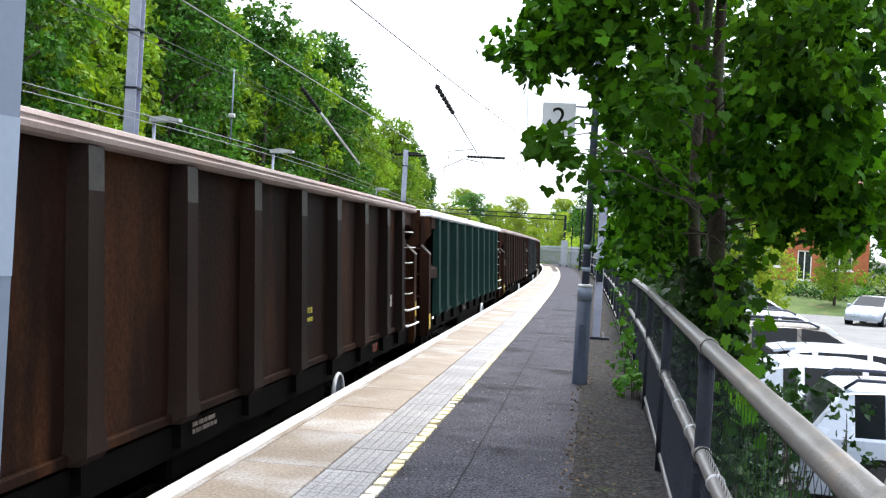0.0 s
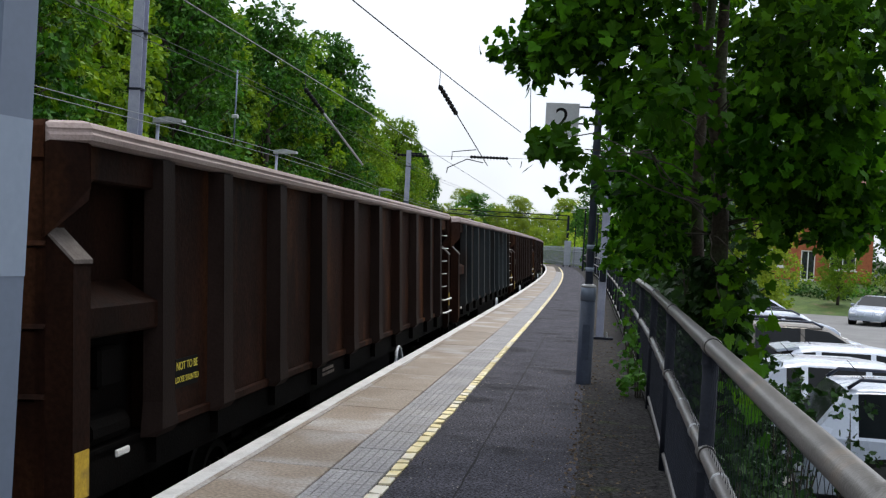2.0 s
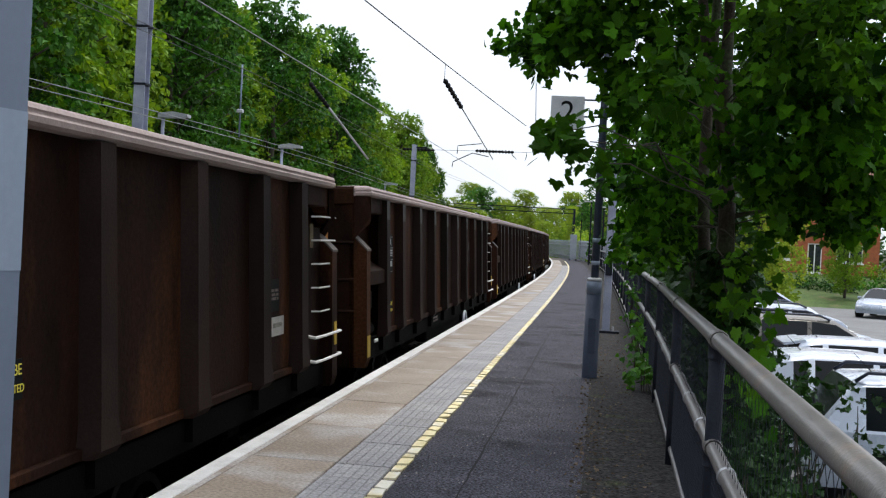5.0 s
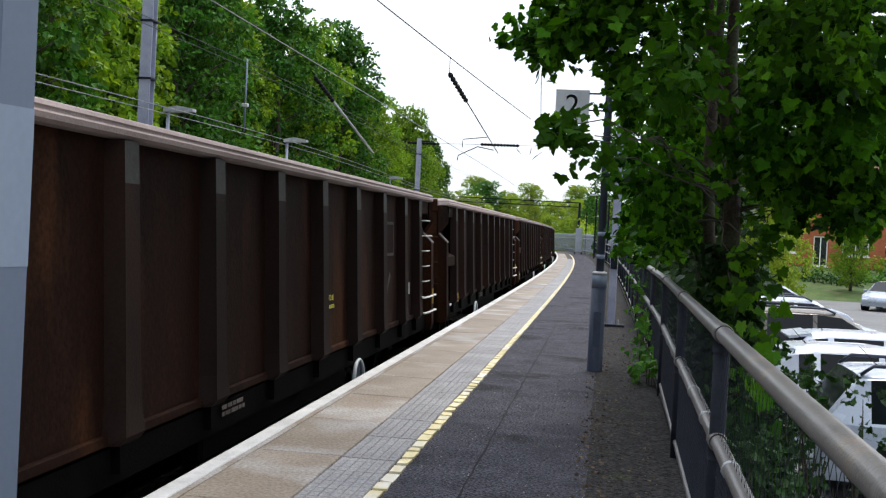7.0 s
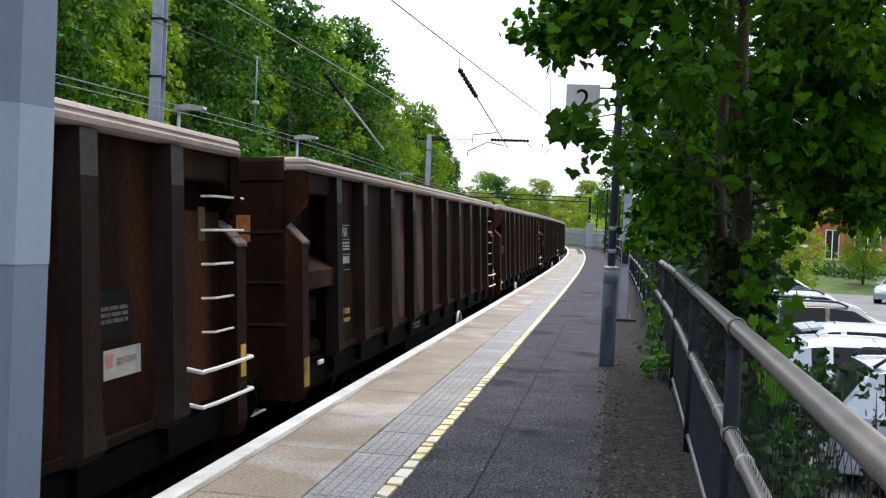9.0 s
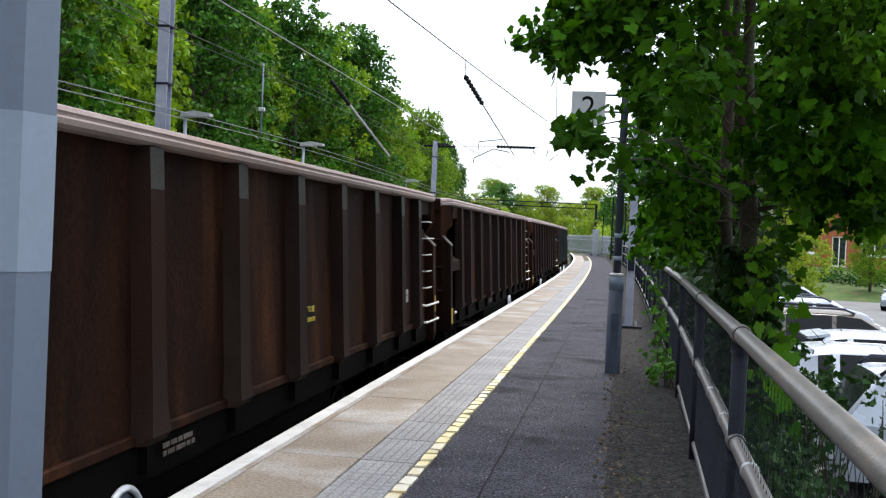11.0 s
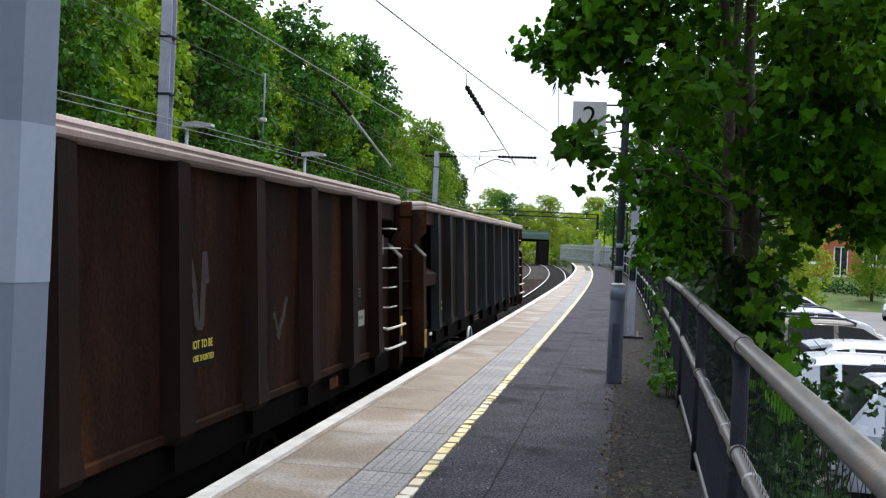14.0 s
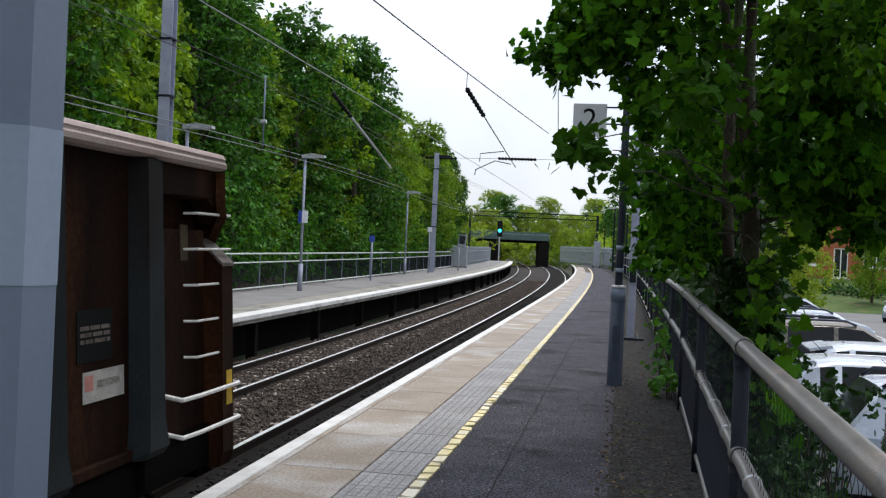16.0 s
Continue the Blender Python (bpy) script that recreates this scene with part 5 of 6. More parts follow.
wire_thing("overhead_wire", [along(s, 1.9 - 0.0687 * s, 4.8 + 0.004 * (s - 14) ** 2 * 0.1) for s in range(-14, 34, 3)], 0.011, M_WIRE, "thin dark overhead wire above the nearer track")
wire_thing("overhead_wire", [along(s, TRACK_MID, 3.75 + 0.0005 * s) for s in range(-20, 150, 4)], 0.007, M_WIRE_PALE, "thin contact wire above the nearer track")


def sloping_arm(a, b, thick, mat, label):
    """A stay that slopes down along the line, with a ribbed insulator at its upper end."""
    a, b = along(*a), along(*b)
    t = thing("line_stay", label, "overhead line arm", group="overhead line arms")
    bm = bmesh.new()
    insulator(bm, a, a.lerp(b, 0.27), 0.06, 8)
    part("insulator", bm, M_INK, t, "dark ribbed insulator")
    part("rod", tube([a.lerp(b, 0.26), b], thick, 8), mat, t, "", True)
    part("hanger", tube([a, a + Vector((0, 0, 0.35))], 0.008, 5), M_WIRE, t)


sloping_arm((22.2, 0.9, 4.87), (33.2, 0.9, 4.07), 0.014, M_WIRE, "dark stay rod with ribbed insulator over the nearer track")
sloping_arm((24.0, 4.3, 4.96), (30.6, 4.3, 3.74), 0.03, M_GALV, "pale steel tube with dark insulator over the farther track")
span = thing("cross_span", "thin cross span wire with black insulator and steady arms", "overhead line arm")
part("span_wire", tube([(-12.5, 72, 7.42), (-8.5, 72, 7.5), (-4.0, 72, 7.54)], 0.014, 5), M_WIRE, span)
bm = bmesh.new()
insulator(bm, (-8.6, 72, 7.5), (-6.0, 72, 7.5), 0.13, 12)
part("insulator", bm, M_INK, span, "long black ribbed insulator")
bm = bmesh.new()
insulator(bm, (-13.6, 72, 7.42), (-11.4, 72, 7.42), 0.12, 9)
part("insulator", bm, M_INK, span, "black ribbed insulator")
part("steady_arm", tube([(-9.85, 72, 7.25), (-9.83, 72, 7.8), (-8.2, 72, 8.0)], 0.035, 6), M_WIRE, span)
part("steady_arm", tube([(-10.15, 72, 6.35), (-10.1, 72, 6.7), (-8.8, 72, 7.34), (-7.7, 72, 7.14)], 0.035, 6), M_WIRE, span)
part("dropper", tube([(-4.76, 72, 12.3), (-4.55, 72, 7.5)], 0.03, 6), M_WIRE, span)



# ---- far platform furniture ----
ff = thing("far_fence", "pale grey post and rail fence with dark mesh infill", "fence")
for z, r in ((0.93, 0.032), (0.62, 0.026), (-0.28, 0.03)):
    part("fence_rail", tube([along(s, 10.35 if s < 100 else 10.35 - (s - 100) * 0.02, z) for s in range(14, 142, 4)], r, 8), M_FAR_RAIL, ff, "pale painted rail", True)
FP = mesh_of("fence_post", box(-0.022, 0.022, -0.022, 0.022, FAR_Z, 0.95, 0.004), M_POST_MID)
for k in range(42):
    s = 16 + k * 3.0
    part("fence_post", FP, None, ff, at=frame_at(s, 10.35 if s < 100 else 10.35 - (s - 100) * 0.02))
bm = bmesh.new()
for k in range(900):
    s = 18 + k * 0.12
    a = along(s, 10.36 if s < 100 else 10.36 - (s - 100) * 0.02, -0.3)
    add_box(bm, a.x - 0.006, a.x + 0.006, a.y - 0.006, a.y + 0.006, -0.3, 0.6)
part("mesh_infill", bm, M_FENCE_DARK, ff, "fine dark vertical wires")


def far_lamp(s, o, h, sign=None):
    t = thing("platform_lamp", "slim grey platform lamp with flat head", "lamp post", frame_at(s, o, FAR_Z), group="lamps on the opposite platform")
    part("base_sleeve", tube([(0, 0, 0), (0, 0, 1.0)], 0.09, 12), M_MAST, t, "", True)
    part("shaft", tube([(0, 0, 1.0), (0, 0, h)], 0.05, 12), M_MAST, t, "", True)
    part("lamp_head", prism([(-0.1, h - 0.02), (0.75, h + 0.02), (0.75, h + 0.1), (0.3, h + 0.17), (-0.1, h + 0.1)], -0.14, 0.14), M_GALV, t, "pale flat lamp head")
    if sign:
        part("sign_panel", box(0.0, 0.22, -0.1, -0.08, 2.5, 2.95, 0.004), sign, t, "small sign panel")
        part("sign_panel", box(-0.14, -0.004, -0.1, -0.08, 2.5, 2.95, 0.004), M_SIGN_BLUE, t, "small blue sign panel")


far_lamp(38.0, 9.12, 4.9, M_SIGN)
far_lamp(64.6, 10.2, 4.95)
far_lamp(28.2, 9.6, 4.85)
for s, o, h, mt, w in ((51.2, 9.43, 2.2, M_SIGN_BLUE, 0.25), (69.8, 9.53, 3.0, M_SIGN, 0.3)):
    t = thing("sign_post", "slim post with a small sign on the opposite platform", "sign", frame_at(s, o, FAR_Z), group="signs on the opposite platform")
    part("post", tube([(0, 0, 0), (0, 0, h)], 0.045, 10), M_MAST, t, "", True)
    part("sign_panel", box(-w / 2, w / 2, -0.07, -0.05, h - 0.3, h, 0.004), mt, t, "small sign panel")
t = thing("help_point", "pale tilted screen housing on a slim post", "help point", frame_at(78.8, 8.6, FAR_Z))
part("post", tube([(0, 0, 0), (0, 0, 2.2)], 0.07, 10), M_GALV, t, "", True)
part("housing", box(-0.3, 0.3, -0.12, 0.16, 1.75, 2.75, 0.05), M_PALISADE, t, "pale blue-grey housing", at=Matrix.Rotation(0.1, 4, "Y"))
part("screen", box(-0.22, 0.22, -0.128, -0.122, 2.0, 2.6), M_GLASS_DARK, t, "dark screen", at=Matrix.Rotation(0.1, 4, "Y"))
part("hood", box(-0.34, 0.2, -0.3, 0.16, 2.78, 2.84, 0.01), M_FENCE_DARK, t, "dark hood", at=Matrix.Rotation(0.1, 4, "Y"))
t = thing("equipment_cabinet", "grey lineside equipment cabinet", "cabinet", frame_at(90, 10.0, FAR_Z))
part("body", box(-0.9, 0.9, -0.4, 0.4, 0.1, 1.75, 0.03), M_PALISADE, t)
part("plinth", box(-0.95, 0.95, -0.45, 0.45, 0.0, 0.1), M_CONCRETE, t)
part("lid", box(-0.98, 0.98, -0.46, 0.46, 1.75, 1.83, 0.02), M_GALV, t)


def palisade(name, sa, sb, oa, ob_, z0, h, label):
    t = thing(name, label, "fence", group="palisade fences")
    n = int((sb - sa) / 0.3)
    PALE = mesh_of("pale", prism([(-0.045, 0), (0.045, 0), (0.045, h - 0.12), (0.0, h), (-0.045, h - 0.12)], -0.012, 0.012), M_PALISADE)
    for k in range(min(n, 280)):
        f = k / n
        part("pale", PALE, None, t, at=frame_at(sa + (sb - sa) * f, oa + (ob_ - oa) * f, z0) @ Matrix.Rotation(radians(90), 4, "Z"))
    for z in (0.35, h - 0.45):
        part("cross_rail", tube([along(sa + (sb - sa) * k / 20, oa + (ob_ - oa) * k / 20, z0 + z) for k in range(21)], 0.03, 6), M_PALISADE, t)


palisade("palisade_fence", 46, 128, -3.4, -4.2, 0.0, 1.9, "grey steel palisade fence at the back of the platform")
palisade("palisade_fence", 92, 142, 10.3, 9.4, FAR_Z, 1.8, "grey steel palisade fence at the end of the opposite platform")

palisade("palisade_fence", 96, 134, -3.0, 0.6, 0.0, 1.9, "pale blue-grey palisade fence across the platform end")
# distant posts on the near platform
for s, o, h in ((58, -2.6, 4.8), (82, -2.8, 4.8), (104, -2.9, 5.2), (92, -3.6, 6.5), (70, -3.3, 4.0)):
    t = thing("platform_lamp", "distant slim dark platform lamp", "lamp post", frame_at(s, o), group="distant lamps of the platform")
    part("shaft", tube([(0, 0, 0), (0, 0, h)], 0.06, 8), M_FENCE_DARK, t)
    part("lamp_head", prism([(-0.6, h - 0.02), (0.1, h), (0.1, h + 0.08), (-0.5, h + 0.1)], -0.12, 0.12), M_GALV, t)
t = thing("notice_case", "pale tall notice case on the platform", "sign", frame_at(98, -2.0))
part("case", box(-0.3, 0.3, -0.1, 0.1, 0.2, 2.4, 0.02), M_PALISADE, t)
part("leg", box(-0.35, -0.25, -0.05, 0.05, 0, 0.2), M_FENCE_DARK, t)
part("leg", box(0.25, 0.35, -0.05, 0.05, 0, 0.2), M_FENCE_DARK, t)

# signal beyond the platforms
t = thing("colour_light_signal", "black colour-light signal showing a blue-green aspect", "signal", frame_at(141, 8.3, -0.5))
part("post", tube([(0, 0, 0), (0, 0, 4.2)], 0.09, 10), M_GALV, t)
part("head", box(-0.35, 0.35, -0.25, 0.1, 3.3, 5.4, 0.06), M_INK, t, "black signal head")
part("lens", tube([(0, -0.3, 4.1), (0, -0.24, 4.1)], 0.24, 16), M_BULB, t, "lit blue-green lens")
part("hood", box(-0.3, 0.3, -0.5, -0.25, 4.45, 4.5), M_INK, t)

# road bridge over the line
t = thing("road_bridge", "dark green girder bridge on brick piers beyond the station", "bridge", frame_at(158, 3.5, -1.3))
part("girder", box(-11.5, 2.5, -0.4, 0.4, 3.85, 4.75, 0.05), M_STONE_GREEN, t, "dark green girder")
part("parapet", box(-11.5, 2.5, 0.4, 0.6, 4.7, 5.1), M_STONE_GREEN, t)
part("deck", box(-11.5, 2.5, 0.4, 7, 3.5, 4.2), M_DARK_BRICK, t)
for x in (-10.7, -5.5, 1.7):
    part("pier", box(x - 0.8, x + 0.8, -0.5, 7, -0.5, 3.6, 0.05), M_DARK_BRICK, t, "dark brick pier")
# gantry
t = thing("signal_gantry", "thin lattice overhead gantry spanning both tracks", "gantry", frame_at(148, 3.5, -1.3))
for x in (-9, 8.5):
    part("leg", box(x - 0.15, x + 0.15, -0.15, 0.15, 0, 7.6), M_FENCE_DARK, t)
for z in (6.9, 7.5):
    part("beam", box(-9, 8.5, -0.08, 0.08, z, z + 0.12), M_FENCE_DARK, t)
for k in range(17):
    part("lattice", tube([(-9 + k, 0, 7.0), (-8 + k if k % 2 else -9 + k, 0, 7.55)], 0.04, 5), M_FENCE_DARK, t)


# ---- plants ----
def maple_outline():
    """One half lobe pattern of a five-lobed leaf; tip towards +y."""
    half = [(0.0, -0.04), (0.16, -0.13), (0.42, -0.14), (0.4, 0.02), (0.6, 0.2), (0.44, 0.3), (0.46, 0.47), (0.27, 0.44), (0.2, 0.62), (0.0, 0.82)]
    return half


HALF = maple_outline()
LEAF_V = np.array([(x, y, 0.16 * abs(x) - 0.22 * max(0, y) ** 2 - 0.25 * x * x) for x, y in HALF] + [(-x, y, 0.16 * abs(x) - 0.22 * max(0, y) ** 2 - 0.25 * x * x) for x, y in HALF[-2:0:-1]] + [(0, 0.2, -0.03)])
LEAF_F = [(len(LEAF_V) - 1, k, (k + 1) % (len(LEAF_V) - 1)) for k in range(len(LEAF_V) - 1)]
OVAL_V = np.array([(0, 0, 0), (0.28, 0.3, 0.05), (0.2, 0.75, 0.02), (0, 1.0, -0.08), (-0.2, 0.75, 0.02), (-0.28, 0.3, 0.05)])
OVAL_F = [(0, 1, 2, 3), (0, 3, 4, 5)]
CHIP_V = np.array([(0, 0, 0), (0.36, 0.5, 0.07), (0, 1.0, -0.1), (-0.36, 0.5, 0.07)])
CHIP_F = [(0, 1, 2, 3)]


def frames_for(dirs, spin, rng):
    """Orthonormal frames whose y is dirs and z leans upward with a random spin."""
    d = dirs / np.linalg.norm(dirs, axis=1, keepdims=True)
    up = np.array([0, 0, 1.0]) + spin * rng.normal(size=d.shape)
    x = np.cross(d, up)
    x /= np.linalg.norm(x, axis=1, keepdims=True) + 1e-9
    z = np.cross(x, d)
    return np.stack([x, d, z], 1)


def leaves_mesh(name, pos, dirs, size, mat, shape="oval", spin=0.5, seed=1):
    rng = np.random.RandomState(seed)
    V, F = {"maple": (LEAF_V, LEAF_F), "chip": (CHIP_V, CHIP_F)}.get(shape, (OVAL_V, OVAL_F))
    fr = frames_for(dirs, spin, rng)
    n, m = len(pos), len(V)
    allv = pos[:, None, :] + np.einsum("vk,nkj->nvj", V, fr) * size[:, None, None]
    verts = allv.reshape(-1, 3)
    faces = [tuple(i * m + j for j in f) for i in range(n) for f in F]
    return fast_mesh(name, verts, faces, mat)


def crown_points(rng, n, blobs, fill=0.55):
    """Points in clumps spread through blobs (centre, radii), denser to the outside."""
    w = np.array([np.prod(b[1]) ** 0.6 for b in blobs])
    ids = rng.choice(len(blobs), n, p=w / w.sum())
    d = rng.normal(size=(n, 3))
    d /= np.linalg.norm(d, axis=1, keepdims=True)
    r = fill + (1 - fill) * rng.rand(n, 1) ** 0.6
    c, rad = np.array([b[0] for b in blobs], float)[ids], np.array([b[1] for b in blobs], float)[ids]
    return c + d * r * rad, d


def sprays(rng, n_spray, per, blobs, fill, reach):
    """Leaves set in drooping sprays: each spray is a short twig with leaves both ways."""
    c, d = crown_points(rng, n_spray, blobs, fill)
    dirs = d * np.array([1, 1, 0.3]) + rng.normal(size=d.shape) * 0.35 + np.array([0, 0, -0.25])
    dirs /= np.linalg.norm(dirs, axis=1, keepdims=True)
    f = rng.rand(n_spray, per, 1)
    pos = c[:, None] + dirs[:, None] * f * reach + rng.normal(size=(n_spray, per, 3)) * reach * 0.22
    ld = dirs[:, None] + rng.normal(size=(n_spray, per, 3)) * 0.7 + np.array([0, 0, -0.35])
    return pos.reshape(-1, 3), ld.reshape(-1, 3), c, dirs


def limb(bm, a, b, r0, r1, rng, bend=0.12, n=6, sides=8):
    a, b = Vector(a), Vector(b)
    ln = (b - a).length
    pts, rad = [], []
    for k in range(n + 1):
        f = k / n
        wob = Vector((rng.uniform(-1, 1), rng.uniform(-1, 1), rng.uniform(-0.5, 0.5))) * bend * ln * 0.25 * (1 if 0 < k < n else 0)
        pts.append(a.lerp(b, f) + wob + Vector((0, 0, bend * ln * math.sin(math.pi * f) * 0.4)))
        rad.append(r0 + (r1 - r0) * f)
    add_tube(bm, pts, rad, sides)
    return pts


def woodland_meshes(v):
    """Trunk and crown meshes of one woodland tree, base at the origin, about 14 m high."""
    rng = np.random.RandomState(40 + v)
    rr = random.Random(40 + v)
    h = 12.5 + 2.2 * rr.random()
    bm = bmesh.new()
    limb(bm, (0, 0, -0.5), (rr.uniform(-0.5, 0.5), rr.uniform(-0.5, 0.5), h * 0.8), 0.26, 0.06, rr, 0.05, 8)
    blobs = []
    for k in range(26):
        z = h * (0.1 + 0.86 * k / 25)
        spread = 3.3 * math.sin(math.pi * min(1, 0.22 + 0.72 * k / 25)) + 0.35
        a = k * 2.4 + rr.uniform(-0.5, 0.5)
        c = (math.cos(a) * spread * 0.62, math.sin(a) * spread * 0.62, z)
        r = rr.uniform(0.7, 1.5)
        blobs.append((c, (r, r, r * 0.7)))
        limb(bm, (0, 0, max(1, z - 1.6)), c, 0.07, 0.02, rr, 0.1, 4, 5)
    blobs.append(((0, 0, h * 0.95), (0.9, 0.9, 1.1)))
    bmesh.ops.recalc_face_normals(bm, faces=bm.faces)
    trunk = mesh_of("trunk", bm, M_BARK_DARK, True)
    pos, ld, _, _ = sprays(rng, 1450, 9, blobs, 0.6, 0.42)
    crown = leaves_mesh("crown", pos, ld, 0.15 + 0.19 * rng.rand(len(pos)), M_LEAF_HAZE if v > 4 else M_LEAF_B if v in (1, 4) else M_LEAF_A, "chip", 0.8, v)
    return trunk, crown


WOOD = [woodland_meshes(v) for v in range(7)]


# ---- maple beside the fence ----
def maple():
    rng = np.random.RandomState(77)
    rr = random.Random(77)
    t = thing("maple_tree", "leafy maple with two ivy-clad trunks beside the platform fence", "tree", Matrix.Translation((1.1, 9.6, -1.1)))
    origin = Vector((1.1, 9.6, -1.1))
    stems = [([(1.16, 9.6, -1.3), (1.13, 9.6, 0.4), (1.09, 9.6, 1.68), (1.07, 9.6, 2.41)], 0.085, 0.07), ([(1.07, 9.6, 2.41), (0.99, 9.6, 2.71), (0.84, 9.6, 3.29), (0.77, 9.6, 3.83), (0.62, 9.6, 5.07), (0.4, 9.4, 7.0)], 0.06, 0.03),
             ([(1.07, 9.6, 2.38), (1.01, 9.6, 3.1), (1.01, 9.6, 3.84), (1.02, 9.6, 5.06), (1.3, 9.7, 7.2)], 0.062, 0.03), ([(1.15, 10.2, -1.3), (1.1, 10.2, 0.3), (0.95, 10.2, 1.78), (0.92, 10.2, 2.4), (0.96, 10.2, 3.97), (0.95, 10.2, 6.5)], 0.07, 0.035)]
    for pts, r0, r1 in stems:
        bm = bmesh.new()
        n = len(pts)
        add_tube(bm, [Vector(q) - origin for q in pts], [r0 + (r1 - r0) * k / (n - 1) for k in range(n)], 14)
        bmesh.ops.recalc_face_normals(bm, faces=bm.faces)
        part("trunk", bm, M_BARK, t, "grey-brown bark trunk", True)
    left = [((-0.22, 7.35, 3.06), 0.24), ((-0.34, 7.16, 2.94), 0.11), ((-0.02, 7.81, 3.38), 0.3), ((-0.28, 5.8, 2.15), 0.09), ((-0.18, 5.9, 2.21), 0.1), ((-0.08, 6.0, 2.16), 0.11), ((-0.23, 5.8, 2.06), 0.07), ((-0.2, 7.3, 3.2), 0.24), ((0.28, 8.43, 2.74), 0.26),
            ((0.42, 9.98, 2.21), 0.3), ((0.75, 13.0, 1.95), 0.42), ((0.33, 8.97, 2.16), 0.28), ((0.25, 7.38, 2.95), 0.38), ((0.36, 5.54, 2.43), 0.17), ((0.5, 8.98, 1.72), 0.2), ((0.45, 11.49, 1.6), 0.28), ((-0.7, 8.86, 3.27), 0.13), ((-0.61, 9.08, 3.18), 0.16), ((-0.42, 8.7, 3.62), 0.2), ((-0.5, 8.85, 3.37), 0.2)]
    right = [((1.68, 8.6, 2.2), 0.3), ((2.01, 8.6, 2.34), 0.34), ((2.26, 9.2, 2.03), 0.24), ((1.67, 9.4, 2.0), 0.22), ((2.12, 10.0, 2.0), 0.24), ((0.55, 10.5, 1.93), 0.3), ((0.8, 10.5, 2.27), 0.35), ((1.5, 7.8, 3.02), 0.5), ((1.27, 6.75, 2.97), 0.48), ((1.43, 7.81, 2.56), 0.45), ((1.22, 8.38, 2.28), 0.36), ((1.72, 8.81, 2.22), 0.33), ((1.48, 9.38, 1.97), 0.22), ((1.91, 8.79, 1.95), 0.2), ((1.2, 8.92, 1.58), 0.1), ((1.0, 8.53, 1.25), 0.11)]
    above = [((0.3, 7.3, 3.98), 0.62), ((0.55, 7.55, 4.3), 0.75), ((1.59, 7.48, 4.05), 0.75), ((0.9, 11.89, 2.96), 0.75), ((1.9, 11.72, 3.2), 0.6), ((1.2, 13.93, 2.96), 0.7), ((1.48, 12.71, 3.91), 1.0), ((0.8, 9.5, 5.6), 1.5)]
    blobs = [(Vector(c) - origin, (r, r * 1.25, r * 0.95)) for c, r in left + right + above]
    for c, r in blobs:
        bm = bmesh.new()
        z = min(6.5, max(2.9, c[2] - 0.15))
        limb(bm, (-0.1, 0.05, z), c, 0.008, 0.003, rr, 0.1, 5, 6)
        bmesh.ops.recalc_face_normals(bm, faces=bm.faces)
        part("branch", bm, M_BARK_DARK, t, "", True)
    pos, ld, c, d = sprays(rng, 4000, 8, blobs, 0.25, 0.16)
    size = 0.05 + 0.065 * rng.rand(len(pos))
    size = np.where(pos[:, 1] < -3.0, size * 0.85, size)
    # the leaves nearest the platform are pieces of their own
    order = np.argsort(pos[:, 1])
    near, rest = order[:260], order[260:]
    part("crown", leaves_mesh("crown", pos[rest], ld[rest], size[rest], M_LEAF_MAPLE, "maple", 0.9, 5), None, t, "dense lobed green leaves")
    fr = frames_for(ld[near], 0.6, rng)
    one = fast_mesh("leaf", LEAF_V, LEAF_F, M_LEAF_MAPLE)
    for k, i in enumerate(near):
        rot = Matrix([[fr[k][c2][r2] for c2 in range(3)] for r2 in range(3)]).to_4x4()
        part("leaf", one, None, t, at=Matrix.Translation(pos[i]) @ rot @ Matrix.Diagonal((size[i], size[i], size[i], 1)))
    # the unseen upper crown, above the platform, added to shade the leaves below
    high = [((0.4, 8.6, 6.4), 1.7), ((1.6, 9.0, 6.9), 1.8), ((0.9, 10.4, 8.2), 1.9), ((0.0, 7.2, 5.6), 1.0), ((1.3, 6.9, 5.6), 1.2), ((2.3, 11.2, 6.0), 1.6)]
    up_pos, up_dir, _, _ = sprays(rng, 1700, 8, [(Vector(q) - origin, (r, r, r * 0.8)) for q, r in high], 0.3, 0.3)
    part("upper_crown", leaves_mesh("upper_crown", up_pos, up_dir, 0.13 + 0.08 * rng.rand(len(up_pos)), M_LEAF_MAPLE, "oval", 0.8, 15), None, t, "unseen high crown added to shade the leaves below")
    # ivy up the trunk
    n = 4200
    a, z = rng.rand(n) * 6.28, rng.rand(n) ** 1.3 * 2.7 + 0.0
    r = 0.1 + 0.3 * rng.rand(n) * np.clip(1.6 - z / 2.2, 0.2, 1.0)
    ip = np.stack([np.cos(a) * r + 0.0, np.sin(a) * r + 0.1, z], 1)
    idr = np.stack([np.cos(a), np.sin(a), -0.9 + 0 * a], 1) + rng.normal(size=(n, 3)) * 0.4
    part("ivy", leaves_mesh("ivy", ip, idr, 0.05 + 0.06 * rng.rand(n), M_LEAF_DARK, "maple", 0.5, 9), None, t, "dark glossy ivy on the trunk")
    # a low ivy skirt hanging by the handrail
    n = 70
    ip = np.stack([rng.uniform(-0.15, 0.25, n), rng.uniform(-1.6, -0.6, n), rng.uniform(1.4, 2.5, n)], 1)
    part("ivy", leaves_mesh("ivy", ip, np.array([0, -0.3, -1.0]) + rng.normal(size=(n, 3)) * 0.5, 0.08 + 0.07 * rng.rand(n), M_LEAF_MAPLE, "maple", 0.8, 10), None, t, "hanging leaves")


maple()


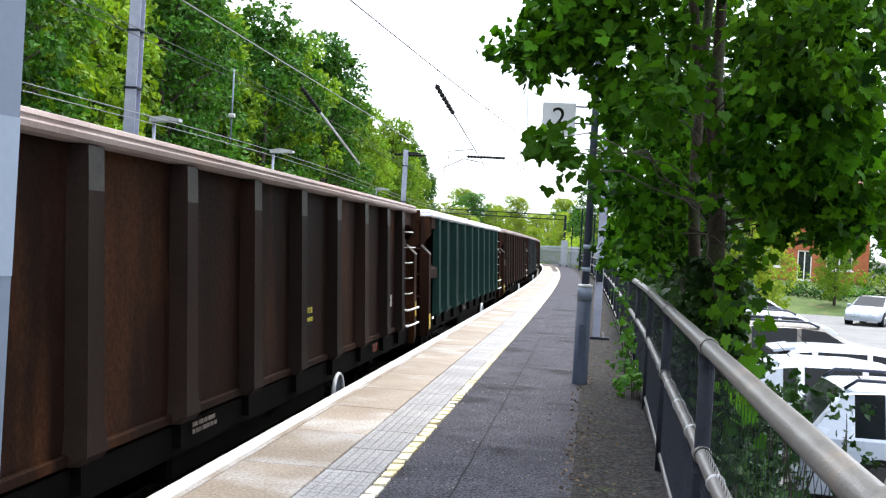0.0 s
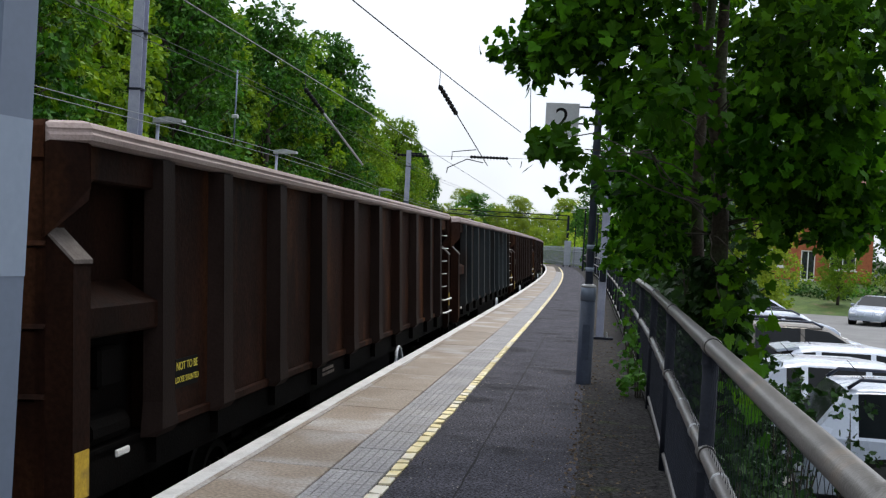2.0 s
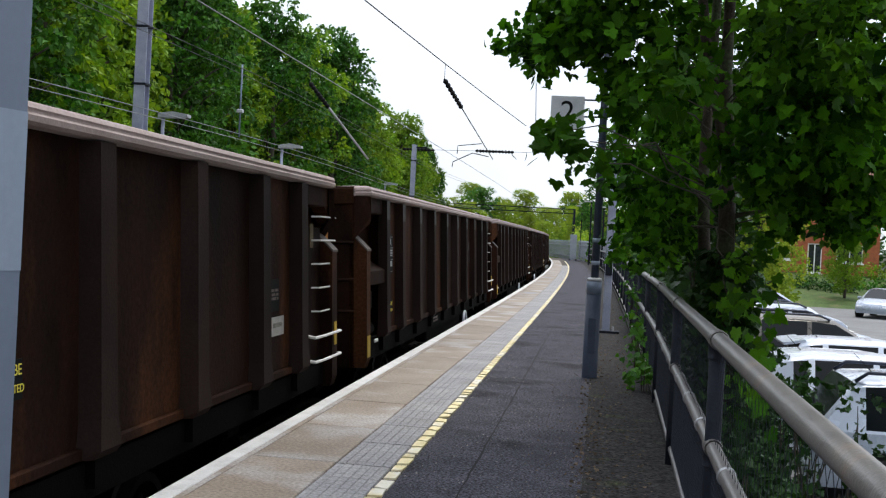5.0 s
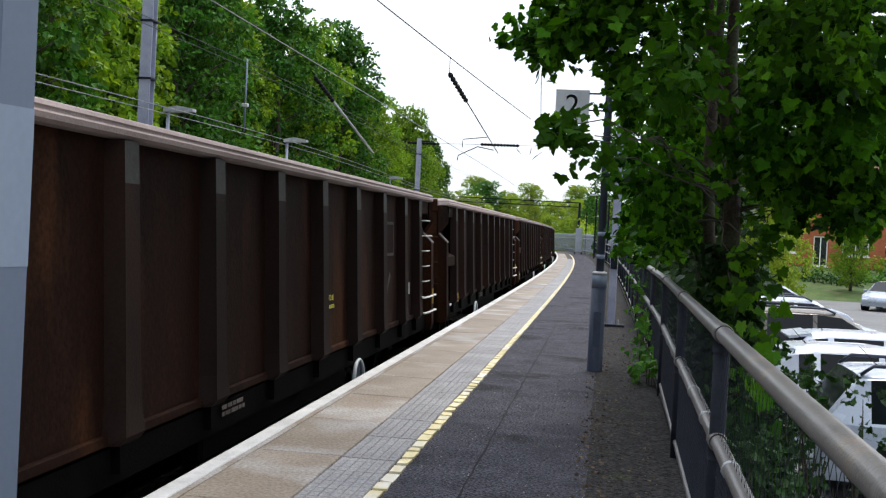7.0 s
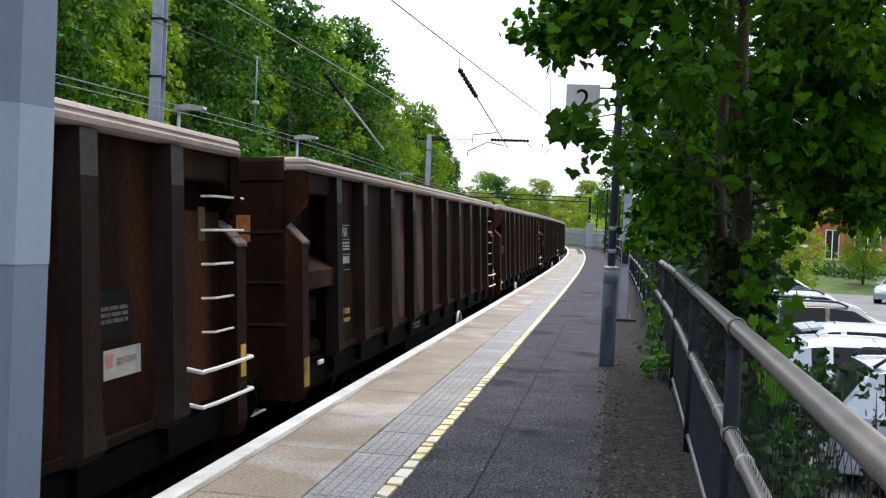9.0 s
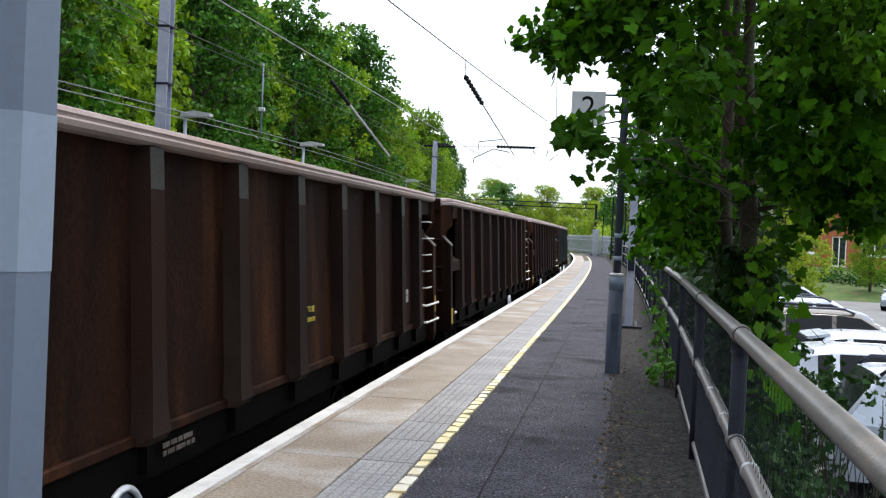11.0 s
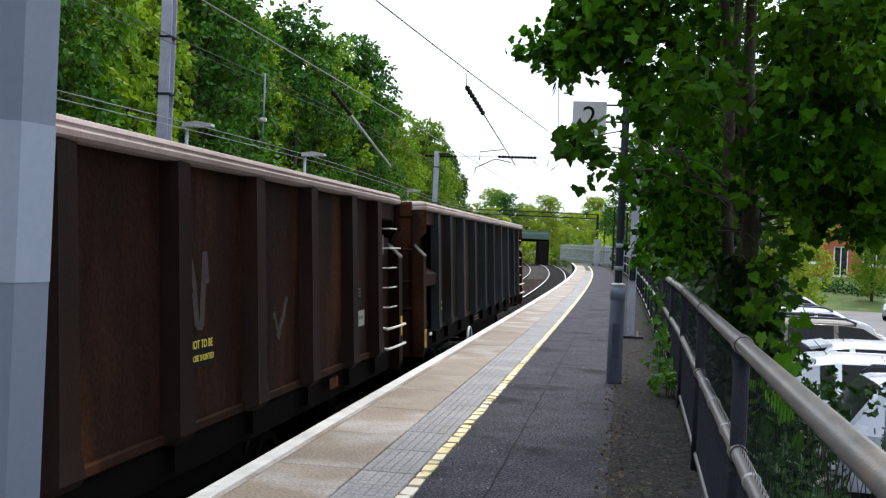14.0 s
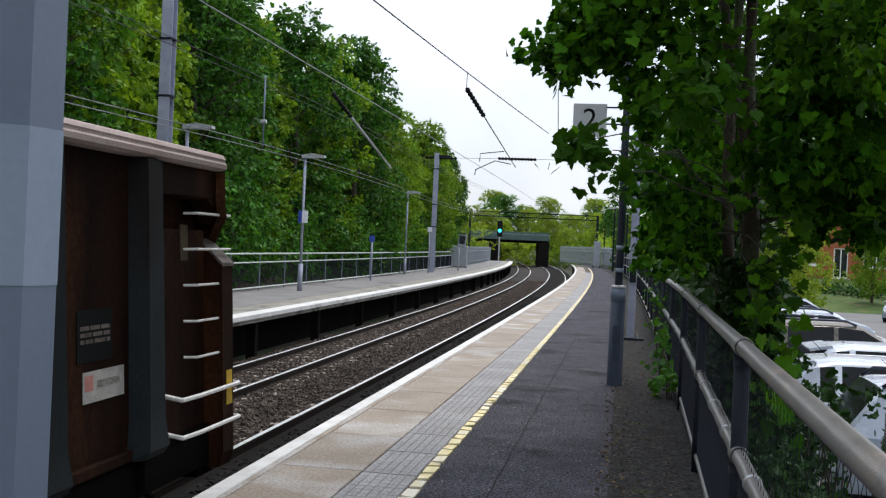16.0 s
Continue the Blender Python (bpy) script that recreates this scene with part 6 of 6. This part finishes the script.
def bush(name, at, radii, n, size, mat, label, seed, shape="oval", group=""):
    rng = np.random.RandomState(seed)
    rr = random.Random(seed)
    t = thing(name, label, "bush", Matrix.Translation(at), group=group)
    blobs = [((rr.uniform(-0.6, 0.6) * radii[0], rr.uniform(-0.6, 0.6) * radii[1], radii[2] * rr.uniform(0.25, 1.0)), tuple(q * rr.uniform(0.35, 0.6) for q in radii)) for k in range(9)]
    pos, ld, _, _ = sprays(rng, n // 8, 8, blobs, 0.5, size * 2.4)
    part("foliage", leaves_mesh("foliage", pos, ld, size * (0.7 + 0.7 * rng.rand(len(pos))), mat, shape, 0.8, seed), None, t)
    bm = bmesh.new()
    for c, r in blobs:
        limb(bm, (c[0] * 0.2, c[1] * 0.2, -0.2), c, 0.006 + 0.008 * radii[2], 0.003, rr, 0.1, 4, 5)
    part("branchwork", bm, M_BARK_DARK, t)
    return t


rr = random.Random(21)
k = 0
for row, (o0, step, z) in enumerate(((14.2, 4.4, -0.4), (18.5, 5.0, 0.4), (24.0, 6.0, 1.0))):
    # rows start behind the viewer; the unseen trees there cut sky light
    s = -34.0 + row * 2
    while s < 124:
        v = rr.randrange(5)
        if row == 0 and s > 75:
            v = rr.choice((1, 4, 1, 2))
        sc = rr.uniform(0.84, 1.0) * (0.97 if row == 0 else 1.02) * (1.05 if s < 62 else 0.92)
        t = thing("woodland_tree", "tall leafy woodland tree on the embankment" if v not in (1, 4) else "tall yellow-green leafy tree on the embankment", "tree",
                  Matrix.Translation(along(s, o0 + rr.uniform(-1.2, 1.2), z)) @ Matrix.Rotation(rr.uniform(0, 6.28), 4, "Z") @ Matrix.Scale(sc, 4), group="trees of the embankment")
        part("trunk", WOOD[v][0], None, t)
        part("crown", WOOD[v][1], None, t)
        s += step * rr.uniform(0.8, 1.2)
# undergrowth at the foot of the wood
for j in range(26):
    s = 16 + j * 4.0
    bush("undergrowth", along(s, 12.0 + rr.uniform(-0.4, 0.8), -0.7), (1.3, 2.4, 2.4 + rr.random()), 900, 0.2, M_LEAF_A, "dense leafy undergrowth behind the opposite platform", 500 + j, "oval", "undergrowth of the embankment")
# unseen trees behind the viewer, near side of the line, added to block sky light
for x, y, sc, v in ((7.5, -6, 0.8, 0), (9, -13, 0.9, 2), (6.5, -20, 0.85, 3), (8, -29, 0.9, 1), (5.5, -36, 0.9, 0), (12, -2, 0.9, 3)):
    t = thing("unseen_screen_tree", "unseen leafy tree added behind the viewer to block sky light", "tree", pose(x, y, -1.2) @ Matrix.Scale(sc, 4), group="trees behind the platform fence")
    part("trunk", WOOD[v][0], None, t)
    part("crown", WOOD[v][1], None, t)

# creeper and shrubs along the near fence
rr = random.Random(9)
for k in range(13):
    s = 12.5 + k * 3.3
    bush("hedge_shrub", along(s + 1.5, (-3.75 if k < 6 else -4.3) - 0.25 * rr.random(), -0.7), (0.42 if k < 6 else 0.9, 1.7, 2.6 + 1.0 * rr.random() + (0.5 if k < 3 else 0)), 1500 if k < 6 else 800, 0.12 if k < 6 else 0.18, (M_LEAF_DARK if k < 4 else M_LEAF_A if k % 3 else M_LEAF_B), "leafy green shrub growing through the back of the platform fence", 100 + k, "maple" if k < 3 else "oval", "shrubs behind the fence")
for s, o, z, r in ((12.0, -3.0, 0.0, (0.07, 0.3, 0.35)), (13.4, -2.98, 0.0, (0.1, 0.4, 0.45)), (14.8, -3.02, 0.0, (0.13, 0.5, 0.6)), (17.0, -3.05, 0.1, (0.13, 0.7, 0.8)), (20.5, -3.1, 0.1, (0.12, 0.8, 0.8))):
    bush("fence_creeper", along(s, o - 0.06, z), r, 80, 0.075, M_LEAF_A, "small creeper leaves spilling through the fence foot", int(s * 10), "maple", "creepers at the fence")
for x, y, z, r in ((1.12, 5.9, -0.75, (0.22, 0.35, 1.25)), (0.9, 6.9, -0.75, (0.15, 0.4, 1.2)), (1.75, 9.0, -0.8, (0.35, 0.5, 1.35)), (2.05, 8.9, -0.8, (0.3, 0.5, 1.25))):
    bush("bramble", (x, y, z), r, 150, 0.05, M_LEAF_DARK, "thin bramble growth below the fence", int(x * 100 + y), "maple", "brambles below the fence")
for x, y, z, r in ((1.85, 11.2, -1.15, (0.4, 1.2, 1.25)), (1.5, 9.4, -1.0, (0.3, 0.9, 1.05)), (1.2, 7.9, -1.0, (0.2, 0.7, 0.95)), (2.0, 13.4, -1.15, (0.35, 0.9, 1.2))):
    bush("ivy_thicket", (x, y, z), r, 1300, 0.06, M_LEAF_DARK, "dark tangled ivy thicket below the fence", int(x * 100 + y), "maple", "thickets below the fence")
for k in range(16):
    bush("verge_bush", (6.0 + 2.1 * k + rr.uniform(-1, 1), 69 + rr.uniform(-1.5, 2.5), -0.7), (1.7, 1.2, 0.7 + 0.4 * rr.random()), 700, 0.2, M_LEAF_A if k % 2 else M_LEAF_DARK, "rounded bush on the grass bank", 300 + k, "oval", "bushes on the bank")
for k in range(4):
    bush("clipped_hedge", (11 + 5 * k, 76, 0.1), (2.9, 0.7, 0.9), 900, 0.16, M_LEAF_B, "clipped yellow-green garden hedge", 340 + k, "oval", "garden hedges")


# ---- parked cars ----
def car(at, paint, label, kind="hatch"):
    """A car with its tail at the origin and its nose along +x, lofted from cross-sections; glass is split off into panes."""
    t = thing("parked_car", label, "car", at, group="cars in the car park")
    L, W, H, roof0, tail = {"hatch": (4.1, 0.86, 1.48, 0.5, 0.1), "suv": (4.4, 0.9, 1.66, 0.42, 0.1), "estate": (4.5, 0.88, 1.5, 0.45, 0.1), "saloon": (4.5, 0.88, 1.42, 1.35, 0.7)}[kind]
    z0, belt = 0.24, H * 0.61
    b_pillar, roof1, scr = L * 0.42, L * 0.53, L * 0.73
    c_pillar = max(L * 0.2, roof0 + 0.15)
    deck = belt + 0.06
    tops = [(0.0, 0.62), (0.03, belt - 0.06), (tail, deck), (roof0, H - 0.07), (roof0 + 0.12, H - 0.04), (c_pillar, H - 0.02), (c_pillar + 0.09, H - 0.01), (b_pillar - 0.04, H), (b_pillar + 0.04, H),
            (roof1, H - 0.04), (scr, belt + 0.07), (L * 0.86, belt - 0.01), (L * 0.95, belt - 0.12), (L * 0.99, belt - 0.25), (L, 0.5)]
    if kind == "saloon":
        tops.insert(2, (0.1, belt + 0.04))
    body, glass = bmesh.new(), {}
    rows = []
    for x, zt in tops:
        high = min(1.0, max(0.0, (zt - belt - 0.1) / (H - belt - 0.1)))
        end = 1.0 - 0.1 * max(0.0, 1 - x / 0.25) ** 2 - 0.16 * max(0.0, (x - L * 0.86) / (L * 0.14)) ** 2
        w = W * end
        zb = min(belt, zt - 0.05)
        we = w * (0.94 - 0.16 * high)
        ze = zt - 0.05 - 0.03 * high
        half = [(w * 0.93, z0), (w * 0.985, z0 + 0.1), (w, 0.4 + 0.3 * (zb - 0.4)), (w * 0.985, zb - 0.03), (w * 0.955, zb), (we, max(ze, zb + 0.005)), (we * 0.86, zt - 0.012), (we * 0.45, zt)]
        rows.append([(x, -y, z) for y, z in half] + [(x, y, z) for y, z in reversed(half)])
    xs = [q[0] for q in tops]
    for r in range(len(rows) - 1):
        xa, xb = xs[r], xs[r + 1]
        for q in range(len(rows[0]) - 1):
            pts4 = [rows[r][q], rows[r + 1][q], rows[r + 1][q + 1], rows[r][q + 1]]
            kindg = ""
            if q in (4, 10) and xa >= c_pillar + 0.05 and xb <= scr + 0.01 and not (abs(xa - b_pillar) < 0.06 and abs(xb - b_pillar) < 0.06):
                kindg = "side_window"
            if q in (4, 10) and abs(xa - roof0 - 0.12) < 0.01:
                kindg = "quarter_window"
            if 5 < q < 9 and (abs(xa - tail) < 0.01):
                kindg = "rear_window"
            if 5 < q < 9 and abs(xa - roof1) < 0.01:
                kindg = "windscreen"
            if kindg:
                glass.setdefault((kindg, q < 7 if "side" in kindg or "quarter" in kindg else 0, r if "side" in kindg else 0), []).append(pts4)
            else:
                body.faces.new([body.verts.new(v) for v in pts4])
    for rw in (rows[0], rows[-1]):
        body.faces.new([body.verts.new(v) for v in rw])
    body.faces.new([body.verts.new(v) for v in [rw[0] for rw in rows] + [rw[-1] for rw in reversed(rows)]])
    bmesh.ops.remove_doubles(body, verts=body.verts, dist=0.0008)
    bmesh.ops.recalc_face_normals(body, faces=body.faces)
    me = mesh_of("body", body, paint, True)
    me.set_sharp_from_angle(angle=radians(38))
    part("body", me, None, t)
    for (nm, _, _), quads in sorted(glass.items(), key=str):
        bm = bmesh.new()
        for pts4 in quads:
            bm.faces.new([bm.verts.new(v) for v in pts4])
        bmesh.ops.remove_doubles(bm, verts=bm.verts, dist=0.0008)
        part(nm, bm, M_CAR_GLASS, t, "dark tinted glass", True)
    for sy in (-1, 1):
        part("door_mirror", box(scr - 0.36, scr - 0.2, sy * (W - 0.02), sy * (W + 0.17), belt - 0.01, belt + 0.13, 0.04), paint, t)
        part("tail_light", box(0.0, 0.09, sy * W * 0.68, sy * W * 0.92, belt - 0.27, belt - 0.04, 0.02), M_TAIL_LENS, t, "red tail light")
        part("headlight", box(L - 0.22, L - 0.02, sy * W * 0.5, sy * W * 0.84, belt - 0.38, belt - 0.26, 0.03), M_SIGN, t, "clear headlight")
        for xd in (c_pillar + 0.1, b_pillar, scr - 0.1):
            part("door_seam", box(xd, xd + 0.008, sy * (W + 0.0015), sy * (W - 0.012), z0 + 0.12, belt - 0.05), M_INK, t)
        for xd in (b_pillar - 0.22, scr - 0.4):
            part("door_handle", box(xd - 0.1, xd + 0.06, sy * (W + 0.02), sy * (W - 0.01), belt - 0.15, belt - 0.115, 0.008), paint, t)
        part("sill_trim", box(L * 0.26, L * 0.74, sy * (W - 0.03), sy * (W + 0.004), z0 + 0.02, z0 + 0.12, 0.01), M_INK, t, "black sill trim")
        if kind in ("suv", "estate"):
            part("roof_rail", tube([(roof0 + 0.02, sy * W * 0.7, H - 0.07), (roof0 + 0.16, sy * W * 0.7, H + 0.035), (roof1 - 0.3, sy * W * 0.7, H + 0.045), (roof1 - 0.1, sy * W * 0.7, H - 0.04)], 0.022, 8), M_CAR_RAIL, t, "dark roof rail", True)
        for wx in (L * 0.19, L * 0.81):
            part("wheel_arch", tube([(wx, sy * (W - 0.25), 0.33), (wx, sy * (W + 0.006), 0.33)], 0.37, 22), M_INK, t)
            wv = part("wheel", tube([(wx, sy * (W - 0.2), 0.31), (wx, sy * (W + 0.012), 0.31)], 0.31, 22), M_TYRE, t, "", True)
            bm = tube([(wx, sy * (W - 0.02), 0.31), (wx, sy * (W + 0.018), 0.31)], 0.06, 10)
            for a in range(10):
                c, d = math.cos(a * math.pi / 5), math.sin(a * math.pi / 5)
                add_tube(bm, [(wx + 0.04 * c, sy * (W + 0.014), 0.31 + 0.04 * d), (wx + 0.2 * c, sy * (W + 0.014), 0.31 + 0.2 * d)], 0.014, 5)
            part("rim", bm, M_ALLOY, wv, "spoked alloy rim")
    part("rear_bumper", box(-0.05, 0.16, -W * 0.86, W * 0.86, z0 + 0.02, z0 + 0.28, 0.05), paint, t)
    if kind == "hatch":
        part("spoiler", prism([(roof0 - 0.3, H - 0.1), (roof0 + 0.06, H - 0.035), (roof0 + 0.08, H - 0.08), (roof0 - 0.28, H - 0.14)], -W * 0.7, W * 0.7), paint, t, "roof spoiler")
    part("aerial", tube([(roof0 + 0.35, 0, H - 0.03), (roof0 + 0.12, 0, H + 0.2)], [0.008, 0.003], 5), M_INK, t, "thin raked aerial")
    part("plate", box(-0.012, 0.01, -0.26, 0.26, z0 + 0.34, z0 + 0.45), M_YELLOW, t, "plain yellow plate")
    return t


CARS = [(2.5, 13.35, M_CAR_BLUE, "estate", "pale blue-white estate with dark roof rails behind the fence"), (2.12, 16.05, M_CAR_WHITE, "hatch", "white hatchback with roof spoiler"), (2.9, 18.9, M_CAR_WHITE, "hatch", "white hatchback reflecting the sky"),
        (2.2, 21.9, M_CAR_BEIGE, "suv", "bronze-grey estate with dark windows"), (2.6, 26.4, M_CAR_WHITE, "suv", "white tall estate car"), (3.0, 30.5, M_CAR_WHITE, "hatch", "white hatchback further down the row"), (3.3, 35, M_CAR_SILVER, "suv", "silver estate at the end of the row"), (3.6, 40, M_CAR_WHITE, "hatch", "white hatchback at the end of the row")]
for x, y, p, kd, lab in CARS:
    car(pose(x, y, GROUND_Z + 0.02, 0, 0, rr.uniform(-2, 2)), p, lab, kd)
car(pose(15.0, 57.2, GROUND_Z + 0.02, 0, 0, -117), M_CAR_SILVER, "silver saloon waiting on the access road", "saloon")


def house(at):
    t = thing("brick_house", "two-storey red brick house with white window frames and tiled roof", "house", at)
    W, D, H = 13.0, 8.0, 5.6
    holes = [(-5.2, -3.4, 0.9, 2.2), (-1.2, 0.4, 0.9, 2.2), (-5.2, -3.4, 3.5, 4.7), (-1.2, 0.4, 3.5, 4.7), (1.6, 2.6, 0.0, 2.2), (3.6, 5.4, 0.9, 2.2), (3.6, 5.4, 3.5, 4.7)]
    xs = sorted({-W / 2, W / 2, *[h[0] for h in holes], *[h[1] for h in holes]})
    zs = sorted({0.0, H, *[h[2] for h in holes], *[h[3] for h in holes]})
    bm = bmesh.new()
    for xa, xb in zip(xs, xs[1:]):
        for za, zb in zip(zs, zs[1:]):
            if not any(h[0] <= xa and xb <= h[1] and h[2] <= za and zb <= h[3] for h in holes):
                add_box(bm, xa, xb, 0, 0.3, za, zb)
    bmesh.ops.remove_doubles(bm, verts=bm.verts, dist=0.001)
    part("wall", bm, M_BRICK, t, "red brick front wall")
    part("wall", box(-W / 2, -W / 2 + 0.3, 0.3, D, 0, H), M_BRICK, t)
    part("wall", box(W / 2 - 0.3, W / 2, 0.3, D, 0, H), M_BRICK, t)
    part("wall", box(-W / 2 + 0.3, W / 2 - 0.3, D - 0.3, D, 0, H), M_BRICK, t)
    part("roof", prism([(-0.5, H - 0.1), (D / 2, H + 2.8), (D + 0.5, H - 0.1), (D + 0.5, H + 0.08), (D / 2, H + 3.0), (-0.5, H + 0.08)], -W / 2 - 0.4, W / 2 + 0.4, "x"), M_ROOF, t, "brown tiled roof")
    for xa, xb, za, zb in holes:
        w = part("window_frame" if za > 0 else "door_frame", box(xa, xb, 0.06, 0.12, za, za + 0.09), M_FRAME_WHITE, t)
        part("sash", box(xa, xb, 0.06, 0.12, zb - 0.09, zb), M_FRAME_WHITE, w)
        for x in (xa, (xa + xb) / 2 - 0.04, xb - 0.08):
            part("mullion", box(x, x + 0.08, 0.06, 0.12, za + 0.09, zb - 0.09), M_FRAME_WHITE, w)
        part("pane", box(xa + 0.08, xb - 0.08, 0.085, 0.095, za + 0.09, zb - 0.09), M_GLASS_DARK, w, "dark glass")
        part("sill", box(xa - 0.1, xb + 0.1, -0.08, 0.1, za - 0.1, za - 0.004), M_FRAME_WHITE, w)
    return t


house(pose(13.6, 82, 0.35, 0, 0, -12))
rr = random.Random(33)
FAR_MORE = ((196, 28, 0, 0.9, 1), (200, 9, 0, 0.85, 4), (203, -6, 0, 0.9, 1), (186, -15, 0, 0.85, 4), (172, -20, 0, 0.9, 0), (215, 26, 1, 1.1, 2), (216, 8, 2, 1.1, 3), (217, -3, 2, 1.1, 0), (170, 27, 0, 0.75, 4), (163, 30, 0, 0.8, 1), (166, -6.5, -1, 0.55, 1), *[(206 + 6 * (j % 3), 48 - 4.6 * j, 0.5, 0.8 + 0.12 * ((j * 7) % 4), (0, 1, 3, 4, 2)[j % 5]) for j in range(19)])
# distant trees beyond the bridge and along the near side
for s, o, z, sc, v in ((175, 22, -1, 0.75, 1), (182, 12, -1, 0.6, 4), (178, 4, -1.2, 0.55, 1), (190, -4, -1, 0.7, 0), (176, -9, -1, 0.75, 2), (168, -13, -1, 0.8, 1), (160, -17, -1, 0.85, 3), (150, -12, -1, 0.7, 4), (140, -15, -1, 0.8, 2), (130, -11, -1, 0.75, 0),
                       (118, -13, -1, 0.8, 3), (105, -10, -1, 0.75, 1), (92, -12, -1, 0.8, 2), (80, -9.5, -1, 0.7, 0), (70, -11, -1, 0.8, 3), (60, -9, -1, 0.7, 2), (205, 2, 0, 0.9, 3), (210, -12, 0, 1.0, 2), (208, 16, 0, 0.9, 0), (50, -9.5, -1, 0.65, 4), (41, -8.5, -1, 0.6, 0)) + FAR_MORE:
    t = thing("distant_tree", "distant leafy tree beyond the station", "tree", Matrix.Translation(along(s, o, z)) @ Matrix.Rotation(rr.uniform(0, 6.28), 4, "Z") @ (Matrix.Scale(sc * (0.84 if s < 150 else 0.72), 4) if s < 190 else Matrix.Diagonal((1.15 * sc, 1.15 * sc, 0.66 * sc, 1))), group="distant trees")
    v = {1: 5, 4: 6, 0: 5, 3: 6}.get(v, v)
    part("trunk", WOOD[v][0], None, t)
    part("crown", WOOD[v][1], None, t)
for x, y, sc, v in ((14.5, 66, 0.36, 1), (21, 71, 0.6, 0), (28, 74, 0.8, 2), (7, 84, 0.9, 3), (1, 100, 0.9, 0), (22, 95, 1.0, 2), (34, 90, 1.0, 3)):
    t = thing("garden_tree", "leafy tree beside the house", "tree", pose(x, y, -0.6) @ Matrix.Rotation(rr.uniform(0, 6.28), 4, "Z") @ Matrix.Scale(sc, 4), group="trees round the house")
    part("trunk", WOOD[v][0], None, t)
    part("crown", WOOD[v][1], None, t)
for s, o, r, k in ((166, 4.5, (4.5, 3, 3.4), 0), (170, -1, (4, 3, 3.0), 1), (164, 10, (4, 3, 3.2), 2), (172, -8, (5, 3, 4.0), 3), (152, 13, (3.5, 3, 4.5), 4), (150, -7, (2.5, 4, 4.0), 5), (140, -6.5, (2, 4, 4.5), 6), (128, -6.2, (2, 4, 4.0), 7)):
    bush("lineside_bush", along(s, o, -1.5), r, 1500, 0.32, M_LEAF_HAZE if k % 2 == 0 else M_LEAF_B, "sunlit yellow-green lineside bush", 700 + k, "oval", "lineside bushes")
for s, o, z, sc, v in ((158, -10, -1, 0.8, 1), (163, -16, -1, 0.95, 3), (178, -14, -1, 0.95, 1), (183, -1, -1, 0.8, 4), (188, 7, -1, 0.85, 1), (176, 15, -1, 0.85, 1), (192, 14, -1, 0.95, 3), (196, -10, -1, 1.0, 4), (150, -18, -1, 0.95, 1)):
    t = thing("distant_tree", "distant tree beyond the station, green leaves paled for haze", "tree", Matrix.Translation(along(s, o, z)) @ Matrix.Rotation(rr.uniform(0, 6.28), 4, "Z") @ Matrix.Scale(sc * 0.64, 4), group="distant trees")
    v = {1: 5, 4: 6, 3: 5}.get(v, v)
    part("trunk", WOOD[v][0], None, t)
    part("crown", WOOD[v][1], None, t)



# ---- everything that moves ----
def motions():
    times = [k * 0.5 for k in range(33)]
    for k, (w, wheels) in enumerate(WAGONS):
        walk(w, [(t, wagon_pose(k, t)) for t in times])
    ticks = [k / FPS for k in range(16 * FPS + 1)]
    for k, (w, wheels) in enumerate(WAGONS):
        for ob, ya in wheels:
            walk(ob, [(t, Matrix.Translation((0, ya, 0.388)) @ Matrix.Rotation(run(t) / 0.388, 4, "X")) for t in ticks])


motions()
